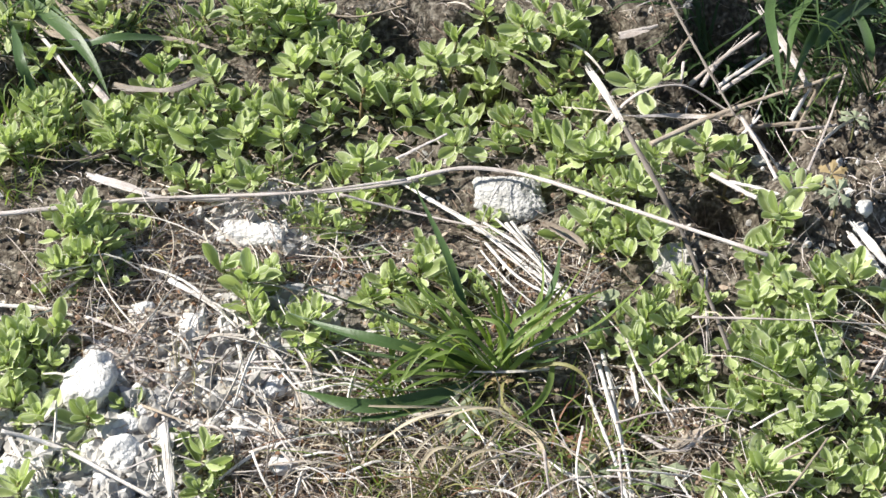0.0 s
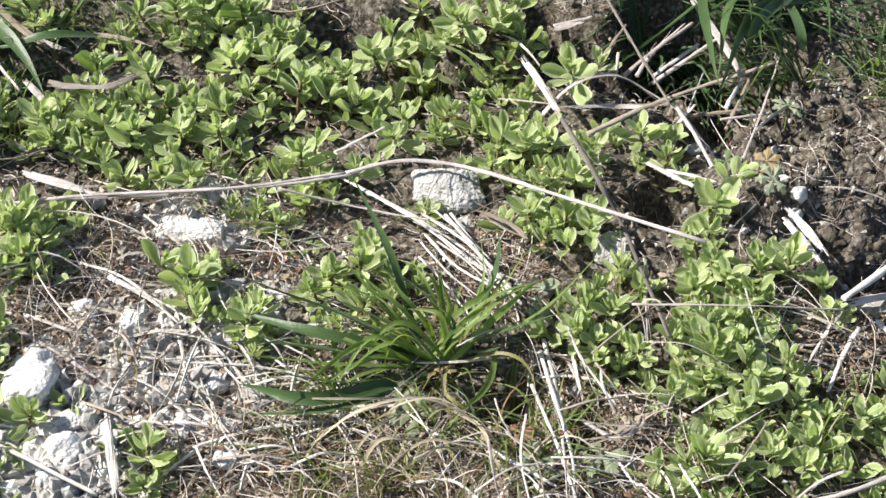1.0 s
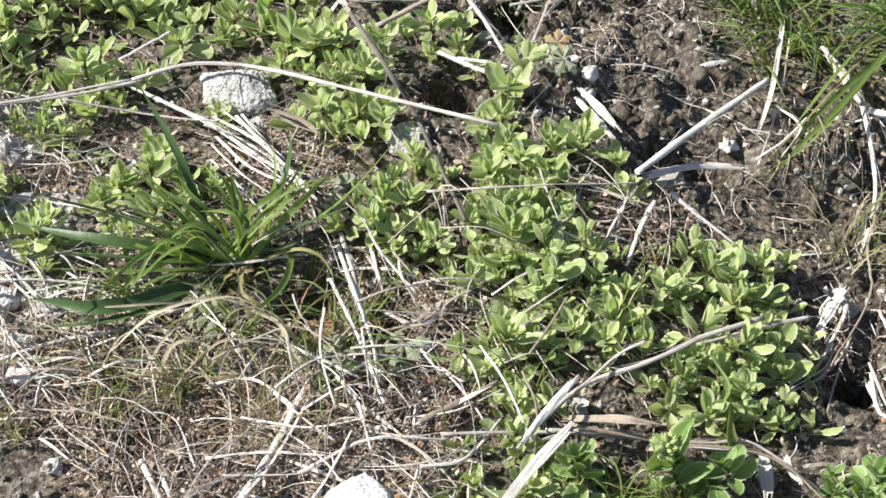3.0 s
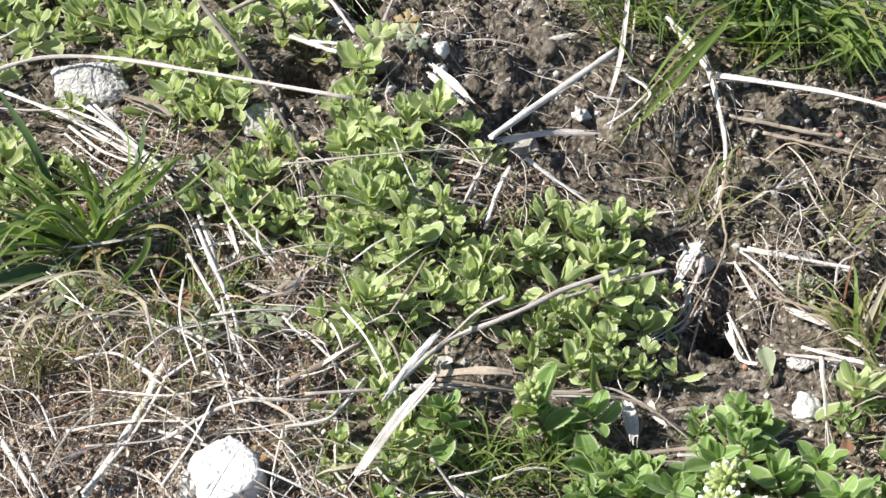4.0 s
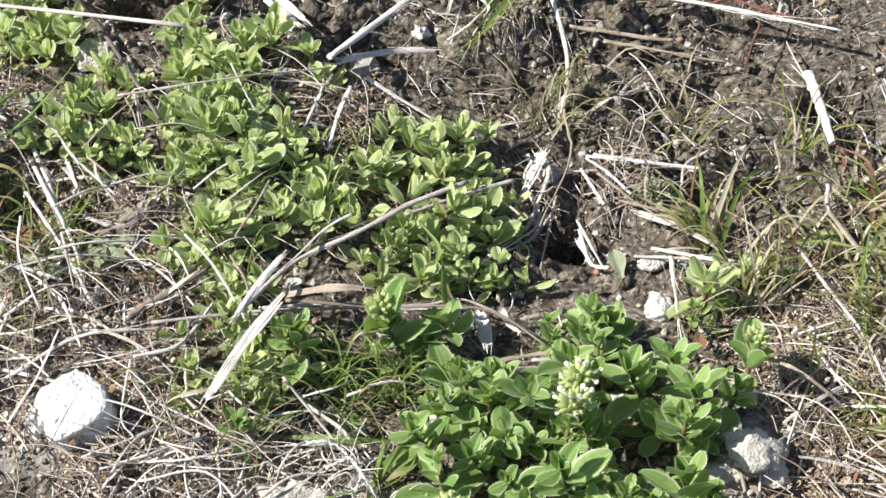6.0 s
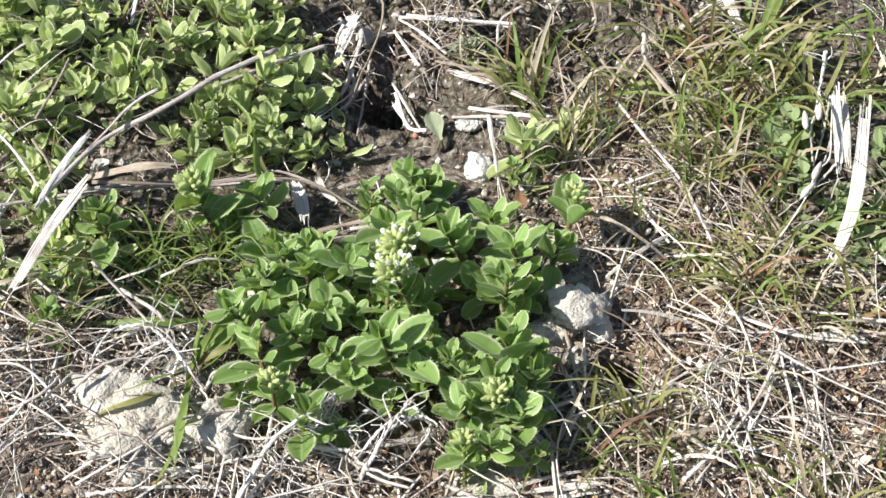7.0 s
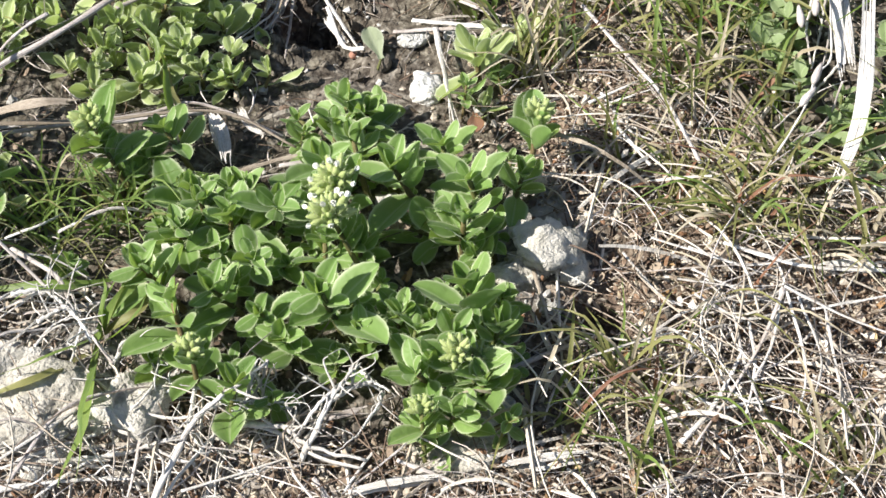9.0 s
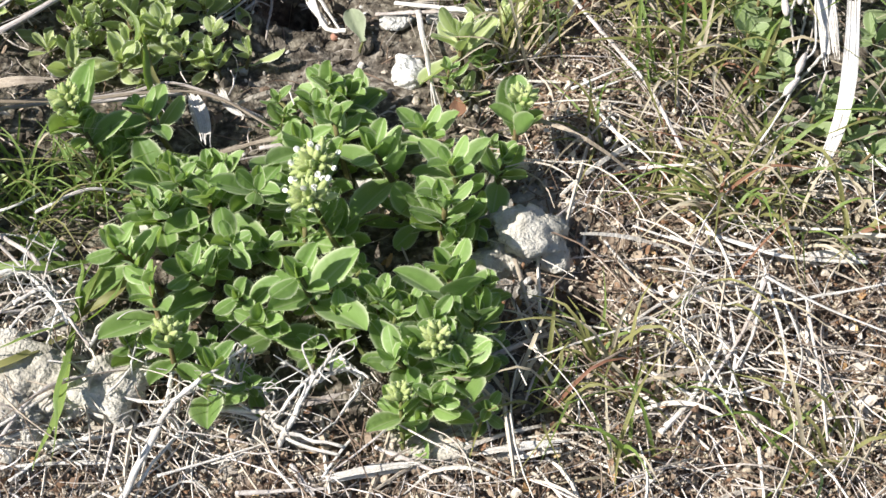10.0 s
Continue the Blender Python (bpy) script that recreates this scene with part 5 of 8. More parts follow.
straw([(-0.1014, -0.0653, 0.0050), (-0.0783, -0.0754, 0.0050), (-0.0682, -0.0867, 0.0050)], 0.0024, 0.90)
straw([(-0.0691, -0.0842, 0.0050), (-0.0627, -0.0960, 0.0050), (-0.0598, -0.1031, 0.0050)], 0.0017, 0.85)
straw([(-0.1243, -0.0890, 0.0050), (-0.0987, -0.0939, 0.0050), (-0.0757, -0.0990, 0.0050), (-0.0490, -0.0928, 0.0050)], 0.0014, 0.65)
straw([(-0.1242, -0.1521, 0.0180), (-0.1057, -0.1488, 0.0100), (-0.0693, -0.1602, 0.0100)], 0.0017, 0.90)
straw([(-0.1267, -0.1456, 0.0060), (-0.1060, -0.1658, 0.0060)], 0.0017, 0.90)
ribbon([(-0.0818, -0.1220, 0.0040), (-0.0595, -0.1660, 0.0180)], 0.0030, 0.85)
straw([(0.0567, -0.0663, 0.0050), (0.0643, -0.0850, 0.0050), (0.0792, -0.1262, 0.0050)], 0.0018, 0.85)
ribbon([(0.0874, -0.1035, 0.0050), (0.0950, -0.0946, 0.0050), (0.1050, -0.0990, 0.0180)], 0.0037, 0.35)
straw([(0.0680, -0.0720, 0.0050), (0.0732, -0.0871, 0.0050)], 0.0017, 0.95)
straw([(0.1248, -0.1214, 0.0180), (0.1301, -0.1090, 0.0180), (0.1347, -0.0968, 0.0180)], 0.0009, 0.50)
ribbon([(0.0237, -0.0210, 0.0180), (0.0433, -0.0270, 0.0120)], 0.0022, 0.50)
straw([(0.0792, 0.0193, 0.0080), (0.0977, 0.0063, 0.0080)], 0.0020, 0.60)
ribbon([(0.1306, -0.0038, 0.0060), (0.1454, -0.0330, 0.0180)], 0.0030, 0.80)
straw([(0.0619, 0.0776, 0.0040), (0.0809, 0.1136, 0.0040)], 0.0021, 0.60)
straw([(0.0735, 0.0741, 0.0040), (0.0963, 0.1086, 0.0040)], 0.0021, 0.60)
straw([(0.0525, 0.0556, 0.0050), (0.0821, 0.0600, 0.0050)], 0.0018, 0.50)
straw([(0.0893, 0.0547, 0.0040), (0.1117, 0.0623, 0.0040)], 0.0018, 0.50)
straw([(0.0889, 0.0277, 0.0040), (0.0709, 0.0365, 0.0040)], 0.0015, 0.50)
straw([(0.1050, 0.0479, 0.0040), (0.1125, 0.0943, 0.0040)], 0.0016, 0.50)
straw([(0.0513, 0.0867, 0.0040), (0.0576, 0.1092, 0.0040)], 0.0016, 0.50)
straw([(0.0288, 0.1020, 0.0060), (0.0436, 0.1093, 0.0060)], 0.0016, 0.60)
straw([(-0.1120, 0.0921, 0.0080), (-0.0823, 0.0916, 0.0080), (-0.0611, 0.1032, 0.0080)], 0.0017, 0.35)
straw([(-0.2155, 0.0593, 0.0080), (-0.1948, 0.0416, 0.0080), (-0.1701, 0.0190, 0.0080)], 0.0018, 0.60)
ribbon([(-0.1829, 0.0370, 0.0180), (-0.1744, 0.0474, 0.0100), (-0.1568, 0.0435, 0.0100)], 0.0028, 0.60)
ribbon([(-0.1599, 0.0238, 0.0090), (-0.1324, 0.0195, 0.0180), (-0.1210, 0.0324, 0.0180)], 0.0037, 0.20)
straw([(-0.0831, 0.0059, 0.0070), (-0.0693, 0.0265, 0.0070)], 0.0018, 0.30)
straw([(-0.1834, -0.0171, 0.0060), (-0.1621, -0.0170, 0.0060), (-0.1456, -0.0062, 0.0060)], 0.0013, 0.50)
straw([(-0.0371, 0.0064, 0.0180), (-0.0220, 0.0239, 0.0180)], 0.0013, 0.60)
straw([(-0.0524, -0.0953, 0.0040), (-0.0341, -0.1014, 0.0040), (-0.0191, -0.0980, 0.0040)], 0.0013, 0.80)
straw([(-0.0342, -0.0885, 0.0040), (-0.0095, -0.1034, 0.0040), (0.0086, -0.1119, 0.0040)], 0.0011, 0.80)
straw([(-0.0602, -0.0729, 0.0040), (-0.0364, -0.0942, 0.0040), (-0.0258, -0.1020, 0.0040)], 0.0011, 0.75)
straw([(-0.0616, -0.1153, 0.0040), (-0.0339, -0.1259, 0.0040), (-0.0150, -0.1240, 0.0040)], 0.0011, 0.80)
straw([(-0.0558, -0.1089, 0.0040), (-0.0494, -0.0920, 0.0040), (-0.0432, -0.0799, 0.0040)], 0.0012, 0.70)
straw([(-0.0303, -0.1130, 0.0040), (-0.0141, -0.1142, 0.0040), (0.0030, -0.1057, 0.0040)], 0.0013, 0.80)
straw([(0.1301, -0.0586, 0.0050), (0.1495, -0.0534, 0.0050)], 0.0012, 0.60)
straw([(0.1536, -0.0448, 0.0180), (0.1753, -0.0088, 0.0080), (0.1984, 0.0187, 0.0100)], 0.0027, 0.85)
ribbon([(0.1537, -0.0470, 0.0180), (0.1735, -0.0253, 0.0050), (0.1955, -0.0202, 0.0050)], 0.0034, 0.60)
straw([(0.1657, -0.0414, 0.0080), (0.1793, -0.0504, 0.0080), (0.1943, -0.0598, 0.0080)], 0.0021, 0.95)
straw([(0.0852, -0.0595, 0.0180), (0.1222, -0.0549, 0.0180), (0.1543, -0.0490, 0.0180)], 0.0011, 0.75)
straw([(0.1604, -0.0442, 0.0060), (0.1565, -0.0556, 0.0060), (0.1528, -0.0712, 0.0060)], 0.0019, 0.85)
straw([(0.1541, -0.0394, 0.0060), (0.1479, -0.0547, 0.0060), (0.1420, -0.0728, 0.0060)], 0.0017, 0.70)
straw([(0.2337, 0.0082, 0.0120), (0.2752, 0.0017, 0.0120), (0.3030, -0.0079, 0.0120), (0.3330, -0.0188, 0.0120)], 0.0033, 1.00)
straw([(0.2184, 0.0376, 0.0120), (0.2305, 0.0111, 0.0120)], 0.0027, 0.80)
straw([(0.2169, 0.0350, 0.0150), (0.2289, 0.0192, 0.0120), (0.2345, -0.0039, 0.0080), (0.2362, -0.0240, 0.0040), (0.2305, -0.0511, 0.0040)], 0.0020, 0.80)
straw([(0.2385, -0.0044, 0.0050), (0.2603, -0.0093, 0.0050), (0.2749, -0.0126, 0.0050)], 0.0018, 0.35)
straw([(0.2501, -0.0118, 0.0050), (0.2695, -0.0173, 0.0050), (0.2919, -0.0248, 0.0050)], 0.0022, 0.40)
straw([(0.2385, -0.0658, 0.0060), (0.2552, -0.0691, 0.0060), (0.2754, -0.0747, 0.0060)], 0.0015, 0.95)
twig([(0.2246, -0.0707, 0.0100), (0.2181, -0.0773, 0.0060), (0.2207, -0.0891, 0.0060), (0.2067, -0.1055, 0.0060)], 0.0011, 0.80)
straw([(0.2242, -0.0863, 0.0060), (0.2163, -0.0970, 0.0060), (0.2030, -0.1085, 0.0060)], 0.0011, 0.55)
straw([(0.1970, -0.0913, 0.0190), (0.1787, -0.1036, 0.0190), (0.1611, -0.1169, 0.0180), (0.1422, -0.1258, 0.0130), (0.1268, -0.1517, 0.0180)], 0.0019, 0.70)
straw([(0.1601, -0.1089, 0.0180), (0.1523, -0.1155, 0.0180), (0.1390, -0.1330, 0.0170)], 0.0014, 0.70)
ribbon([(0.1405, -0.1481, 0.0230), (0.1291, -0.1656, 0.0210), (0.1156, -0.1899, 0.0180)], 0.0036, 0.95)
ribbon([(0.1349, -0.1361, 0.0080), (0.1545, -0.1400, 0.0180), (0.1664, -0.1404, 0.0180)], 0.0031, 0.45)
straw([(0.0937, -0.1446, 0.0070), (0.1031, -0.1367, 0.0070), (0.1160, -0.1250, 0.0070)], 0.0021, 0.50)
straw([(0.1011, -0.1502, 0.0100), (0.1344, -0.1414, 0.0080), (0.1791, -0.1363, 0.0080), (0.1948, -0.1333, 0.0080), (0.2148, -0.1483, 0.0080)], 0.0014, 0.55)
straw([(0.0580, -0.1298, 0.0060), (0.0512, -0.1578, 0.0060), (0.0405, -0.1856, 0.0060)], 0.0022, 0.85)
straw([(0.0568, -0.0728, 0.0060), (0.0755, -0.1160, 0.0060), (0.0794, -0.1368, 0.0060)], 0.0017, 0.80)
straw([(0.0111, -0.1631, 0.0050), (0.0265, -0.1848, 0.0050)], 0.0020, 0.85)
straw([(0.0852, -0.0272, 0.0050), (0.0949, -0.0787, 0.0050)], 0.0013, 0.70)
straw([(0.1328, -0.0568, 0.0050), (0.1527, -0.0565, 0.0050), (0.1699, -0.0532, 0.0050)], 0.0013, 0.45)
straw([(0.0760, -0.0995, 0.0050), (0.0892, -0.1042, 0.0050), (0.0988, -0.0910, 0.0050)], 0.0015, 0.60)
straw([(0.0675, -0.0760, 0.0050), (0.0722, -0.0839, 0.0050), (0.0750, -0.0917, 0.0050)], 0.0013, 0.70)
ribbon([(0.2033, 0.0485, 0.0140), (0.1995, 0.0137, 0.0110), (0.1935, -0.0146, 0.0110)], 0.0018, 0.80)
straw([(0.2059, 0.0409, 0.0120), (0.2020, 0.0085, 0.0080), (0.1952, -0.0218, 0.0080)], 0.0009, 0.60)
ribbon([(0.1309, 0.0035, 0.0050), (0.1393, -0.0069, 0.0050), (0.1481, -0.0182, 0.0050)], 0.0036, 0.90)
straw([(0.3172, -0.0391, 0.0120), (0.3183, -0.0740, 0.0120)], 0.0038, 0.90)
ribbon([(0.3401, -0.0476, 0.0150), (0.3450, -0.0735, 0.0080), (0.3459, -0.0989, 0.0080)], 0.0041, 0.85)
straw([(0.2411, -0.0644, 0.0050), (0.2579, -0.0686, 0.0050), (0.2743, -0.0746, 0.0050)], 0.0017, 0.90)
straw([(0.2339, -0.0871, 0.0040), (0.2402, -0.1082, 0.0040)], 0.0013, 0.85)
straw([(0.3116, -0.1026, 0.0100), (0.3270, -0.1430, 0.0080), (0.3382, -0.1762, 0.0040)], 0.0019, 0.40)
straw([(0.3275, -0.0863, 0.0060), (0.3590, -0.0662, 0.0060)], 0.0019, 0.55)
straw([(0.2609, -0.1116, 0.0050), (0.2585, -0.1554, 0.0050)], 0.0017, 0.90)
straw([(0.2123, -0.1585, 0.0080), (0.2324, -0.1578, 0.0080), (0.2540, -0.1591, 0.0080)], 0.0012, 0.60)
ribbon([(0.3713, -0.1353, 0.0240), (0.3599, -0.1674, 0.0200), (0.3532, -0.1815, 0.0140), (0.3448, -0.1917, 0.0060)], 0.0039, 0.95)
ribbon([(0.3629, -0.1316, 0.0220), (0.3599, -0.1488, 0.0160), (0.3553, -0.1657, 0.0160)], 0.0028, 0.85)
straw([(0.3568, -0.1394, 0.0200), (0.3549, -0.1394, 0.0120), (0.3513, -0.1538, 0.0120)], 0.0007, 0.75)
straw([(0.3534, -0.1682, 0.0200), (0.3501, -0.1704, 0.0080), (0.3327, -0.1811, 0.0080)], 0.0006, 0.70)
straw([(0.3644, -0.1321, 0.0160), (0.3595, -0.1451, 0.0060), (0.3511, -0.1584, 0.0060)], 0.0007, 0.75)
ribbon([(0.3485, -0.1904, 0.0060), (0.3606, -0.1922, 0.0060)], 0.0024, 0.95)
straw([(0.3225, -0.1162, 0.0090), (0.3313, -0.1493, 0.0070), (0.3401, -0.1884, 0.0070)], 0.0011, 0.50)
straw([(0.1398, -0.1404, 0.0120), (0.1684, -0.1411, 0.0120), (0.1994, -0.1410, 0.0120), (0.2169, -0.1565, 0.0120)], 0.0015, 0.50)
straw([(0.1878, -0.1621, 0.0060), (0.2154, -0.1541, 0.0060), (0.2516, -0.1560, 0.0060)], 0.0014, 0.45)
straw([(0.2154, -0.2523, 0.0040), (0.2360, -0.2523, 0.0040)], 0.0017, 0.80)
ribbon([(0.2514, -0.2528, 0.0040), (0.2676, -0.2531, 0.0040)], 0.0024, 0.90)
straw([(0.2510, -0.2289, 0.0050), (0.2652, -0.2248, 0.0050), (0.2794, -0.2217, 0.0050)], 0.0014, 0.55)
straw([(0.3227, -0.2214, 0.0120), (0.3122, -0.2346, 0.0070), (0.2921, -0.2555, 0.0070)], 0.0011, 0.60)
straw([(0.3237, -0.2192, 0.0100), (0.3348, -0.2299, 0.0100), (0.3484, -0.2400, 0.0100)], 0.0009, 0.85)
straw([(0.3235, -0.2185, 0.0080), (0.3169, -0.2328, 0.0080), (0.3100, -0.2415, 0.0080)], 0.0008, 0.90)
straw([(0.3246, -0.2195, 0.0080), (0.3224, -0.2405, 0.0080), (0.3167, -0.2525, 0.0080)], 0.0008, 0.80)
straw([(0.2976, -0.2094, 0.0070), (0.3122, -0.2147, 0.0070), (0.3248, -0.2170, 0.0070)], 0.0008, 0.80)
straw([(0.2881, -0.2283, 0.0090), (0.2937, -0.2241, 0.0070), (0.2973, -0.2268, 0.0070), (0.2984, -0.2329, 0.0070)], 0.0009, 0.95)
straw([(0.3032, -0.2157, 0.0070), (0.3123, -0.2244, 0.0070), (0.3241, -0.2239, 0.0070)], 0.0008, 0.80)
straw([(0.3026, -0.2387, 0.0060), (0.3074, -0.2462, 0.0060), (0.3159, -0.2461, 0.0060)], 0.0008, 0.85)
straw([(0.3141, -0.2239, 0.0060), (0.3116, -0.2371, 0.0060), (0.3059, -0.2491, 0.0060)], 0.0008, 0.85)
straw([(0.3059, -0.2010, 0.0060), (0.3185, -0.2088, 0.0060), (0.3380, -0.2088, 0.0060)], 0.0008, 0.80)
straw([(0.3286, -0.2293, 0.0050), (0.3160, -0.2372, 0.0050), (0.3047, -0.2368, 0.0050)], 0.0007, 0.80)
straw([(0.3103, -0.2603, 0.0050), (0.3075, -0.2739, 0.0050)], 0.0009, 0.90)
straw([(0.2902, -0.1991, 0.0050), (0.2955, -0.2127, 0.0050), (0.3001, -0.2171, 0.0050)], 0.0008, 0.80)
straw([(0.2981, -0.1466, 0.0050), (0.3017, -0.1602, 0.0050), (0.3066, -0.1653, 0.0050)], 0.0011, 0.90)
straw([(0.2978, -0.1509, 0.0050), (0.3129, -0.1478, 0.0050)], 0.0010, 0.80)
straw([(0.3129, -0.1707, 0.0050), (0.3340, -0.1783, 0.0050), (0.3442, -0.1806, 0.0050)], 0.0011, 0.45)
straw([(0.2931, -0.2429, 0.0050), (0.2971, -0.2484, 0.0050), (0.3029, -0.2430, 0.0050)], 0.0010, 0.95)
twig([(0.1714, -0.2507, 0.0060), (0.1819, -0.2361, 0.0120), (0.1893, -0.2329, 0.0180), (0.2011, -0.2255, 0.0180)], 0.0017, 0.85)
twig([(0.1850, -0.2284, 0.0080), (0.1946, -0.2269, 0.0080), (0.2047, -0.2312, 0.0080)], 0.0013, 0.85)
twig([(0.1885, -0.2325, 0.0080), (0.2015, -0.2354, 0.0080), (0.2085, -0.2421, 0.0080), (0.2196, -0.2475, 0.0080)], 0.0016, 0.95)
twig([(0.2056, -0.2434, 0.0060), (0.2139, -0.2346, 0.0140), (0.2206, -0.2262, 0.0140)], 0.0015, 0.80)
twig([(0.2140, -0.2333, 0.0120), (0.2226, -0.2300, 0.0120), (0.2274, -0.2333, 0.0120)], 0.0011, 0.85)
twig([(0.2220, -0.2252, 0.0100), (0.2255, -0.2324, 0.0100), (0.2194, -0.2408, 0.0100)], 0.0011, 0.90)
twig([(0.1463, -0.1928, 0.0120), (0.1537, -0.1930, 0.0120), (0.1599, -0.2008, 0.0120), (0.1633, -0.2088, 0.0120)], 0.0012, 0.95)
twig([(0.1518, -0.2012, 0.0120), (0.1587, -0.1989, 0.0120), (0.1634, -0.2080, 0.0120)], 0.0012, 0.95)
twig([(0.1673, -0.2138, 0.0100), (0.1725, -0.2081, 0.0100), (0.1775, -0.2123, 0.0100), (0.1753, -0.2217, 0.0100), (0.1701, -0.2271, 0.0100)], 0.0011, 0.85)
twig([(0.1903, -0.2180, 0.0080), (0.1971, -0.2176, 0.0080), (0.1992, -0.2278, 0.0080), (0.1912, -0.2327, 0.0080)], 0.0011, 0.85)
twig([(0.1818, -0.2320, 0.0060), (0.1683, -0.2350, 0.0060), (0.1553, -0.2343, 0.0060)], 0.0012, 0.80)
twig([(0.1362, -0.2279, 0.0060), (0.1466, -0.2266, 0.0060), (0.1567, -0.2330, 0.0060)], 0.0011, 0.80)
twig([(0.1355, -0.2392, 0.0050), (0.1509, -0.2389, 0.0050), (0.1651, -0.2400, 0.0050)], 0.0012, 0.80)
straw([(0.1378, -0.1889, 0.0050), (0.1448, -0.2098, 0.0050), (0.1478, -0.2261, 0.0050)], 0.0011, 0.60)
straw([(0.1398, -0.1749, 0.0180), (0.1523, -0.1879, 0.0100), (0.1597, -0.1992, 0.0100)], 0.0010, 0.60)
straw([(0.2264, -0.2465, 0.0050), (0.2359, -0.2529, 0.0050), (0.2450, -0.2606, 0.0050)], 0.0011, 0.75)
straw([(0.2076, -0.2471, 0.0040), (0.2115, -0.2557, 0.0040)], 0.0012, 0.70)
straw([(0.1950, -0.2523, 0.0040), (0.2144, -0.2544, 0.0040)], 0.0013, 0.55)
straw([(0.2676, -0.2011, 0.0060), (0.2678, -0.2223, 0.0060)], 0.0011, 0.45)
ribbon([(0.1978, -0.1361, 0.0040), (0.1993, -0.1492, 0.0040)], 0.0027, 0.80)
twig([(0.2198, -0.0714, 0.0100), (0.2174, -0.0740, 0.0050), (0.2216, -0.0857, 0.0050), (0.2173, -0.0959, 0.0050)], 0.0011, 0.90)
twig([(0.0905, -0.1153, 0.0060), (0.0965, -0.1222, 0.0060), (0.1056, -0.1260, 0.0060)], 0.0009, 0.85)
straw([(0.0293, -0.1669, 0.0080), (0.0190, -0.1497, 0.0080), (0.0081, -0.1473, 0.0080)], 0.0009, 0.90)
straw([(0.0193, -0.1692, 0.0060), (0.0268, -0.1813, 0.0060), (0.0316, -0.1890, 0.0060)], 0.0015, 0.95)
straw([(0.0392, -0.1474, 0.0070), (0.0604, -0.1503, 0.0070), (0.0768, -0.1458, 0.0070)], 0.0009, 0.80)
straw([(0.0460, -0.1363, 0.0070), (0.0601, -0.1481, 0.0070), (0.0695, -0.1546, 0.0070)], 0.0009, 0.85)
straw([(0.0628, -0.1830, 0.0080), (0.0697, -0.1677, 0.0080), (0.0742, -0.1512, 0.0080)], 0.0010, 0.80)
straw([(0.0382, -0.1692, 0.0080), (0.0597, -0.1677, 0.0080), (0.0675, -0.1637, 0.0080)], 0.0008, 0.70)
straw([(0.0956, -0.1622, 0.0080), (0.0943, -0.1817, 0.0080), (0.0983, -0.1887, 0.0080)], 0.0007, 0.90)
ribbon([(0.0921, -0.1461, 0.0060), (0.1030, -0.1358, 0.0060), (0.1151, -0.1353, 0.0180)], 0.0021, 0.80)
straw([(0.0982, -0.1220, 0.0060), (0.1079, -0.1328, 0.0060), (0.1138, -0.1411, 0.0060)], 0.0009, 0.90)
straw([(0.1464, -0.1765, 0.0080), (0.1569, -0.1909, 0.0140), (0.1597, -0.1979, 0.0100), (0.1674, -0.2141, 0.0100)], 0.0012, 0.60)
twig([(0.1526, -0.1933, 0.0120), (0.1590, -0.1942, 0.0120), (0.1617, -0.2013, 0.0120)], 0.0008, 0.95)
twig([(0.1503, -0.2063, 0.0100), (0.1557, -0.2008, 0.0100), (0.1609, -0.1997, 0.0100)], 0.0008, 0.95)
twig([(0.1681, -0.2107, 0.0080), (0.1700, -0.2117, 0.0140), (0.1731, -0.2115, 0.0140), (0.1764, -0.2120, 0.0100), (0.1769, -0.2183, 0.0100), (0.1744, -0.2229, 0.0100)], 0.0008, 0.95)
straw([(0.1489, -0.2120, 0.0070), (0.1517, -0.2178, 0.0070), (0.1574, -0.2262, 0.0070), (0.1648, -0.2419, 0.0070)], 0.0009, 0.95)
twig([(0.1680, -0.2264, 0.0080), (0.1752, -0.2227, 0.0080), (0.1842, -0.2218, 0.0080), (0.1939, -0.2257, 0.0080)], 0.0011, 0.80)
twig([(0.1847, -0.2225, 0.0080), (0.1818, -0.2325, 0.0080), (0.1774, -0.2391, 0.0080)], 0.0011, 0.90)
twig([(0.1898, -0.2165, 0.0080), (0.1958, -0.2234, 0.0140), (0.1965, -0.2260, 0.0100), (0.1933, -0.2287, 0.0060), (0.1836, -0.2374, 0.0060), (0.1744, -0.2487, 0.0060)], 0.0015, 0.90)
twig([(0.2014, -0.2217, 0.0140), (0.1992, -0.2249, 0.0100), (0.1933, -0.2318, 0.0100)], 0.0008, 0.70)
twig([(0.1960, -0.2298, 0.0100), (0.2035, -0.2306, 0.0100), (0.2051, -0.2335, 0.0100)], 0.0008, 0.95)
straw([(0.1942, -0.2326, 0.0070), (0.2013, -0.2361, 0.0070), (0.2090, -0.2437, 0.0070), (0.2182, -0.2486, 0.0070)], 0.0011, 0.95)
straw([(0.1610, -0.2258, 0.0060), (0.1682, -0.2296, 0.0060), (0.1774, -0.2375, 0.0060), (0.1826, -0.2404, 0.0060)], 0.0010, 0.95)
straw([(0.1717, -0.2294, 0.0060), (0.1699, -0.2379, 0.0060), (0.1671, -0.2474, 0.0060)], 0.0010, 0.60)
straw([(0.1405, -0.2382, 0.0050), (0.1538, -0.2390, 0.0050), (0.1689, -0.2411, 0.0050)], 0.0009, 0.90)
twig([(0.2047, -0.2382, 0.0060), (0.2105, -0.2358, 0.0140), (0.2177, -0.2298, 0.0140), (0.2221, -0.2260, 0.0140)], 0.0010, 0.80)
twig([(0.2177, -0.2293, 0.0120), (0.2265, -0.2299, 0.0080), (0.2198, -0.2393, 0.0080), (0.2127, -0.2442, 0.0080)], 0.0007, 0.90)
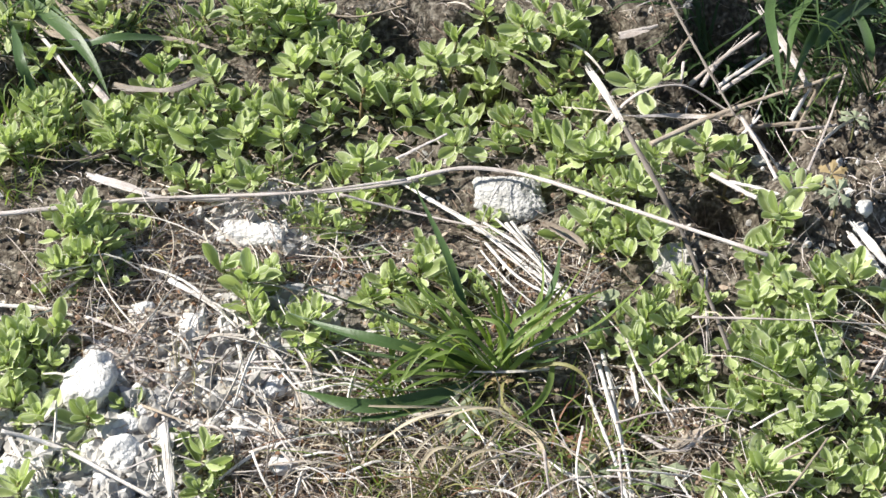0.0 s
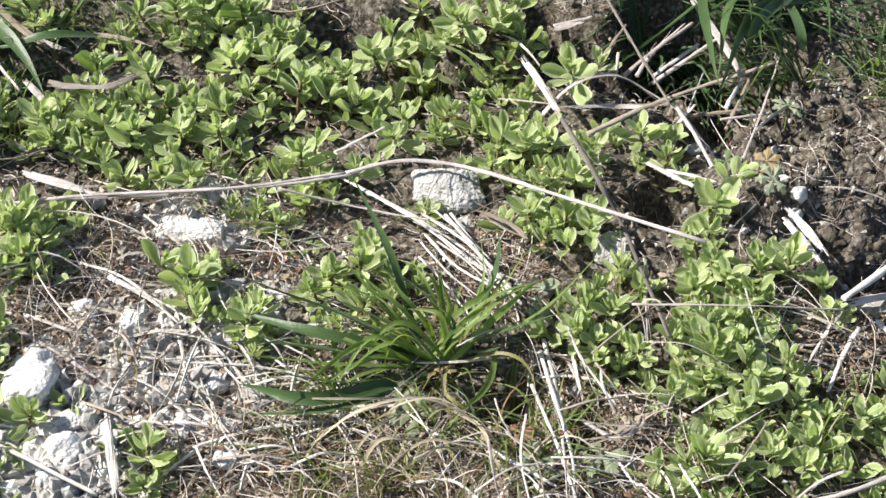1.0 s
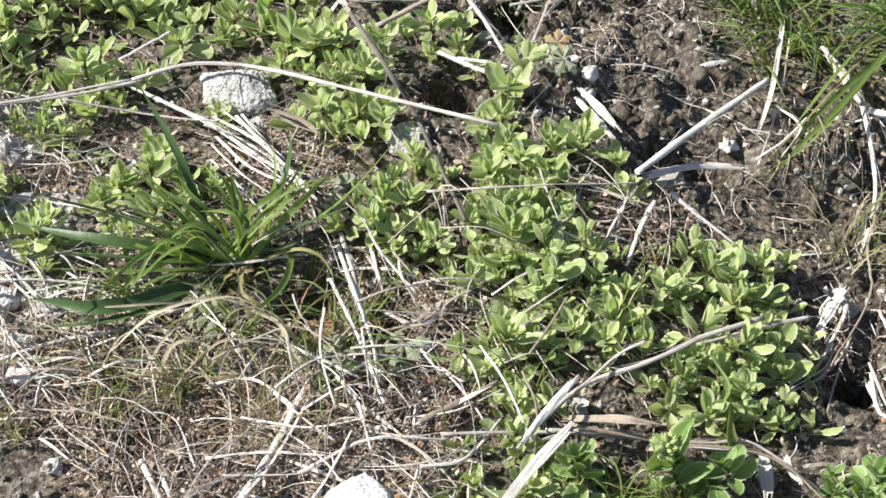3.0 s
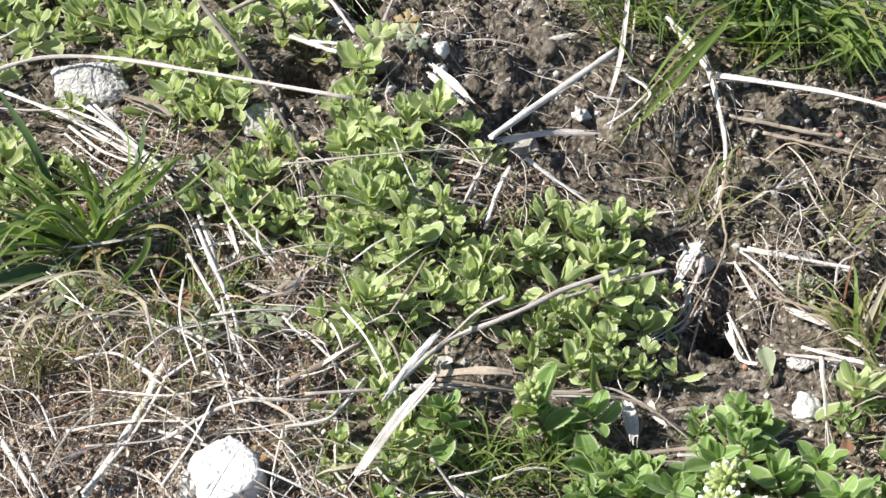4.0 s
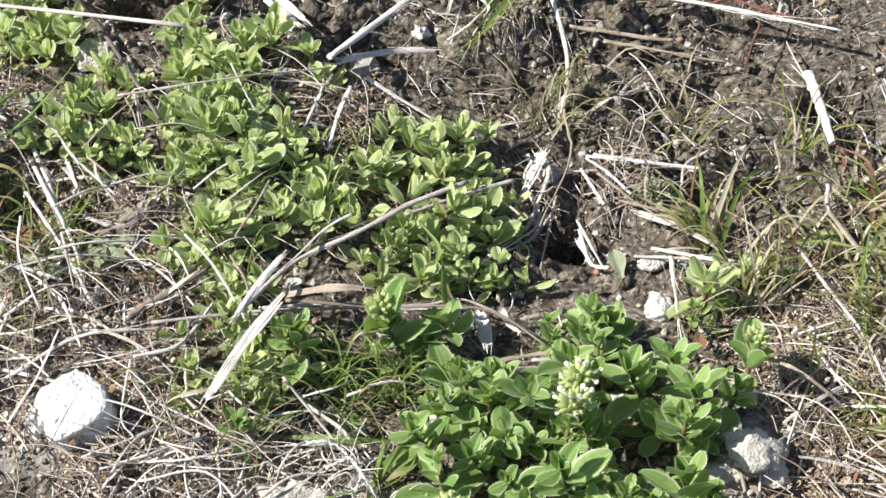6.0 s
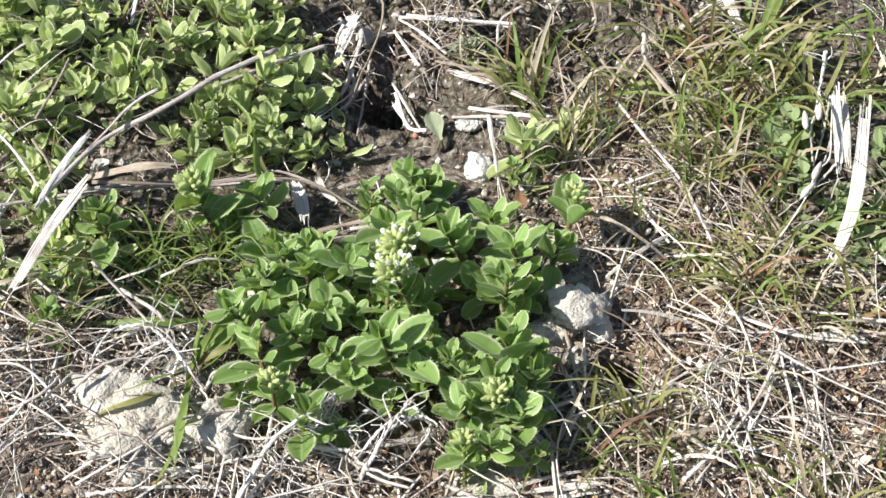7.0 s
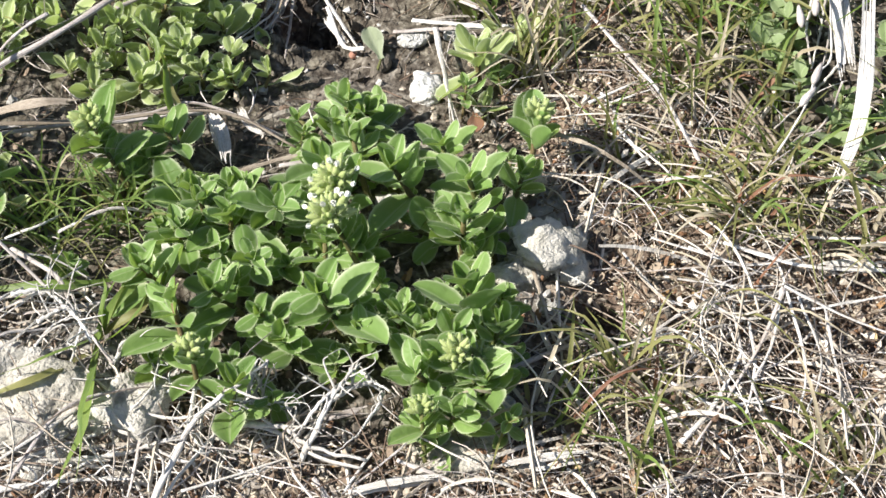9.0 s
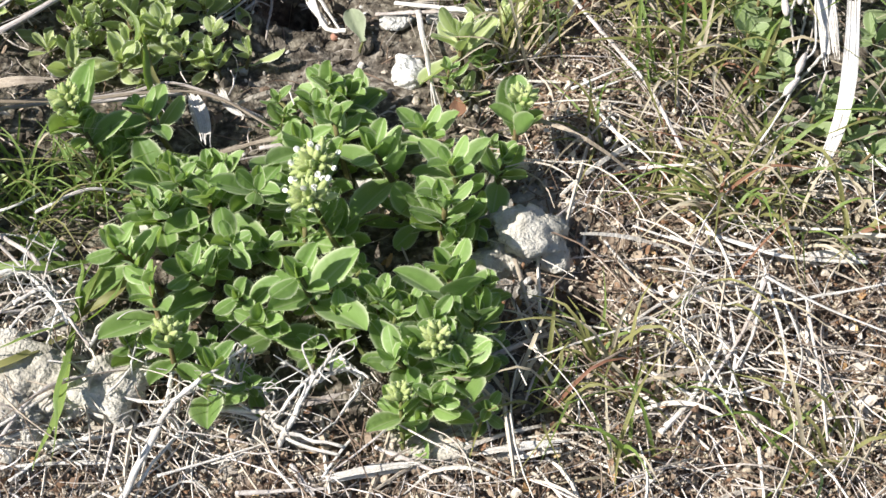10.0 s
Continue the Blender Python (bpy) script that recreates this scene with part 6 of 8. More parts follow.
ribbon([(0.2137, -0.2531, 0.0060), (0.2251, -0.2523, 0.0060), (0.2363, -0.2529, 0.0060)], 0.0019, 0.90)
straw([(0.1477, -0.2428, 0.0060), (0.1590, -0.2360, 0.0060), (0.1665, -0.2344, 0.0060)], 0.0008, 0.90)
straw([(0.1409, -0.2343, 0.0060), (0.1533, -0.2307, 0.0060), (0.1620, -0.2292, 0.0060)], 0.0008, 0.85)
straw([(0.1789, -0.2466, 0.0060), (0.1914, -0.2446, 0.0060), (0.2068, -0.2415, 0.0060)], 0.0008, 0.90)
straw([(0.2023, -0.2378, 0.0060), (0.2035, -0.2467, 0.0060), (0.2073, -0.2545, 0.0060)], 0.0007, 0.90)
straw([(0.2215, -0.2441, 0.0060), (0.2169, -0.2491, 0.0060), (0.2138, -0.2529, 0.0060)], 0.0007, 0.85)
ribbon([(0.2080, -0.2329, 0.0050), (0.2157, -0.2327, 0.0050), (0.2223, -0.2316, 0.0050)], 0.0018, 0.75)
ribbon([(0.1420, -0.2057, 0.0050), (0.1544, -0.2099, 0.0050), (0.1668, -0.2135, 0.0050)], 0.0018, 0.80)
straw([(0.1846, -0.2293, 0.0080), (0.1784, -0.2290, 0.0080), (0.1664, -0.2239, 0.0080)], 0.0008, 0.90)
twig([(0.3646, -0.1165, 0.0200), (0.3626, -0.1227, 0.0120), (0.3537, -0.1428, 0.0120)], 0.0014, 0.90)
twig([(0.3615, -0.1336, 0.0180), (0.3602, -0.1377, 0.0080), (0.3531, -0.1514, 0.0080)], 0.0010, 0.90)
twig([(0.3567, -0.1585, 0.0160), (0.3515, -0.1584, 0.0060), (0.3381, -0.1680, 0.0060)], 0.0010, 0.90)
straw([(0.3232, -0.1213, 0.0090), (0.3408, -0.1169, 0.0090)], 0.0018, 0.55)
straw([(0.3233, -0.1081, 0.0140), (0.3407, -0.0999, 0.0140), (0.3608, -0.0937, 0.0140)], 0.0015, 0.50)
ribbon([(0.2508, -0.0894, 0.0060), (0.2654, -0.1001, 0.0060), (0.2783, -0.1135, 0.0060)], 0.0025, 0.55)
straw([(0.2498, -0.1086, 0.0050), (0.2668, -0.1137, 0.0050), (0.2854, -0.1189, 0.0050)], 0.0012, 0.75)
twig([(0.2213, -0.0860, 0.0100), (0.2171, -0.0905, 0.0050), (0.2035, -0.1080, 0.0050)], 0.0011, 0.80)
twig([(0.2236, -0.0890, 0.0080), (0.2197, -0.0921, 0.0040), (0.2077, -0.1041, 0.0040)], 0.0009, 0.75)
twig([(0.2272, -0.0818, 0.0080), (0.2230, -0.0947, 0.0040), (0.2200, -0.1084, 0.0040)], 0.0011, 0.70)
straw([(0.2342, -0.0915, 0.0060), (0.2363, -0.1056, 0.0060), (0.2413, -0.1119, 0.0060)], 0.0014, 0.90)
ribbon([(0.2254, -0.0657, 0.0090), (0.2202, -0.0740, 0.0090), (0.2174, -0.0800, 0.0090)], 0.0029, 0.95)
ribbon([(0.1977, -0.1358, 0.0070), (0.1997, -0.1447, 0.0070), (0.1995, -0.1557, 0.0070)], 0.0036, 0.95)
ribbon([(0.2049, -0.1342, 0.0070), (0.2067, -0.1416, 0.0070), (0.2103, -0.1467, 0.0070)], 0.0023, 0.90)
straw([(0.2374, -0.0658, 0.0060), (0.2448, -0.0728, 0.0060), (0.2517, -0.0829, 0.0060)], 0.0011, 0.90)
straw([(0.2938, -0.1502, 0.0060), (0.3133, -0.1438, 0.0060)], 0.0010, 0.90)
straw([(0.2981, -0.1578, 0.0060), (0.3037, -0.1742, 0.0060)], 0.0010, 0.90)
straw([(0.3272, -0.0872, 0.0070), (0.3396, -0.0784, 0.0070), (0.3482, -0.0741, 0.0070)], 0.0017, 0.85)
straw([(0.3150, -0.0878, 0.0070), (0.3132, -0.1004, 0.0070), (0.3181, -0.1152, 0.0070)], 0.0016, 0.95)
straw([(0.2914, -0.2381, 0.0060), (0.3003, -0.2463, 0.0060), (0.3097, -0.2456, 0.0060)], 0.0009, 0.95)
straw([(0.2893, -0.2537, 0.0060), (0.2988, -0.2461, 0.0060), (0.3098, -0.2329, 0.0060)], 0.0014, 0.90)
straw([(0.3120, -0.2181, 0.0060), (0.3098, -0.2329, 0.0060), (0.3096, -0.2492, 0.0060)], 0.0009, 0.85)
straw([(0.2975, -0.1974, 0.0070), (0.3130, -0.2073, 0.0070), (0.3241, -0.2145, 0.0070)], 0.0008, 0.85)
straw([(0.3046, -0.2083, 0.0070), (0.3179, -0.2195, 0.0070), (0.3267, -0.2225, 0.0070)], 0.0008, 0.90)
straw([(0.2914, -0.2240, 0.0070), (0.3019, -0.2196, 0.0070), (0.3202, -0.2169, 0.0070)], 0.0008, 0.90)
straw([(0.3293, -0.2247, 0.0070), (0.3423, -0.2243, 0.0070), (0.3535, -0.2237, 0.0070)], 0.0008, 0.80)
straw([(0.3272, -0.2206, 0.0070), (0.3268, -0.2393, 0.0070), (0.3185, -0.2527, 0.0070)], 0.0008, 0.85)
straw([(0.3324, -0.2251, 0.0070), (0.3299, -0.2397, 0.0070), (0.3279, -0.2573, 0.0070)], 0.0008, 0.85)
ribbon([(0.2476, -0.2522, 0.0060), (0.2581, -0.2521, 0.0060), (0.2692, -0.2527, 0.0060)], 0.0022, 0.95)
straw([(0.0738, 0.0724, 0.0090), (0.0887, 0.0954, 0.0090)], 0.0018, 0.80)
straw([(0.0674, 0.0714, 0.0090), (0.0720, 0.0879, 0.0090), (0.0846, 0.1086, 0.0090)], 0.0018, 0.60)
straw([(0.1036, 0.0551, 0.0090), (0.1080, 0.0755, 0.0090)], 0.0020, 0.80)
straw([(0.0893, 0.0494, 0.0080), (0.0926, 0.0783, 0.0080)], 0.0008, 0.85)
straw([(0.0847, 0.0380, 0.0080), (0.0919, 0.0571, 0.0080)], 0.0017, 0.80)
ribbon([(0.0435, 0.0387, 0.0180), (0.0611, 0.0557, 0.0060), (0.0805, 0.0556, 0.0060)], 0.0026, 0.55)
straw([(0.1135, 0.0198, 0.0120), (0.1177, 0.0619, 0.0080), (0.1207, 0.0982, 0.0080)], 0.0011, 0.60)
straw([(0.0330, 0.0427, 0.0070), (0.0368, 0.0544, 0.0070)], 0.0013, 0.80)
straw([(0.0579, 0.0862, 0.0080), (0.0592, 0.0722, 0.0080)], 0.0013, 0.70)
ribbon([(0.0291, 0.0943, 0.0100), (0.0435, 0.1027, 0.0100)], 0.0032, 0.75)
ribbon([(0.0237, -0.0204, 0.0180), (0.0373, -0.0265, 0.0180), (0.0450, -0.0344, 0.0180)], 0.0024, 0.50)
straw([(0.0847, 0.0547, 0.0090), (0.0946, 0.0360, 0.0090), (0.1032, 0.0167, 0.0090)], 0.0019, 0.70)
straw([(0.1023, 0.0501, 0.0070), (0.1203, 0.0574, 0.0070)], 0.0013, 0.70)
straw([(0.0820, 0.0174, 0.0070), (0.0947, 0.0143, 0.0070), (0.1052, 0.0105, 0.0070)], 0.0014, 0.90)
straw([(0.2009, 0.0071, 0.0090), (0.2098, -0.0016, 0.0090), (0.2032, -0.0170, 0.0090)], 0.0012, 0.80)
straw([(0.1895, -0.0054, 0.0070), (0.2017, -0.0048, 0.0070), (0.2099, -0.0037, 0.0070)], 0.0012, 0.75)
straw([(0.1943, -0.0193, 0.0080), (0.2035, -0.0090, 0.0080), (0.2121, 0.0045, 0.0080)], 0.0010, 0.80)
ribbon([(0.1733, 0.0202, 0.0090), (0.1837, 0.0263, 0.0090)], 0.0023, 0.80)
straw([(0.2618, -0.0348, 0.0070), (0.2663, -0.0489, 0.0070), (0.2757, -0.0667, 0.0070)], 0.0010, 0.60)
straw([(0.2397, -0.0474, 0.0060), (0.2538, -0.0392, 0.0060), (0.2639, -0.0337, 0.0060)], 0.0010, 0.55)
straw([(0.2085, -0.0542, 0.0060), (0.2221, -0.0507, 0.0060)], 0.0014, 0.90)
straw([(0.2362, -0.0718, 0.0070), (0.2426, -0.0862, 0.0070)], 0.0013, 0.80)
straw([(0.2552, -0.1075, 0.0060), (0.2719, -0.1153, 0.0060), (0.2799, -0.1179, 0.0060)], 0.0016, 0.85)
straw([(0.2418, -0.0730, 0.0060), (0.2568, -0.0914, 0.0060), (0.2761, -0.1105, 0.0060)], 0.0015, 0.50)
straw([(0.2483, -0.0852, 0.0060), (0.2622, -0.0922, 0.0060), (0.2711, -0.0930, 0.0060)], 0.0011, 0.40)
ribbon([(0.2331, -0.0934, 0.0050), (0.2375, -0.1068, 0.0050)], 0.0020, 0.90)
blade(fan_tuft, [(0.0195, -0.0796, 0.0040), (-0.0109, -0.0818, 0.0220), (-0.0548, -0.0721, 0.0180)], 0.0062, 0.29)
blade(fan_tuft, [(0.0186, -0.0798, 0.0040), (-0.0137, -0.0865, 0.0180), (-0.0489, -0.0778, 0.0160)], 0.0045, 0.29)
blade(fan_tuft, [(0.0183, -0.0824, 0.0040), (-0.0115, -0.0944, 0.0160), (-0.0497, -0.0947, 0.0120)], 0.0057, 0.29)
blade(fan_tuft, [(0.0180, -0.0850, 0.0040), (-0.0049, -0.1038, 0.0140), (-0.0459, -0.1005, 0.0100)], 0.0027, 0.29)
blade(fan_tuft, [(0.0214, -0.0869, 0.0040), (-0.0098, -0.1131, 0.0150), (-0.0423, -0.1110, 0.0100)], 0.0049, 0.29)
blade(fan_tuft, [(0.0199, -0.0889, 0.0030), (-0.0057, -0.1144, 0.0120), (-0.0374, -0.1144, 0.0080)], 0.0030, 0.29)
blade(fan_tuft, [(0.0208, -0.0767, 0.0040), (-0.0048, -0.0760, 0.0200), (-0.0312, -0.0689, 0.0180)], 0.0027, 0.29)
blade(fan_tuft, [(0.0132, -0.0703, 0.0040), (-0.0007, -0.0538, 0.0260), (-0.0214, -0.0200, 0.0300)], 0.0030, 0.29)
blade(fan_tuft, [(0.0208, -0.0767, 0.0040), (0.0057, -0.0704, 0.0220), (-0.0113, -0.0595, 0.0240)], 0.0023, 0.43)
blade(fan_tuft, [(0.0211, -0.0741, 0.0040), (0.0108, -0.0675, 0.0200), (-0.0015, -0.0590, 0.0200)], 0.0023, 0.48)
blade(fan_tuft, [(0.0221, -0.0739, 0.0040), (0.0252, -0.0700, 0.0200), (0.0161, -0.0494, 0.0220)], 0.0025, 0.48)
blade(fan_tuft, [(0.0236, -0.0762, 0.0040), (0.0271, -0.0775, 0.0200), (0.0169, -0.0682, 0.0220)], 0.0027, 0.29)
blade(fan_tuft, [(0.0303, -0.0671, 0.0040), (0.0379, -0.0574, 0.0200), (0.0365, -0.0338, 0.0220)], 0.0035, 0.29)
blade(fan_tuft, [(0.0233, -0.0788, 0.0040), (0.0457, -0.0749, 0.0180), (0.0771, -0.0604, 0.0160)], 0.0028, 0.29)
blade(fan_tuft, [(0.0361, -0.0661, 0.0040), (0.0551, -0.0646, 0.0140), (0.0713, -0.0328, 0.0120)], 0.0024, 0.43)
blade(fan_tuft, [(0.0265, -0.0757, 0.0040), (0.0394, -0.0806, 0.0120), (0.0464, -0.0732, 0.0080)], 0.0031, 0.29)
blade(fan_tuft, [(0.0419, -0.0747, 0.0060), (0.0427, -0.0952, 0.0120), (0.0349, -0.1061, 0.0100)], 0.0024, 0.48)
blade(fan_tuft, [(0.0267, -0.0808, 0.0040), (0.0312, -0.1023, 0.0120), (0.0449, -0.1045, 0.0060)], 0.0013, 0.65)
blade(fan_tuft, [(0.0202, -0.0820, 0.0040), (0.0091, -0.0846, 0.0100), (-0.0086, -0.0786, 0.0080)], 0.0014, 0.75)
blade(fan_tuft, [(0.0176, -0.0799, 0.0040), (0.0039, -0.0725, 0.0100), (-0.0161, -0.0667, 0.0080)], 0.0012, 0.70)
blade(fan_tuft, [(0.0208, -0.0806, 0.0040), (-0.0014, -0.0884, 0.0160), (-0.0308, -0.0839, 0.0140)], 0.0015, 0.38)
blade(fan_tuft, [(0.0205, -0.0833, 0.0040), (-0.0027, -0.0976, 0.0160), (-0.0325, -0.0973, 0.0140)], 0.0023, 0.33)
blade(fan_tuft, [(-0.0079, -0.0955, 0.0040), (-0.0125, -0.0843, 0.0160), (-0.0258, -0.0732, 0.0180)], 0.0014, 0.38)
blade(fan_tuft, [(-0.0021, -0.1018, 0.0040), (-0.0084, -0.0919, 0.0140), (-0.0066, -0.0705, 0.0140)], 0.0014, 0.38)
blade(arch_tuft, [(0.0105, -0.1188, 0.0040), (0.0188, -0.1188, 0.0240), (0.0362, -0.1146, 0.0240), (0.0575, -0.1274, 0.0100)], 0.0014, 0.90)
blade(arch_tuft, [(-0.0095, -0.1229, 0.0040), (0.0079, -0.1203, 0.0220), (0.0284, -0.1130, 0.0220), (0.0478, -0.1172, 0.0100)], 0.0013, 0.90)
blade(arch_tuft, [(0.0077, -0.1357, 0.0040), (0.0176, -0.1285, 0.0200), (0.0343, -0.1223, 0.0160)], 0.0013, 0.85)
blade(arch_tuft, [(0.0327, -0.1012, 0.0040), (0.0484, -0.1199, 0.0160), (0.0604, -0.1326, 0.0080)], 0.0016, 0.90)
blade(arch_tuft, [(0.0143, -0.1322, 0.0040), (0.0318, -0.1268, 0.0180), (0.0495, -0.1245, 0.0160)], 0.0011, 0.85)
blade(arch_tuft, [(0.0029, -0.1320, 0.0040), (0.0141, -0.1228, 0.0180), (0.0289, -0.1154, 0.0180)], 0.0011, 0.80)
blade(arch_tuft, [(0.0280, -0.1344, 0.0040), (0.0325, -0.1296, 0.0160), (0.0429, -0.1198, 0.0120)], 0.0011, 0.85)
blade(sedge_tuft, [(0.1868, -0.1066, 0.0040), (0.1886, -0.1312, 0.0100), (0.1910, -0.1458, 0.0040)], 0.0028, 0.65)
# low tones here paint the far corner's shade into the blades
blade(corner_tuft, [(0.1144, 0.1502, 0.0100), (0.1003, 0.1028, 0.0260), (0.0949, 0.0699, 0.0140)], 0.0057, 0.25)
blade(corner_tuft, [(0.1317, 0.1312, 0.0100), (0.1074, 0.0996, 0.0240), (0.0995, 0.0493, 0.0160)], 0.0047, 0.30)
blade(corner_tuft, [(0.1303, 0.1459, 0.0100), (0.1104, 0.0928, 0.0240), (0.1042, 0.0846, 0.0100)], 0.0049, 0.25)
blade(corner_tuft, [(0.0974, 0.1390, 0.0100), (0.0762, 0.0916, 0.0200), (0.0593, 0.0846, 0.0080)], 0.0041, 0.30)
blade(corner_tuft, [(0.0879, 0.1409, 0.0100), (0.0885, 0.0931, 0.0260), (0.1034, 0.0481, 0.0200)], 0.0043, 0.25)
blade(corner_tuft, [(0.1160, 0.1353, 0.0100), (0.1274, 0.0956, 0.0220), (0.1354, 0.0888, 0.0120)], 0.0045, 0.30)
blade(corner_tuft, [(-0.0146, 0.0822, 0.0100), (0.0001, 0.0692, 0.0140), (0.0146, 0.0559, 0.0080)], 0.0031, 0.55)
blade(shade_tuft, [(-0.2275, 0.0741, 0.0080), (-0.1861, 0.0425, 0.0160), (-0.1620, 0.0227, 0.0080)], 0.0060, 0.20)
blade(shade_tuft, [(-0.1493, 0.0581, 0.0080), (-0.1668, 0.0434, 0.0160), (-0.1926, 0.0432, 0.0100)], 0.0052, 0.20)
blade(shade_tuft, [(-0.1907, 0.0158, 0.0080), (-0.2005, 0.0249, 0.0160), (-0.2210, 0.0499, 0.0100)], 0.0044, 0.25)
blade(drape_tuft, [(0.2414, 0.0347, 0.0200), (0.2190, -0.0030, 0.0180), (0.1951, -0.0271, 0.0080)], 0.0021, 0.55)
blade(drape_tuft, [(0.2388, 0.0279, 0.0200), (0.2147, -0.0128, 0.0160), (0.1933, -0.0306, 0.0060)], 0.0018, 0.60)
blade(drape_tuft, [(0.2309, 0.0336, 0.0200), (0.2156, 0.0076, 0.0160), (0.2039, -0.0038, 0.0060)], 0.0016, 0.60)
blade(drape_tuft, [(0.2440, 0.0416, 0.0200), (0.2313, 0.0363, 0.0180), (0.2207, 0.0252, 0.0140)], 0.0019, 0.65)
blade(drape_tuft, [(0.2893, 0.0293, 0.0140), (0.2507, 0.0188, 0.0180), (0.2131, 0.0309, 0.0100)], 0.0018, 0.40)
blade(drape_tuft, [(0.2959, 0.0329, 0.0140), (0.2639, 0.0075, 0.0180), (0.2354, 0.0209, 0.0100)], 0.0016, 0.45)
blade(drape_tuft, [(0.2850, 0.0456, 0.0140), (0.2577, 0.0288, 0.0180), (0.2300, 0.0349, 0.0100)], 0.0017, 0.40)
blade(drape_tuft, [(0.2898, 0.0166, 0.0140), (0.2725, 0.0291, 0.0160), (0.2620, 0.0346, 0.0060)], 0.0017, 0.50)
blade(drape_tuft, [(0.2935, 0.0137, 0.0140), (0.2776, 0.0198, 0.0160), (0.2686, 0.0160, 0.0060)], 0.0014, 0.50)
blade(drape_tuft, [(0.2763, 0.0572, 0.0100), (0.2819, 0.0277, 0.0200), (0.2885, 0.0229, 0.0140)], 0.0019, 0.40)
blade(low_tuft, [(0.1633, -0.2022, 0.0030), (0.1713, -0.1973, 0.0140), (0.1814, -0.1890, 0.0180)], 0.0025, 0.60)
blade(low_tuft, [(0.1617, -0.2053, 0.0030), (0.1493, -0.2156, 0.0100), (0.1351, -0.2139, 0.0040)], 0.0022, 0.65)
blade(low_tuft, [(0.1639, -0.2031, 0.0030), (0.1606, -0.2268, 0.0120), (0.1549, -0.2381, 0.0050)], 0.0023, 0.60)
blade(low_tuft, [(0.1647, -0.2016, 0.0030), (0.1675, -0.1986, 0.0120), (0.1745, -0.1893, 0.0120)], 0.0017, 0.60)
blade(low_tuft, [(0.1377, -0.1840, 0.0030), (0.1576, -0.1907, 0.0100), (0.1738, -0.1909, 0.0080)], 0.0018, 0.50)
blade(low_tuft, [(0.1640, -0.2015, 0.0030), (0.1734, -0.2013, 0.0120), (0.1840, -0.1892, 0.0100)], 0.0023, 0.65)
blade(low_tuft, [(0.1039, -0.1711, 0.0030), (0.1275, -0.1742, 0.0200), (0.1461, -0.1827, 0.0220), (0.1620, -0.2004, 0.0100)], 0.0019, 0.70)
blade(low_tuft, [(0.1336, -0.1624, 0.0030), (0.1196, -0.1797, 0.0160), (0.1067, -0.1845, 0.0080)], 0.0014, 0.80)
blade(low_tuft, [(0.1336, -0.1644, 0.0030), (0.1284, -0.1821, 0.0120), (0.1159, -0.1883, 0.0080)], 0.0013, 0.80)
blade(low_tuft, [(0.1809, -0.1204, 0.0030), (0.1867, -0.1231, 0.0160), (0.1847, -0.1141, 0.0180)], 0.0014, 0.55)
blade(low_tuft, [(0.1895, -0.1416, 0.0030), (0.1874, -0.1342, 0.0120), (0.1855, -0.1105, 0.0080)], 0.0027, 0.60)
blade(fan_tuft, [(0.0260, -0.0973, 0.0030), (0.0474, -0.1153, 0.0160), (0.0650, -0.1334, 0.0100)], 0.0010, 0.90)
blade(fan_tuft, [(0.0279, -0.0974, 0.0030), (0.0096, -0.1139, 0.0150), (-0.0144, -0.1245, 0.0090)], 0.0009, 0.88)
blade(fan_tuft, [(0.0299, -0.0976, 0.0030), (0.0181, -0.1171, 0.0150), (0.0107, -0.1322, 0.0090)], 0.0008, 0.90)
blade(fan_tuft, [(0.0322, -0.0991, 0.0030), (0.0309, -0.1235, 0.0140), (0.0272, -0.1381, 0.0080)], 0.0008, 0.85)
blade(fan_tuft, [(0.0239, -0.0969, 0.0030), (0.0013, -0.1116, 0.0160), (-0.0296, -0.1129, 0.0120)], 0.0010, 0.80)
blade(fan_tuft, [(0.0218, -0.0885, 0.0030), (0.0101, -0.1160, 0.0120), (-0.0122, -0.1196, 0.0080)], 0.0013, 0.66)
blade(fan_tuft, [(0.0284, -0.0796, 0.0030), (0.0477, -0.0836, 0.0140), (0.0609, -0.0876, 0.0100)], 0.0013, 0.70)
blade(fan_tuft, [(0.0268, -0.0773, 0.0030), (0.0364, -0.0681, 0.0200), (0.0444, -0.0419, 0.0160)], 0.0016, 0.62)
blade(fan_tuft, [(0.0180, -0.0815, 0.0030), (0.0040, -0.0937, 0.0160), (-0.0166, -0.1038, 0.0140)], 0.0021, 0.38)
blade(fan_tuft, [(0.0183, -0.0828, 0.0030), (0.0054, -0.0991, 0.0140), (-0.0107, -0.1113, 0.0100)], 0.0015, 0.33)
blade(fan_tuft, [(0.0168, -0.0766, 0.0030), (-0.0025, -0.0694, 0.0220), (-0.0180, -0.0644, 0.0220)], 0.0023, 0.33)
blade(drape_tuft, [(0.2535, 0.0594, 0.0060), (0.2269, 0.0131, 0.0180), (0.2029, -0.0179, 0.0080)], 0.0024, 0.60)
blade(drape_tuft, [(0.2473, 0.0624, 0.0060), (0.2198, 0.0114, 0.0160), (0.1991, -0.0275, 0.0080)], 0.0020, 0.62)
blade(drape_tuft, [(0.2322, 0.0630, 0.0060), (0.2238, 0.0320, 0.0180), (0.2206, 0.0236, 0.0140)], 0.0025, 0.55)
blade(drape_tuft, [(0.2707, 0.0587, 0.0060), (0.2829, 0.0336, 0.0180), (0.2955, 0.0169, 0.0140)], 0.0025, 0.50)
blade(drape_tuft, [(0.2660, 0.0550, 0.0060), (0.2800, 0.0231, 0.0160), (0.2872, 0.0060, 0.0100)], 0.0021, 0.50)
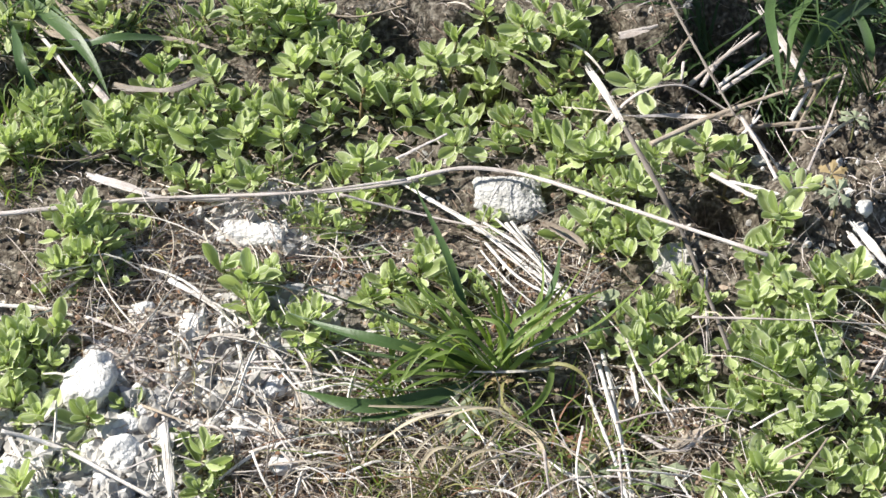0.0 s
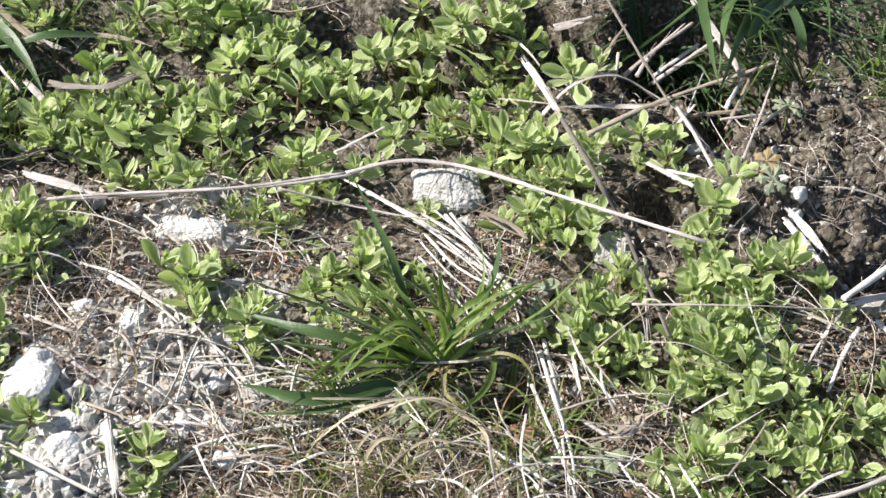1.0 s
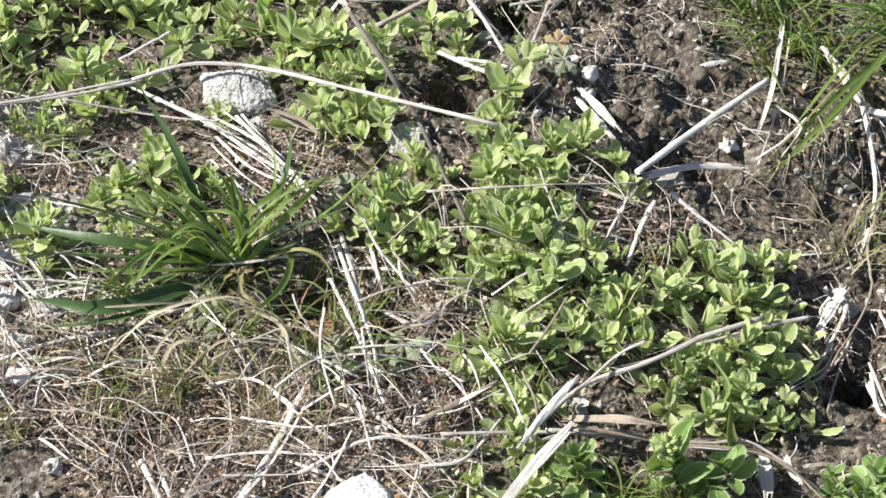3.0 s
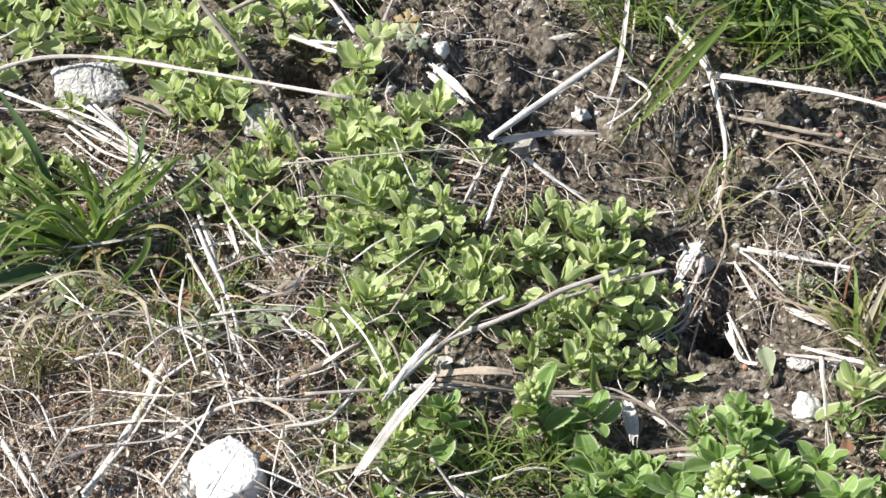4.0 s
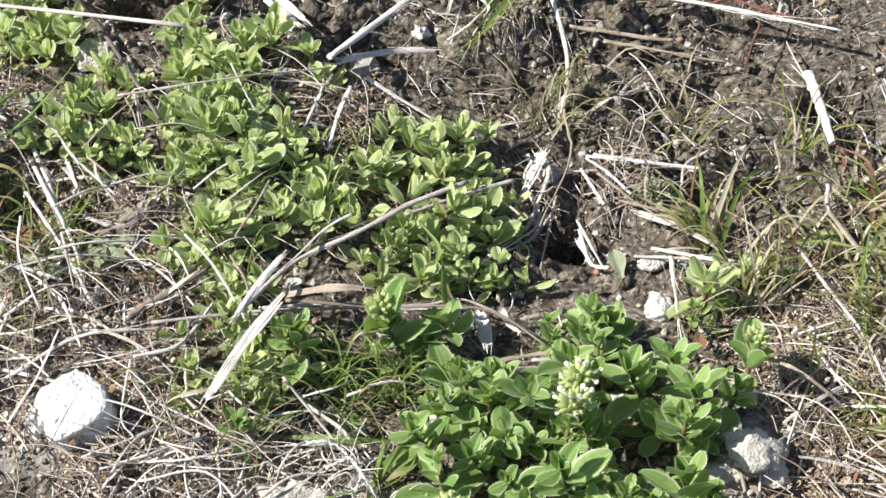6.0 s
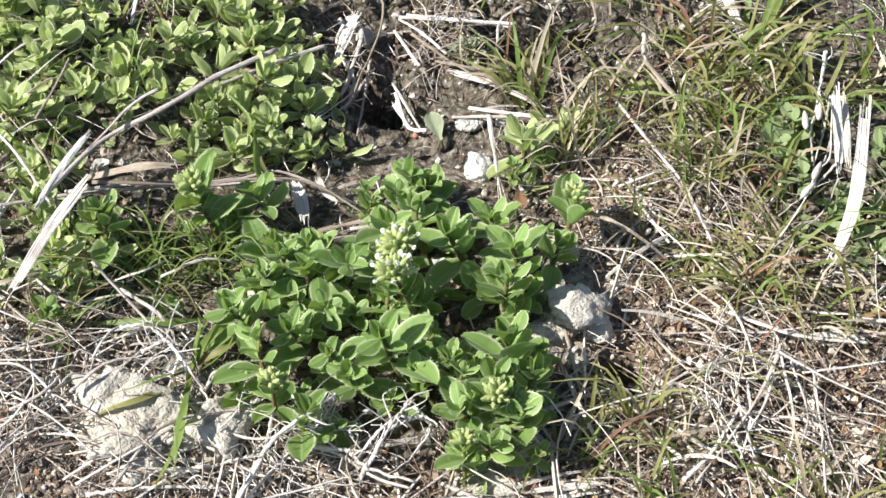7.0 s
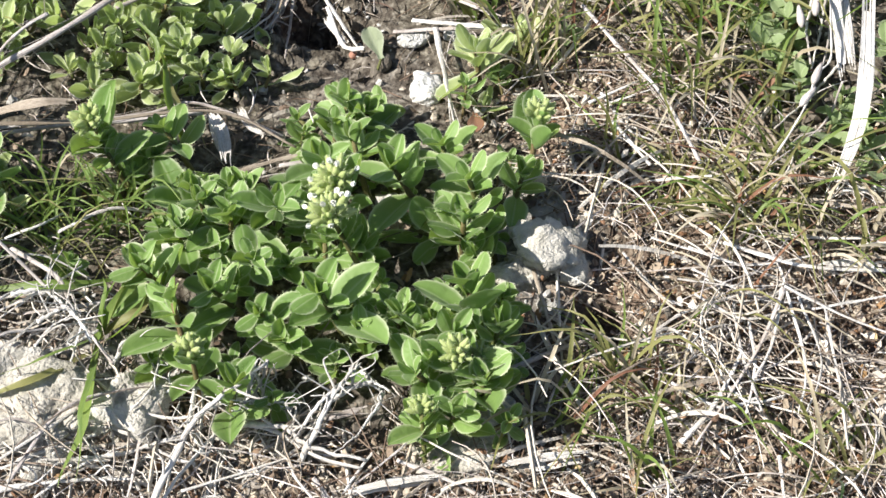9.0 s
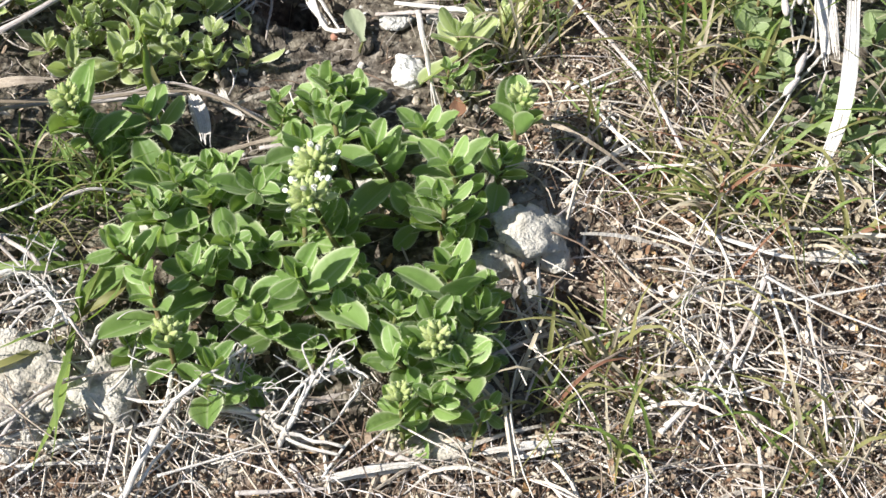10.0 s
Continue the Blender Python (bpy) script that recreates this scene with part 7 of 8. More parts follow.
blade(drape_tuft, [(0.2663, 0.0584, 0.0060), (0.2427, 0.0212, 0.0180), (0.2296, 0.0306, 0.0120)], 0.0025, 0.45)
blade(drape_tuft, [(0.2746, 0.0555, 0.0060), (0.2571, 0.0186, 0.0160), (0.2433, 0.0155, 0.0100)], 0.0021, 0.40)
blade(low_tuft, [(0.1632, -0.2027, 0.0050), (0.1542, -0.2141, 0.0140), (0.1416, -0.2120, 0.0080)], 0.0020, 0.55)
blade(low_tuft, [(0.1634, -0.2083, 0.0050), (0.1609, -0.2285, 0.0160), (0.1562, -0.2387, 0.0060)], 0.0020, 0.50)
blade(low_tuft, [(0.1675, -0.1878, 0.0050), (0.1592, -0.1942, 0.0140), (0.1433, -0.1888, 0.0080)], 0.0015, 0.50)
blade(low_tuft, [(0.1651, -0.2030, 0.0050), (0.1721, -0.1972, 0.0160), (0.1799, -0.1885, 0.0160)], 0.0017, 0.75)
blade(low_tuft, [(0.1644, -0.2029, 0.0050), (0.1676, -0.1990, 0.0120), (0.1693, -0.1928, 0.0120)], 0.0017, 0.50)
blade(low_tuft, [(0.1657, -0.2039, 0.0050), (0.1737, -0.2079, 0.0160), (0.1772, -0.1990, 0.0120)], 0.0017, 0.55)
grass_tuft(-0.1180, -0.0847, 34, 0.035, 90, 180, 0.35, 0.0006, 0.95)
grass_tuft(-0.0081, -0.1280, 40, 0.04, 90, 180, 0.5, 0.0008, 0.8)
grass_tuft(-0.0053, -0.1045, 24, 0.04, 160, 80, 0.5, 0.0012, 0.55)
grass_tuft(-0.0280, -0.1205, 24, 0.04, 90, 180, 0.45, 0.0007, 0.85)
grass_tuft(-0.1437, 0.0672, 34, 0.03, 90, 180, 0.6, 0.0008, 0.45)
grass_tuft(-0.1269, 0.0756, 20, 0.025, 90, 180, 0.6, 0.0007, 0.6)
grass_tuft(0.1285, 0.0894, 40, 0.045, 230, 100, 0.7, 0.0012, 0.2)
grass_tuft(0.1138, 0.1231, 24, 0.06, 230, 90, 0.5, 0.0025, 0.08)
grass_tuft(-0.0794, -0.0062, 10, 0.025, 90, 90, 0.8, 0.0006, 0.7)
grass_tuft(-0.1782, -0.0147, 14, 0.03, 90, 120, 0.6, 0.0008, 0.6)
grass_tuft(-0.0810, -0.1079, 22, 0.03, 90, 180, 0.5, 0.0007, 0.85)
grass_tuft(-0.0667, -0.0610, 14, 0.02, 90, 180, 0.6, 0.0006, 0.8)
grass_tuft(0.2494, 0.0557, 80, 0.05, 200, 130, 0.6, 0.0028, 0.42)
grass_tuft(0.2722, 0.0470, 80, 0.05, 200, 140, 0.6, 0.0028, 0.45)
grass_tuft(0.2899, 0.0347, 50, 0.045, 180, 120, 0.65, 0.0026, 0.48)
grass_tuft(0.2189, 0.0493, 18, 0.04, 200, 100, 0.5, 0.0014, 0.5)
grass_tuft(0.2612, 0.0670, 70, 0.06, 210, 140, 0.6, 0.0028, 0.38)
grass_tuft(0.2302, -0.0529, 10, 0.03, 90, 120, 0.8, 0.0008, 0.7)
grass_tuft(0.2178, -0.0217, 5, 0.02, 90, 120, 0.8, 0.0007, 0.7)
grass_tuft(0.2717, -0.0592, 6, 0.035, 90, 90, 0.8, 0.0012, 0.7)
grass_tuft(0.2734, -0.0942, 7, 0.035, 120, 120, 0.7, 0.001, 0.75)
grass_tuft(0.0470, -0.1455, 46, 0.035, 90, 180, 0.5, 0.0008, 0.85)
grass_tuft(0.0200, -0.1330, 44, 0.035, 90, 180, 0.55, 0.0009, 0.75)
grass_tuft(0.0641, -0.1438, 30, 0.03, 90, 180, 0.5, 0.0007, 0.9)
grass_tuft(0.1263, -0.1216, 14, 0.025, 90, 120, 0.8, 0.0006, 0.6)
grass_tuft(0.1124, -0.0776, 10, 0.025, 90, 180, 0.6, 0.0008, 0.7)
grass_tuft(0.1572, -0.1554, 28, 0.03, 90, 180, 0.6, 0.0008, 0.6)
grass_tuft(0.2780, -0.0981, 9, 0.035, 100, 120, 0.75, 0.0011, 0.65)
grass_tuft(0.2886, -0.1304, 14, 0.03, 100, 140, 0.75, 0.0012, 0.8)
grass_tuft(0.3140, -0.1186, 18, 0.035, 90, 160, 0.7, 0.0014, 0.72)
grass_tuft(0.3379, -0.1085, 21, 0.04, 90, 160, 0.7, 0.0018, 0.71)
grass_tuft(0.3498, -0.1196, 21, 0.04, 120, 160, 0.7, 0.0019, 0.71)
grass_tuft(0.3233, -0.1486, 16, 0.035, 90, 160, 0.6, 0.0014, 0.72)
grass_tuft(0.3433, -0.1525, 19, 0.035, 120, 160, 0.6, 0.0018, 0.71)
grass_tuft(0.3231, -0.1924, 13, 0.03, 90, 170, 0.6, 0.0014, 0.7)
grass_tuft(0.3083, -0.1850, 13, 0.03, 90, 170, 0.6, 0.0014, 0.7)
grass_tuft(0.1067, -0.1643, 18, 0.03, 150, 120, 0.5, 0.001, 0.6)
grass_tuft(0.1384, -0.1634, 22, 0.03, 90, 170, 0.6, 0.0009, 0.6)
grass_tuft(0.1576, -0.1716, 26, 0.03, 90, 170, 0.6, 0.001, 0.55)
grass_tuft(0.1706, -0.1675, 20, 0.025, 90, 170, 0.6, 0.001, 0.55)
grass_tuft(0.1276, -0.1855, 26, 0.03, 90, 180, 0.5, 0.0008, 0.7)
grass_tuft(0.3251, -0.1938, 24, 0.035, 90, 170, 0.65, 0.0014, 0.72)
grass_tuft(0.2699, -0.2414, 19, 0.03, 90, 170, 0.6, 0.0012, 0.75)
grass_tuft(0.2814, -0.2562, 18, 0.03, 90, 170, 0.6, 0.0014, 0.7)
grass_tuft(0.3197, -0.2585, 11, 0.025, 90, 170, 0.6, 0.0014, 0.67)
grass_tuft(0.2811, -0.1351, 14, 0.035, 90, 120, 0.85, 0.0012, 0.8)
grass_tuft(0.2993, -0.1192, 14, 0.035, 90, 160, 0.7, 0.0016, 0.67)
grass_tuft(0.3288, -0.1261, 19, 0.035, 90, 160, 0.7, 0.0018, 0.67)
grass_tuft(0.3312, -0.1465, 14, 0.035, 90, 160, 0.6, 0.0018, 0.67)
grass_tuft(0.3373, -0.2035, 14, 0.03, 90, 160, 0.6, 0.0014, 0.72)
grass_tuft(0.3517, -0.2061, 18, 0.03, 90, 160, 0.6, 0.0018, 0.71)
grass_tuft(0.1742, -0.1622, 24, 0.03, 90, 170, 0.6, 0.001, 0.5)
grass_tuft(0.1512, -0.1633, 26, 0.03, 90, 170, 0.6, 0.001, 0.5)
grass_tuft(0.3236, -0.2640, 13, 0.03, 90, 170, 0.6, 0.0014, 0.72)
cranesbill(0.1219, 0.0228, 0.012, 0.8, 20)
cranesbill(0.1251, 0.0079, 0.014, 0.3, 200)
cranesbill(0.1266, 0.0635, 0.014, 0.3, 90)
cranesbill(0.1073, 0.0219, 0.011, 0.4, 320)
cranesbill(0.0141, -0.1005, 0.02, 0.25, 40)
cranesbill(0.0846, -0.1125, 0.018, 0.3, 250)
cranesbill(0.0538, -0.0568, 0.012, 0.3, 120)
cranesbill(-0.0354, -0.0319, 0.012, 0.45, 10)
cranesbill(0.0787, -0.0957, 0.011, 0.95, 100)
cranesbill(-0.0456, -0.0406, 0.009, 0.9, 300)
cranesbill(0.0222, -0.1075, 0.018, 0.25, 150)
cranesbill(0.0598, -0.1029, 0.012, 0.95, 60)
cranesbill(0.0827, -0.0962, 0.011, 0.9, 210)
cranesbill(0.0704, -0.0912, 0.01, 0.9, 0)
cranesbill(0.0253, -0.0869, 0.012, 0.85, 70)
spoon_leaf(0.2429, -0.1192, 0.011, 0.3, 100)
spoon_leaf(0.2624, -0.1484, 0.008, 0.95, 260)
spoon_leaf(0.0029, 0.0430, 0.014, 0.6, 170)
spoon_leaf(0.0462, -0.0442, 0.01, 0.3, 20)
grey_rosette(0.2593, -0.0783, 0.016, 0.3, 0)
# far-edge tufts: tone kept low to imitate shade
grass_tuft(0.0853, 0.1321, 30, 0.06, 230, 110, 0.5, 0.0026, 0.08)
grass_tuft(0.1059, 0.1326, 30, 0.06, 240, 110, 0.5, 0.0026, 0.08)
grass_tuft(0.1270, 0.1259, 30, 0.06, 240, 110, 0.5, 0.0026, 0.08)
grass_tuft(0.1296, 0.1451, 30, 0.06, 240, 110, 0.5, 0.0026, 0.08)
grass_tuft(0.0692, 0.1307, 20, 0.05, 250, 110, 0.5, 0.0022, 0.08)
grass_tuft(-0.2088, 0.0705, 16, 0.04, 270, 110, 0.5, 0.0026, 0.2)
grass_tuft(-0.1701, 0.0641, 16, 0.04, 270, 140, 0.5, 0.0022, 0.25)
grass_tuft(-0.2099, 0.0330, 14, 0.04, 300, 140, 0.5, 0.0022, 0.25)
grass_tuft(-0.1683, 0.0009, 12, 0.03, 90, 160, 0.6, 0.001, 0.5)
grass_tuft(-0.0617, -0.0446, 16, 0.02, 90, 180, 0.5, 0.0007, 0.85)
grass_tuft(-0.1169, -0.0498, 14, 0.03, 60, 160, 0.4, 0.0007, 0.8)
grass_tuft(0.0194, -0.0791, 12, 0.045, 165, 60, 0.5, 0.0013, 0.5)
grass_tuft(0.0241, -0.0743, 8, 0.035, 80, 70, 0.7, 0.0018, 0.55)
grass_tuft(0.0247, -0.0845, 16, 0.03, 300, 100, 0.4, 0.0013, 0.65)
# unseen tall tufts past the far edge, added to cast shade to the right
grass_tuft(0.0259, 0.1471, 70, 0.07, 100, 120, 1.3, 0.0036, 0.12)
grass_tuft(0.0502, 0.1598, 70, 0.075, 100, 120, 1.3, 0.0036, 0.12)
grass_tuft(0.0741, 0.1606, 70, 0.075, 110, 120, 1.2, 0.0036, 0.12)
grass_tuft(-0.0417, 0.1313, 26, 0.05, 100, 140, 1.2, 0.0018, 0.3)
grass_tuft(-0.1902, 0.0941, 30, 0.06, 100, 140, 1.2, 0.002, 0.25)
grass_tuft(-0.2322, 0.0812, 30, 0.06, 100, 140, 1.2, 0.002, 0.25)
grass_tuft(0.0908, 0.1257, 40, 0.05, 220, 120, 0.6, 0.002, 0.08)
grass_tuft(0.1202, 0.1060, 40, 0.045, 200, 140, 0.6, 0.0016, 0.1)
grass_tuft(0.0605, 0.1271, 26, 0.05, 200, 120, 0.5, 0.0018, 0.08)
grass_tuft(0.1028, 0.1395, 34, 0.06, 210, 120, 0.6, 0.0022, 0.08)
grass_tuft(0.3113, -0.1776, 18, 0.035, 90, 170, 0.4, 0.0014, 0.66)
grass_tuft(0.2981, -0.1690, 16, 0.03, 90, 170, 0.5, 0.0012, 0.72)
grass_tuft(0.3380, -0.1768, 18, 0.035, 90, 170, 0.45, 0.0016, 0.66)
grass_tuft(0.3148, -0.1474, 16, 0.04, 90, 170, 0.5, 0.0015, 0.7)
grass_tuft(0.2796, -0.2249, 14, 0.03, 90, 170, 0.5, 0.0012, 0.72)
grass_tuft(0.2939, -0.2409, 14, 0.035, 90, 170, 0.45, 0.0012, 0.7)
grass_tuft(0.3108, -0.2168, 16, 0.03, 90, 170, 0.5, 0.0012, 0.75)
grass_tuft(0.0786, -0.0484, 20, 0.03, 90, 170, 0.6, 0.0009, 0.6)
grass_tuft(0.1148, -0.0797, 14, 0.03, 90, 170, 0.7, 0.0008, 0.6)
grass_tuft(0.1519, -0.0908, 14, 0.03, 90, 170, 0.7, 0.0008, 0.62)
grass_tuft(0.1225, -0.1271, 14, 0.025, 90, 170, 0.7, 0.0008, 0.66)
grass_tuft(0.3325, -0.1033, 24, 0.04, 90, 170, 0.6, 0.0022, 0.66)
grass_tuft(0.3424, -0.1222, 24, 0.035, 90, 170, 0.5, 0.0019, 0.69)
grass_tuft(0.3564, -0.1039, 24, 0.04, 90, 170, 0.5, 0.0022, 0.67)
grass_tuft(0.3635, -0.1248, 19, 0.04, 90, 170, 0.6, 0.0022, 0.66)
grass_tuft(0.3240, -0.0838, 18, 0.04, 90, 170, 0.5, 0.0019, 0.67)
grass_tuft(0.3049, -0.1038, 16, 0.04, 90, 170, 0.4, 0.0019, 0.66)
grass_tuft(0.2738, -0.1053, 16, 0.04, 110, 60, 0.8, 0.0022, 0.68)
grass_tuft(0.2832, -0.1224, 16, 0.035, 90, 120, 0.6, 0.0015, 0.72)
grass_tuft(0.3177, -0.1499, 18, 0.035, 90, 170, 0.5, 0.0015, 0.66)
grass_tuft(0.3814, -0.1144, 19, 0.04, 90, 170, 0.6, 0.0024, 0.68)
grass_tuft(0.3556, -0.0856, 19, 0.05, 90, 170, 0.5, 0.0027, 0.71)
grass_tuft(0.2823, -0.2323, 13, 0.03, 90, 120, 0.7, 0.0014, 0.71)
grass_tuft(0.2884, -0.2403, 13, 0.03, 90, 120, 0.7, 0.0014, 0.66)
grass_tuft(0.2627, -0.2372, 14, 0.03, 120, 120, 0.5, 0.0016, 0.71)
grass_tuft(0.3258, -0.1925, 18, 0.035, 90, 170, 0.6, 0.0016, 0.69)
grass_tuft(0.3132, -0.1826, 18, 0.04, 90, 170, 0.4, 0.0018, 0.69)
grass_tuft(0.3416, -0.1839, 16, 0.035, 90, 170, 0.5, 0.0016, 0.67)
grass_tuft(0.0488, -0.0877, 26, 0.035, 200, 170, 0.6, 0.0014, 0.5)
grass_tuft(0.0620, -0.1052, 24, 0.035, 200, 170, 0.5, 0.0012, 0.6)
grass_tuft(0.0469, -0.1129, 24, 0.03, 200, 170, 0.5, 0.0011, 0.62)
grass_tuft(0.0702, -0.1182, 24, 0.03, 200, 170, 0.5, 0.0011, 0.66)
grass_tuft(0.0313, -0.1108, 24, 0.035, 200, 170, 0.5, 0.0012, 0.6)
grass_tuft(0.0726, -0.0886, 24, 0.03, 90, 170, 0.6, 0.0012, 0.5)
grass_tuft(0.0609, -0.1222, 24, 0.03, 90, 170, 0.5, 0.0011, 0.66)
cranesbill(0.0773, -0.0964, 0.013, 0.3, 60)
cranesbill(0.0779, -0.1015, 0.012, 0.95, 160)
cranesbill(0.0570, -0.1081, 0.013, 0.95, 20)
cranesbill(0.0657, -0.1185, 0.016, 0.3, 250)
# right-hand far tufts, toned down to read as shaded
grass_tuft(0.1648, 0.1243, 44, 0.045, 220, 150, 0.7, 0.002, 0.15)
grass_tuft(0.1767, 0.1048, 44, 0.04, 220, 150, 0.7, 0.0018, 0.22)
grass_tuft(0.1570, 0.1007, 36, 0.04, 220, 150, 0.6, 0.0016, 0.2)
grass_tuft(0.1826, 0.1313, 40, 0.05, 220, 150, 0.7, 0.002, 0.18)
grass_tuft(0.1708, 0.0855, 30, 0.035, 220, 150, 0.7, 0.0014, 0.3)
grass_tuft(0.2239, -0.0501, 12, 0.03, 200, 150, 0.6, 0.0009, 0.85)
grass_tuft(0.2406, -0.0374, 11, 0.03, 90, 170, 0.6, 0.0009, 0.78)
grass_tuft(0.2552, -0.0613, 9, 0.03, 90, 170, 0.5, 0.0009, 0.82)
grass_tuft(0.2769, -0.0427, 9, 0.03, 90, 170, 0.5, 0.0009, 0.85)
grass_tuft(0.2902, -0.0685, 10, 0.03, 90, 170, 0.6, 0.001, 0.74)
grass_tuft(0.2616, -0.0852, 9, 0.03, 90, 170, 0.5, 0.0009, 0.8)
grass_tuft(0.3101, -0.0631, 22, 0.035, 90, 170, 0.5, 0.0011, 0.7)
grass_tuft(0.2169, 0.0063, 12, 0.035, 230, 70, 0.5, 0.001, 0.86)
grass_tuft(0.2041, -0.0079, 10, 0.03, 200, 120, 0.5, 0.0009, 0.85)
grass_tuft(0.2291, -0.0357, 12, 0.03, 100, 90, 0.9, 0.0009, 0.74)
grass_tuft(0.2245, -0.0510, 9, 0.03, 100, 130, 0.7, 0.0009, 0.84)
grass_tuft(0.2743, -0.0335, 8, 0.03, 90, 170, 0.5, 0.0009, 0.84)
grass_tuft(0.2611, -0.0516, 8, 0.03, 90, 170, 0.5, 0.0009, 0.82)
grass_tuft(0.3916, -0.1390, 21, 0.04, 90, 170, 0.6, 0.0022, 0.63)
grass_tuft(0.3865, -0.1616, 21, 0.04, 90, 170, 0.6, 0.0019, 0.67)
grass_tuft(0.3970, -0.1177, 21, 0.04, 90, 170, 0.6, 0.0022, 0.57)
grass_tuft(0.3767, -0.1824, 21, 0.04, 90, 170, 0.6, 0.0019, 0.65)
grass_tuft(0.3614, -0.2072, 18, 0.035, 90, 170, 0.5, 0.0015, 0.68)
grass_tuft(0.3349, -0.2632, 13, 0.03, 90, 170, 0.5, 0.0014, 0.68)
# left edge: dark tone stands for shade
grass_tuft(-0.2000, 0.0281, 26, 0.03, 90, 170, 0.6, 0.0014, 0.12)
grass_tuft(-0.2152, 0.0502, 26, 0.03, 90, 170, 0.6, 0.0014, 0.15)
grass_tuft(-0.1808, 0.0184, 18, 0.025, 90, 170, 0.6, 0.0012, 0.2)
straw([(-0.1846, -0.0574, 0.0100), (-0.1493, -0.0445, 0.0100), (-0.1183, -0.0322, 0.0100), (-0.0903, -0.0234, 0.0100)], 0.0022, 0.72)
ribbon([(-0.1504, -0.0260, 0.0100), (-0.1346, -0.0283, 0.0100), (-0.1165, -0.0311, 0.0100)], 0.0040, 0.62)
straw([(-0.1134, -0.0325, 0.0120), (-0.0841, -0.0215, 0.0120), (-0.0547, -0.0104, 0.0120), (-0.0274, 0.0019, 0.0120)], 0.0017, 0.66)
straw([(0.2861, -0.0033, 0.0120), (0.2966, 0.0002, 0.0120), (0.3076, -0.0065, 0.0120), (0.3188, -0.0111, 0.0120)], 0.0013, 0.05)
straw([(0.3102, 0.0001, 0.0090), (0.3024, -0.0177, 0.0090), (0.2959, -0.0349, 0.0090)], 0.0010, 0.05)
straw([(0.2131, -0.0809, 0.0120), (0.1959, -0.0900, 0.0120), (0.1772, -0.1015, 0.0120)], 0.0016, 0.70)
ribbon([(0.1403, -0.1279, 0.0200), (0.1323, -0.1425, 0.0200), (0.1247, -0.1585, 0.0200)], 0.0024, 0.88)
straw([(0.1320, -0.1424, 0.0100), (0.1524, -0.1390, 0.0100), (0.1730, -0.1399, 0.0100), (0.1955, -0.1390, 0.0100)], 0.0013, 0.60)
straw([(0.2218, -0.0666, 0.0080), (0.2251, -0.0742, 0.0080), (0.2165, -0.0937, 0.0080)], 0.0022, 0.60)
ribbon([(0.2247, -0.0650, 0.0090), (0.2202, -0.0754, 0.0090), (0.2151, -0.0843, 0.0090)], 0.0030, 0.85)
twig([(0.2380, -0.0267, 0.0100), (0.2323, -0.0499, 0.0100), (0.2328, -0.0691, 0.0100), (0.2201, -0.0946, 0.0100)], 0.0014, 0.40)
straw([(0.0604, -0.1667, 0.0070), (0.0805, -0.1528, 0.0070), (0.1036, -0.1495, 0.0070)], 0.0012, 0.95)
straw([(0.0399, -0.1848, 0.0070), (0.0517, -0.1642, 0.0070), (0.0593, -0.1389, 0.0070)], 0.0012, 0.80)
straw([(0.0249, -0.1360, 0.0070), (0.0401, -0.1326, 0.0070), (0.0556, -0.1432, 0.0070)], 0.0013, 0.80)
straw([(0.0313, -0.1627, 0.0070), (0.0494, -0.1599, 0.0070), (0.0679, -0.1599, 0.0070)], 0.0012, 0.95)
straw([(0.0659, -0.1298, 0.0070), (0.0740, -0.1395, 0.0070), (0.0809, -0.1570, 0.0070)], 0.0013, 0.90)
straw([(0.0569, -0.0883, 0.0070), (0.0711, -0.1150, 0.0070), (0.0825, -0.1395, 0.0070)], 0.0013, 0.95)
straw([(0.0897, -0.1438, 0.0070), (0.1045, -0.1383, 0.0070), (0.1175, -0.1276, 0.0070)], 0.0009, 0.80)
straw([(0.0239, -0.1494, 0.0070), (0.0339, -0.1480, 0.0070), (0.0499, -0.1515, 0.0070)], 0.0009, 0.80)
straw([(0.0962, -0.1605, 0.0070), (0.1090, -0.1554, 0.0070), (0.1182, -0.1391, 0.0070)], 0.0013, 0.80)
straw([(0.0485, -0.1188, 0.0070), (0.0598, -0.1233, 0.0070), (0.0729, -0.1300, 0.0070)], 0.0013, 0.95)
straw([(-0.0405, -0.0812, 0.0060), (-0.0222, -0.0876, 0.0060), (-0.0036, -0.0964, 0.0060)], 0.0009, 0.80)
straw([(-0.0594, -0.0746, 0.0060), (-0.0411, -0.0919, 0.0060), (-0.0326, -0.1053, 0.0060)], 0.0012, 0.80)
straw([(-0.0326, -0.1053, 0.0060), (-0.0045, -0.1066, 0.0060), (0.0179, -0.1032, 0.0060)], 0.0016, 0.80)
straw([(-0.0611, -0.0991, 0.0060), (-0.0357, -0.0959, 0.0060), (-0.0091, -0.0976, 0.0060)], 0.0009, 0.95)
straw([(-0.1004, -0.0675, 0.0060), (-0.0710, -0.0774, 0.0060), (-0.0487, -0.0937, 0.0060)], 0.0010, 0.80)
straw([(-0.0689, -0.0597, 0.0060), (-0.0474, -0.0604, 0.0060), (-0.0300, -0.0622, 0.0060)], 0.0011, 0.80)
straw([(-0.0187, -0.1241, 0.0060), (-0.0018, -0.1157, 0.0060), (0.0165, -0.1193, 0.0060)], 0.0009, 0.80)
straw([(-0.0760, -0.0868, 0.0060), (-0.0541, -0.0897, 0.0060), (-0.0311, -0.1100, 0.0060)], 0.0012, 0.95)
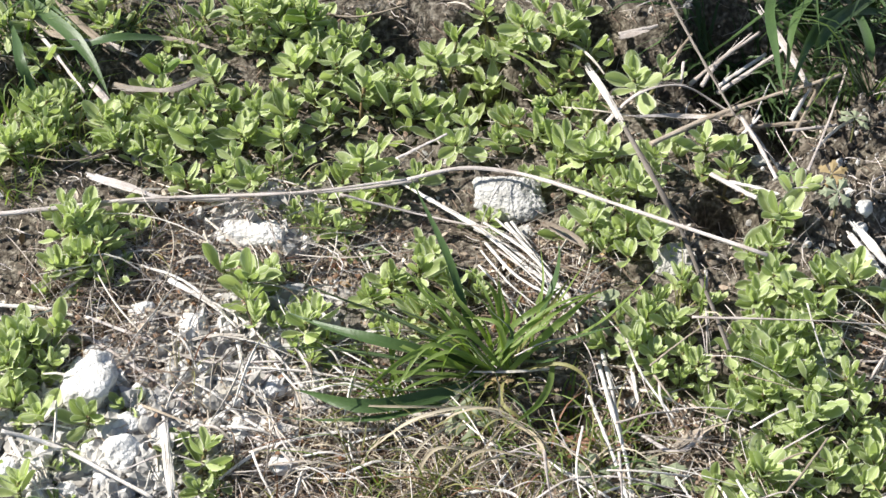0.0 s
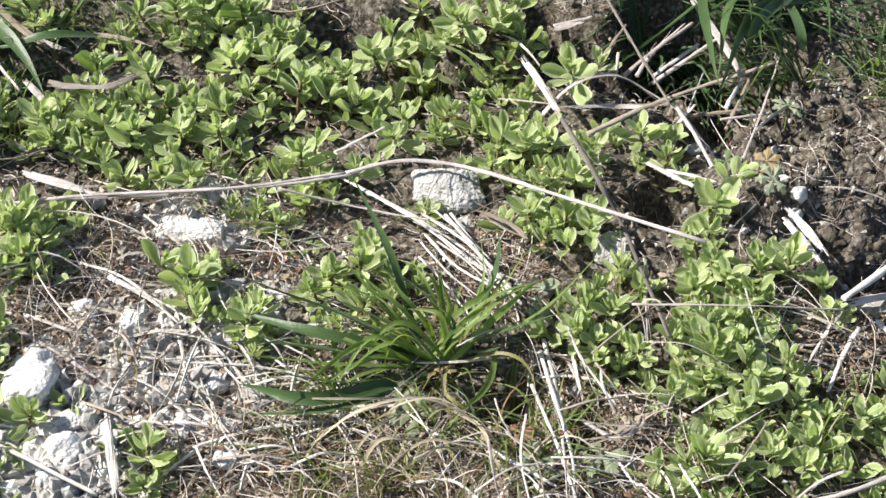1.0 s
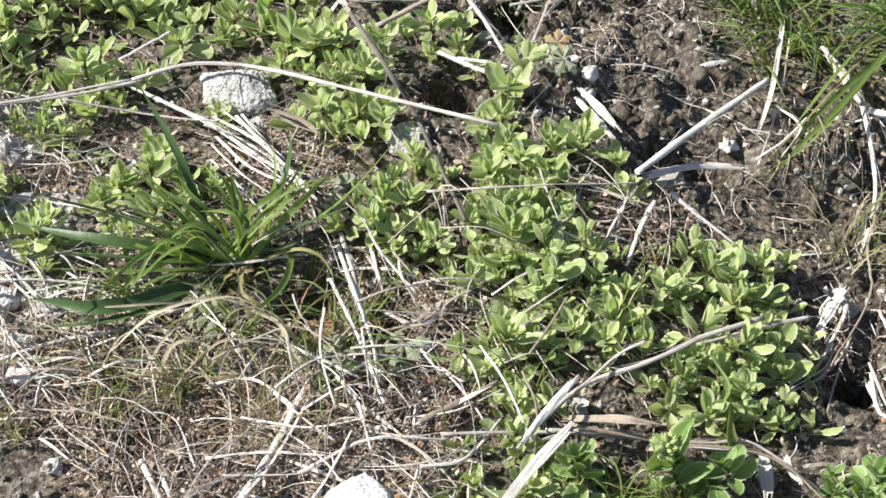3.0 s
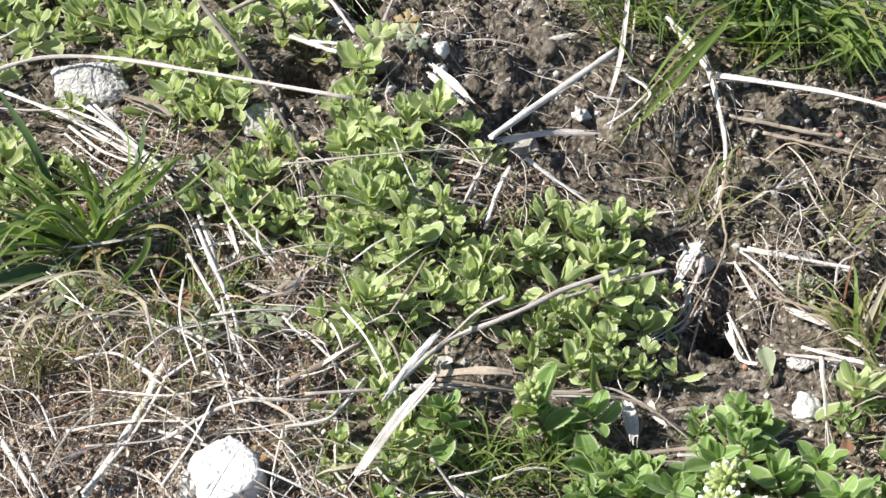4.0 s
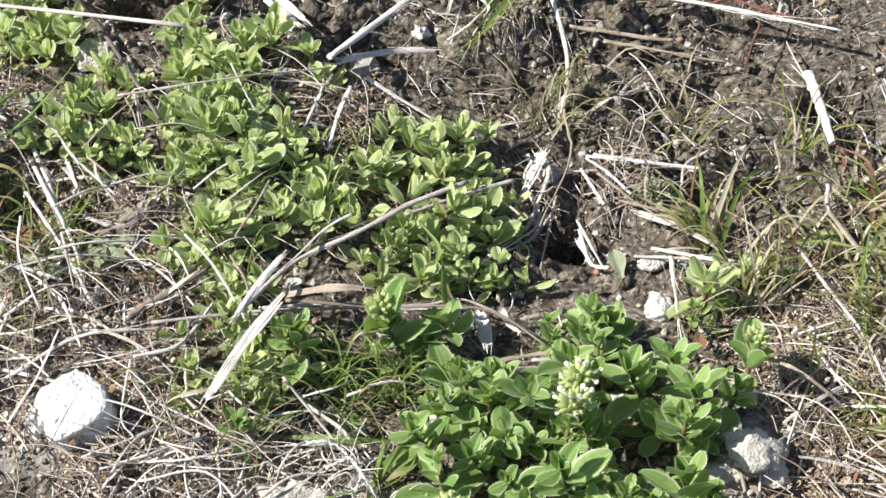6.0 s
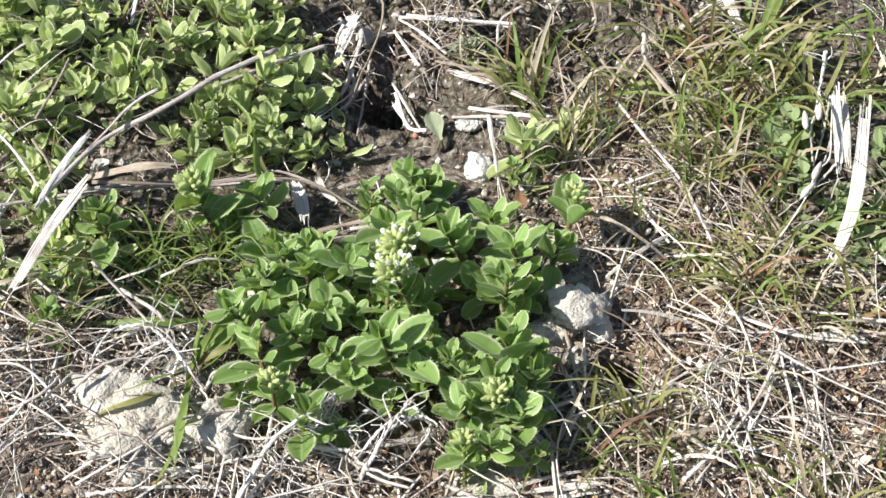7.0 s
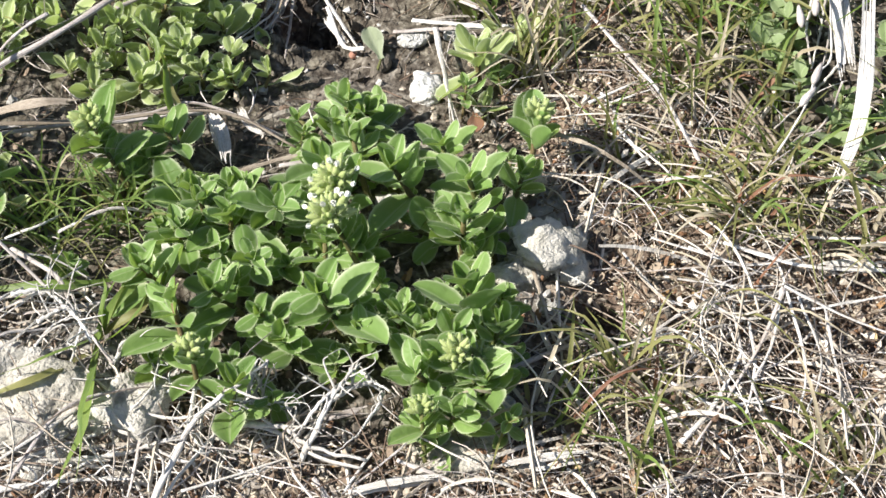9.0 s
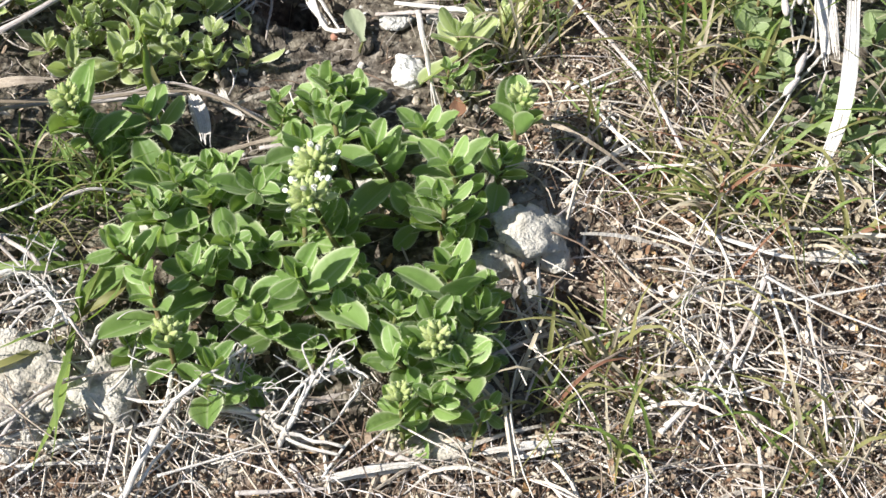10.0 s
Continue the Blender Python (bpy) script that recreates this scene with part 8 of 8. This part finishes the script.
straw([(-0.1135, -0.0620, 0.0060), (-0.0945, -0.0661, 0.0060), (-0.0692, -0.0825, 0.0060)], 0.0012, 0.80)
straw([(-0.0470, -0.1329, 0.0060), (-0.0274, -0.1213, 0.0060), (-0.0062, -0.1142, 0.0060)], 0.0012, 0.90)
grass_tuft(0.1932, 0.0679, 40, 0.04, 220, 120, 0.6, 0.0018, 0.45)
grass_tuft(0.2080, 0.0512, 40, 0.045, 220, 120, 0.6, 0.0018, 0.48)
grass_tuft(0.1803, 0.0757, 30, 0.035, 220, 120, 0.6, 0.0016, 0.42)
grass_tuft(0.2103, 0.0780, 40, 0.045, 220, 120, 0.6, 0.002, 0.4)
grass_tuft(0.1996, 0.0364, 18, 0.04, 230, 120, 0.6, 0.0014, 0.62)
grass_tuft(0.2546, 0.0375, 30, 0.04, 200, 120, 0.6, 0.002, 0.48)
grass_tuft(0.2856, 0.0315, 26, 0.04, 160, 120, 0.6, 0.002, 0.5)
grass_tuft(0.3104, 0.0284, 26, 0.04, 150, 120, 0.6, 0.002, 0.5)
seed_stem([(0.3618, -0.1341), (0.3568, -0.1499), (0.3534, -0.1594), (0.3489, -0.1629), (0.3442, -0.1699), (0.3378, -0.1760), (0.3301, -0.1803)], [(0.3510, -0.1427, 80), (0.3563, -0.1395, 70), (0.3489, -0.1629, 55), (0.3442, -0.1699, 40)])
grass_tuft(-0.2145, 0.0491, 26, 0.028, 90, 170, 0.6, 0.0014, 0.3)
grass_tuft(-0.2059, 0.0584, 22, 0.028, 90, 170, 0.6, 0.0016, 0.25)
grass_tuft(-0.1749, -0.0215, 18, 0.028, 90, 170, 0.6, 0.0009, 0.5)
grass_tuft(-0.1761, -0.0345, 18, 0.028, 90, 170, 0.6, 0.0009, 0.55)
grass_tuft(-0.1707, -0.0042, 14, 0.028, 90, 170, 0.6, 0.0009, 0.5)
grass_tuft(-0.1826, 0.0344, 14, 0.028, 90, 170, 0.6, 0.0012, 0.3)
grass_tuft(-0.1982, 0.0029, 22, 0.028, 90, 170, 0.6, 0.001, 0.5)
grass_tuft(-0.1676, 0.0709, 24, 0.028, 90, 170, 0.6, 0.0008, 0.66)
grass_tuft(-0.1512, 0.0676, 20, 0.028, 90, 170, 0.6, 0.0008, 0.66)
ribbon([(-0.2126, 0.0604, 0.0120), (-0.1964, 0.0471, 0.0120), (-0.1851, 0.0441, 0.0120)], 0.0042, 0.45)
ribbon([(-0.2024, 0.0664, 0.0120), (-0.1834, 0.0519, 0.0120), (-0.1637, 0.0403, 0.0120)], 0.0034, 0.35)
ribbon([(-0.1533, 0.0564, 0.0100), (-0.1387, 0.0569, 0.0100), (-0.1261, 0.0554, 0.0100)], 0.0026, 0.45)
straw([(-0.1611, 0.0265, 0.0080), (-0.1468, 0.0269, 0.0080), (-0.1342, 0.0377, 0.0080)], 0.0030, 0.38)
ribbon([(-0.1700, 0.0247, 0.0090), (-0.1588, 0.0154, 0.0090), (-0.1541, 0.0098, 0.0090)], 0.0030, 0.55)
# two more unseen shade-casting tufts behind the far edge
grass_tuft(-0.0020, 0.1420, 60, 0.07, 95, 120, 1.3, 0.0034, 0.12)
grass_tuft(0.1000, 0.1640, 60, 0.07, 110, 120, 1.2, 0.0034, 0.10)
twig([(0.3232, -0.0515, 0.0046), (0.3234, -0.0652, 0.0046), (0.3199, -0.0744, 0.0046)], 0.0013, 0.25)
straw([(0.2986, -0.0804, 0.0060), (0.3031, -0.0792, 0.0060), (0.3044, -0.0740, 0.0060)], 0.0007, 0.25)
straw([(0.3308, -0.0460, 0.0043), (0.3284, -0.0512, 0.0043), (0.3250, -0.0551, 0.0043)], 0.0008, 0.20)
straw([(0.2669, -0.0742, 0.0070), (0.2554, -0.0739, 0.0070), (0.2497, -0.0793, 0.0070)], 0.0007, 0.25)
straw([(0.3341, -0.0461, 0.0079), (0.3301, -0.0476, 0.0079), (0.3250, -0.0478, 0.0079)], 0.0008, 0.60)
straw([(0.2680, -0.0841, 0.0061), (0.2709, -0.0726, 0.0061), (0.2794, -0.0671, 0.0061)], 0.0011, 0.60)
straw([(0.2604, -0.0803, 0.0070), (0.2568, -0.0657, 0.0070), (0.2616, -0.0597, 0.0070)], 0.0006, 0.20)
twig([(0.3170, -0.0654, 0.0066), (0.3185, -0.0779, 0.0066), (0.3132, -0.0822, 0.0066)], 0.0011, 0.20)
straw([(0.3145, -0.0854, 0.0063), (0.3200, -0.0955, 0.0063), (0.3207, -0.1000, 0.0063)], 0.0012, 0.45)
straw([(0.2441, -0.0760, 0.0044), (0.2460, -0.0667, 0.0044), (0.2474, -0.0565, 0.0044)], 0.0011, 0.25)
straw([(0.3453, -0.0403, 0.0046), (0.3391, -0.0466, 0.0046), (0.3313, -0.0506, 0.0046)], 0.0007, 0.20)
straw([(0.2514, -0.0415, 0.0068), (0.2574, -0.0338, 0.0068), (0.2653, -0.0276, 0.0068)], 0.0013, 0.60)
straw([(0.3019, -0.0647, 0.0058), (0.3012, -0.0785, 0.0058), (0.2958, -0.0865, 0.0058)], 0.0010, 0.40)
straw([(0.2538, -0.0760, 0.0060), (0.2589, -0.0803, 0.0060), (0.2602, -0.0805, 0.0060)], 0.0006, 0.20)
straw([(0.2990, -0.0885, 0.0048), (0.3006, -0.0973, 0.0048), (0.3056, -0.1102, 0.0048)], 0.0010, 0.45)
straw([(0.3249, -0.0611, 0.0053), (0.3240, -0.0747, 0.0053), (0.3200, -0.0843, 0.0053)], 0.0012, 0.40)
twig([(0.2679, -0.0466, 0.0061), (0.2577, -0.0505, 0.0061), (0.2535, -0.0601, 0.0061)], 0.0010, 0.60)
twig([(0.3292, -0.0604, 0.0051), (0.3342, -0.0523, 0.0051), (0.3507, -0.0576, 0.0051)], 0.0011, 0.20)
twig([(0.2443, -0.0426, 0.0042), (0.2542, -0.0398, 0.0042), (0.2619, -0.0350, 0.0042)], 0.0010, 0.60)
straw([(0.2460, -0.0915, 0.0066), (0.2437, -0.0900, 0.0066), (0.2328, -0.0806, 0.0066)], 0.0008, 0.25)
straw([(0.2705, -0.0969, 0.0066), (0.2677, -0.0843, 0.0066), (0.2713, -0.0791, 0.0066)], 0.0007, 0.45)
straw([(0.3303, -0.0342, 0.0074), (0.3229, -0.0410, 0.0074), (0.3092, -0.0400, 0.0074)], 0.0009, 0.60)
straw([(0.2416, -0.0275, 0.0065), (0.2554, -0.0340, 0.0065), (0.2607, -0.0327, 0.0065)], 0.0012, 0.40)
twig([(0.3210, -0.0876, 0.0060), (0.3207, -0.0843, 0.0060), (0.3186, -0.0789, 0.0060)], 0.0013, 0.45)
straw([(0.2429, -0.0793, 0.0057), (0.2441, -0.0869, 0.0057), (0.2456, -0.0952, 0.0057)], 0.0007, 0.60)
straw([(0.2839, -0.1034, 0.0071), (0.2895, -0.0946, 0.0071), (0.2990, -0.0902, 0.0071)], 0.0011, 0.25)
ribbon([(0.3668, -0.1307, 0.0160), (0.3625, -0.1488, 0.0160), (0.3591, -0.1624, 0.0160)], 0.0026, 0.90)
straw([(0.2994, -0.1189, 0.0100), (0.3072, -0.1423, 0.0100), (0.3120, -0.1576, 0.0100), (0.3147, -0.1794, 0.0100)], 0.0012, 0.62)
straw([(0.3139, -0.2028, 0.0080), (0.3306, -0.2127, 0.0080), (0.3498, -0.2178, 0.0080)], 0.0012, 0.80)
ribbon([(0.3503, -0.2145, 0.0060), (0.3425, -0.2123, 0.0060), (0.3341, -0.2117, 0.0060)], 0.0026, 0.92)
grass_tuft(-0.0009, -0.1328, 26, 0.016, 90, 170, 0.9, 0.0009, 0.68)
grass_tuft(0.0146, -0.1357, 26, 0.016, 90, 170, 0.9, 0.0009, 0.68)
grass_tuft(-0.0047, -0.1465, 26, 0.016, 90, 170, 0.9, 0.0009, 0.68)
grass_tuft(0.0221, -0.1282, 26, 0.016, 90, 170, 0.9, 0.0009, 0.68)
grass_tuft(-0.0335, -0.1546, 26, 0.016, 90, 170, 0.9, 0.0009, 0.68)
straw([(0.0026, -0.0160, 0.0100), (0.0231, -0.0318, 0.0120), (0.0430, -0.0536, 0.0140)], 0.0012, 0.90)
straw([(0.0035, -0.0209, 0.0100), (0.0221, -0.0385, 0.0120), (0.0409, -0.0567, 0.0140)], 0.0010, 0.85)
straw([(0.0060, -0.0267, 0.0100), (0.0207, -0.0428, 0.0120), (0.0356, -0.0528, 0.0140)], 0.0013, 0.95)
straw([(0.0052, -0.0309, 0.0100), (0.0194, -0.0470, 0.0120), (0.0325, -0.0586, 0.0140)], 0.0009, 0.80)
straw([(0.0062, -0.0132, 0.0100), (0.0274, -0.0347, 0.0120), (0.0386, -0.0614, 0.0140)], 0.0010, 0.90)
straw([(0.0109, -0.0297, 0.0100), (0.0263, -0.0410, 0.0120), (0.0468, -0.0500, 0.0140)], 0.0008, 0.70)
straw([(0.0064, -0.0384, 0.0100), (0.0181, -0.0511, 0.0120), (0.0286, -0.0645, 0.0140)], 0.0009, 0.90)
tangle = random.Random(63)
for _ in range(44):
    x, y, turn, long = tangle.uniform(-0.0907, -0.0024), tangle.uniform(-0.1455, -0.0727), tangle.choice((-0.9, -0.5, 0.1, 0.6)) + tangle.uniform(-0.3, 0.3), tangle.uniform(0.007, 0.018)
    bow, lift = tangle.uniform(-0.25, 0.25), tangle.uniform(0.003, 0.008)
    straw([(x - long * math.cos(turn - bow), y - long * math.sin(turn - bow), lift), (x, y, lift + 0.002), (x + long * math.cos(turn + bow), y + long * math.sin(turn + bow), lift - 0.002)], tangle.uniform(0.0005, 0.0012), tangle.choice((0.6, 0.82, 0.9, 0.95)))
for k in range(20):
    turn, long = radians(tangle.choice((165, 180, 195, 140, 110, 20, 40)) + tangle.uniform(-12, 12)), tangle.uniform(0.022, 0.050)
    x, y = 0.0216 + tangle.uniform(-0.006, 0.010), -0.0780 + tangle.uniform(-0.006, 0.006)
    blade(fan_tuft, [(x, y, 0.004), (x + 0.5 * long * math.cos(turn), y + 0.5 * long * math.sin(turn), 0.020), (x + long * math.cos(turn + 0.2), y + long * math.sin(turn + 0.2), tangle.uniform(0.010, 0.020))], tangle.uniform(0.0016, 0.0030), tangle.uniform(0.42, 0.62))
for _ in range(34):
    x, y, turn, long = tangle.uniform(0.0381, 0.1311), tangle.uniform(-0.1397, -0.0553), tangle.choice((-1.2, -0.9, 0.4, 0.7, 0.1)) + tangle.uniform(-0.25, 0.25), tangle.uniform(0.008, 0.022)
    bow, lift = tangle.uniform(-0.25, 0.25), tangle.uniform(0.009, 0.016)
    straw([(x - long * math.cos(turn - bow), y - long * math.sin(turn - bow), lift), (x, y, lift + 0.002), (x + long * math.cos(turn + bow), y + long * math.sin(turn + bow), lift - 0.003)], tangle.uniform(0.0004, 0.0011), tangle.choice((0.45, 0.6, 0.7, 0.85)))
for _ in range(54):
    x, y, turn, long = tangle.uniform(0.0894, 0.1724), tangle.uniform(-0.2292, -0.1685), tangle.uniform(-0.7, 1.1), tangle.uniform(0.008, 0.024)
    bow, lift = tangle.uniform(-0.5, 0.5), tangle.uniform(0.004, 0.010)
    straw([(x - long * math.cos(turn - bow), y - long * math.sin(turn - bow), lift), (x, y, lift + 0.002), (x + long * math.cos(turn + bow), y + long * math.sin(turn + bow), lift - 0.002)], tangle.uniform(0.0004, 0.0010), tangle.choice((0.6, 0.7, 0.82, 0.9)))
for x, y in [(0.2411, -0.0228), (0.2451, -0.0183), (0.2663, 0.0033), (0.2699, -0.0064), (0.2784, -0.0079), (0.2558, -0.0352), (0.239, -0.1059), (0.252, 0.0301)]:
    seed(x, y)
for row in STONES:
    stone(*row)


# ---- litter that nobody could count ----
def scatter(rng, count, patches, spare, bare=1.0, clumps=False):
    """Places spread over the patches, and thinly over the rest of the plot."""
    res = []
    while len(res) < count:
        x, y = rng.uniform(-0.26, 0.42), rng.uniform(-0.30, 0.20)
        if rng.random() < 0.8 * inside(BARE, x, y):
            continue
        if clumps and noise.noise((x * 85, y * 85, 3.3)) + 0.5 * noise.noise((x * 220, y * 220, 8.1)) < -0.12 and rng.random() < 0.75:
            continue
        if rng.random() < max(spare, inside(patches, x, y)) and (bare == 1.0 or rng.random() > (1 - bare) * inside(SOIL, x, y)):
            res.append((x, y))
    return res


def stuff(name, verts, faces, mat, label, category, rounded=False):
    me = bpy.data.meshes.new(name)
    me.from_pydata(verts, [], faces)
    me.polygons.foreach_set("use_smooth", [rounded] * len(faces))
    tagged(placed(name, me, mat), label, category, kind="stuff")


def litter(name, count, patches, spare, short, long, thick, high, mat, label, seed, curl=0.3):
    rng = random.Random(seed)
    verts, faces = [], []
    for x, y in scatter(rng, count, patches, spare, 1.0, True):
        a, size, w = rng.uniform(0, 2 * math.pi), rng.uniform(short, long), thick * rng.uniform(0.5, 1.4)
        dx, dy = math.cos(a), math.sin(a)
        lift, tilt, side = abs(rng.gauss(0, high)), rng.gauss(0, 0.15), rng.gauss(0, curl) * size
        arch = abs(rng.gauss(0, 0.10)) * size
        n = 6 if size > 0.015 else 3
        base = len(verts)
        for i in range(n + 1):
            t = i / n - 0.5
            px, py = x + dx * t * size - dy * side * 4 * t * t, y + dy * t * size + dx * side * 4 * t * t
            z = max(ground_z(px, py) + 0.0003, ground_z(x, y) + lift + tilt * t * size + arch * (1 - 4 * t * t))
            k = w * (1 - 0.4 * abs(2 * t))
            verts += [(px - dy * k, py + dx * k, z), (px + dy * k, py - dx * k, z), (px, py, z + k * 1.1)]
        for i in range(n):
            o = base + 3 * i
            faces += [(o, o + 3, o + 5, o + 2), (o + 2, o + 5, o + 4, o + 1), (o + 1, o + 4, o + 3, o)]
        faces += [(base, base + 2, base + 1), (base + 3 * n, base + 3 * n + 1, base + 3 * n + 2)]
    stuff(name, verts, faces, mat, label, "plant litter")


def flakes(name, count, patches, spare, size, high, mat, label, seed):
    """Thin irregular chips of husk, bark and leaf, curled and lying at all angles."""
    rng = random.Random(seed)
    verts, faces = [], []
    for x, y in scatter(rng, count, patches, spare, 0.35):
        s = size * (0.3 + 1.9 * rng.random() ** 3.5)
        z = ground_z(x, y) + 0.0003 + abs(rng.gauss(0, high))
        m = pose(x, y, z, rng.gauss(0, 32), rng.gauss(0, 32), rng.uniform(0, 360))
        thin, curl = rng.uniform(0.25, 0.9), rng.uniform(-0.35, 0.35)
        b = len(verts)
        for k in range(6):
            a = k * math.pi / 3 + rng.uniform(-0.35, 0.35)
            r = rng.uniform(0.55, 1.15)
            px, py = r * math.cos(a), r * math.sin(a) * thin
            verts.append(tuple(m @ Vector((px * s, py * s, s * curl * px * px))))
        verts.append(tuple(m @ Vector((0, 0, 0.16 * s))))
        for k in range(6):
            faces.append((b + k, b + (k + 1) % 6, b + 6))
    stuff(name, verts, faces, mat, label, "plant litter")


def leaf_scraps(name, count, patches, spare, size, mat, label, seed):
    """Curled pieces of dead leaf."""
    rng = random.Random(seed)
    verts, faces = [], []
    for x, y in scatter(rng, count, patches, spare, 0.05):
        s, curl, thin = size * rng.uniform(0.4, 1.3), rng.uniform(-1.2, 1.2), rng.uniform(0.25, 0.6)
        m = pose(x, y, ground_z(x, y) + 0.001 + abs(rng.gauss(0, 0.0015)), rng.gauss(0, 28), rng.gauss(0, 28), rng.uniform(0, 360))
        b = len(verts)
        for i in range(6):
            t = i / 5
            half = thin * (math.sin(math.pi * (0.08 + 0.86 * t)) ** 0.7) * rng.uniform(0.75, 1.1)
            for k in range(4):
                q = (k / 1.5 - 1) * half
                verts.append(tuple(m @ Vector((s * (t - 0.5), s * q * 0.5, s * (0.4 * curl * q * q + 0.25 * curl * (t - 0.5) ** 2 + rng.uniform(-0.02, 0.02))))))
        for i in range(5):
            for k in range(3):
                o = b + 4 * i + k
                faces.append((o, o + 1, o + 5, o + 4))
    stuff(name, verts, faces, mat, label, "plant litter")


def grains(name, count, patches, spare, small, large, mat, label, category, seed):
    rng = random.Random(seed)
    bm = bmesh.new()
    bmesh.ops.create_icosphere(bm, subdivisions=1, radius=1)
    dirs = [v.co.copy() for v in bm.verts]
    bm.verts.index_update()
    tris = [tuple(v.index for v in face.verts) for face in bm.faces]
    bm.free()
    if large > 0.0026:
        bm = bmesh.new()
        bmesh.ops.create_icosphere(bm, subdivisions=2, radius=1)
        bm.verts.index_update()
        dirs = [v.co.copy() for v in bm.verts]
        tris = [tuple(v.index for v in face.verts) for face in bm.faces]
        bm.free()
    verts, faces = [], []
    for x, y in scatter(rng, count, patches, spare):
        s = small + (large - small) * rng.random() ** 2.5
        off = Vector((rng.uniform(0, 90), rng.uniform(0, 90), rng.uniform(0, 90)))
        m = pose(x, y, ground_z(x, y) + s * 0.35, rng.uniform(0, 360), rng.uniform(0, 360), rng.uniform(0, 360))
        b = len(verts)
        kx, ky = rng.uniform(0.6, 1.5), rng.uniform(0.5, 1.1)
        for d in dirs:
            r = s * (1 + 0.8 * noise.noise(d * 1.6 + off) + 0.55 * noise.noise(d * 4 + off))
            verts.append(tuple(m @ Vector((d.x * r * kx, d.y * r * ky, d.z * r * 0.8))))
        faces += [(b + i, b + j, b + k) for i, j, k in tris]
    stuff(name, verts, faces, mat, label, category, category == "soil clods")


litter("straw_litter", 11500, HAY, 0.25, 0.003, 0.013, 0.00024, 0.0022, LITTER, "scattered bleached and brown straw fragments", 21, 0.12)
litter("loose_straw", 400, HAY + GRAVEL, 0.03, 0.012, 0.036, 0.00056, 0.004, LOOSE, "loose bleached straw lying in all directions", 28, 0.05)
litter("fine_hay", 1800, HAY, 0.03, 0.012, 0.045, 0.00020, 0.0035, LITTER, "tangled fine dry grass stems", 22, 0.15)
litter("bleached_hay", 430, HAY, 0.01, 0.015, 0.045, 0.00024, 0.0045, LOOSE, "bleached white hay tangled over brown litter", 31, 0.10)
litter("curled_wisps", 330, WISP, 0.0, 0.008, 0.028, 0.00030, 0.004, LOOSE, "curled white wisps of dry grass", 33, 0.4)
flakes("husk_litter", 29000, HAY, 0.45, 0.0009, 0.0016, HUSK, "pale seed husks and leaf crumbs", 23)
flakes("hay_dust", 40000, HAY, 0.0, 0.0008, 0.0028, MOSS, "fine crumbled hay and dry moss", 29)
grains("moss_crumbs", 19000, HAY, 0.02, 0.0004, 0.0012, MOSS, "pale dry moss and seed crumbs", "plant litter", 30)
grains("cream_crumbs", 8500, HAY, 0.01, 0.0004, 0.0011, CREAM, "cream-coloured crumbs of dried moss and florets", "plant litter", 43)
leaf_scraps("amber_leaf_scraps", 420, HAY, 0.05, 0.0040, AMBER, "curled amber-brown scraps of dead leaf", 41)
leaf_scraps("dead_leaf_scraps", 1000, HAY, 0.15, 0.0046, HUSK, "curled scraps of dead brown leaf", 27)
grains("soil_crumbs", 9000, SOIL, 0.35, 0.0004, 0.0024, CRUMB, "dark crumbs of dry soil", "soil crumbs", 24)
grains("soil_clods", 300, SOIL, 0.03, 0.0009, 0.0036, CRUMB, "lumpy olive-brown clods of earth", "soil clods", 34)
grains("gravel", 2000, GRAVEL, 0.004, 0.0008, 0.0046, GRAVEL_MAT, "pale grey chalk gravel", "gravel", 25)
grains("pale_grit", 3200, SOIL + CHALK, 0.05, 0.0004, 0.0016, GRAVEL_MAT, "fine pale grit on the soil", "grit", 26)
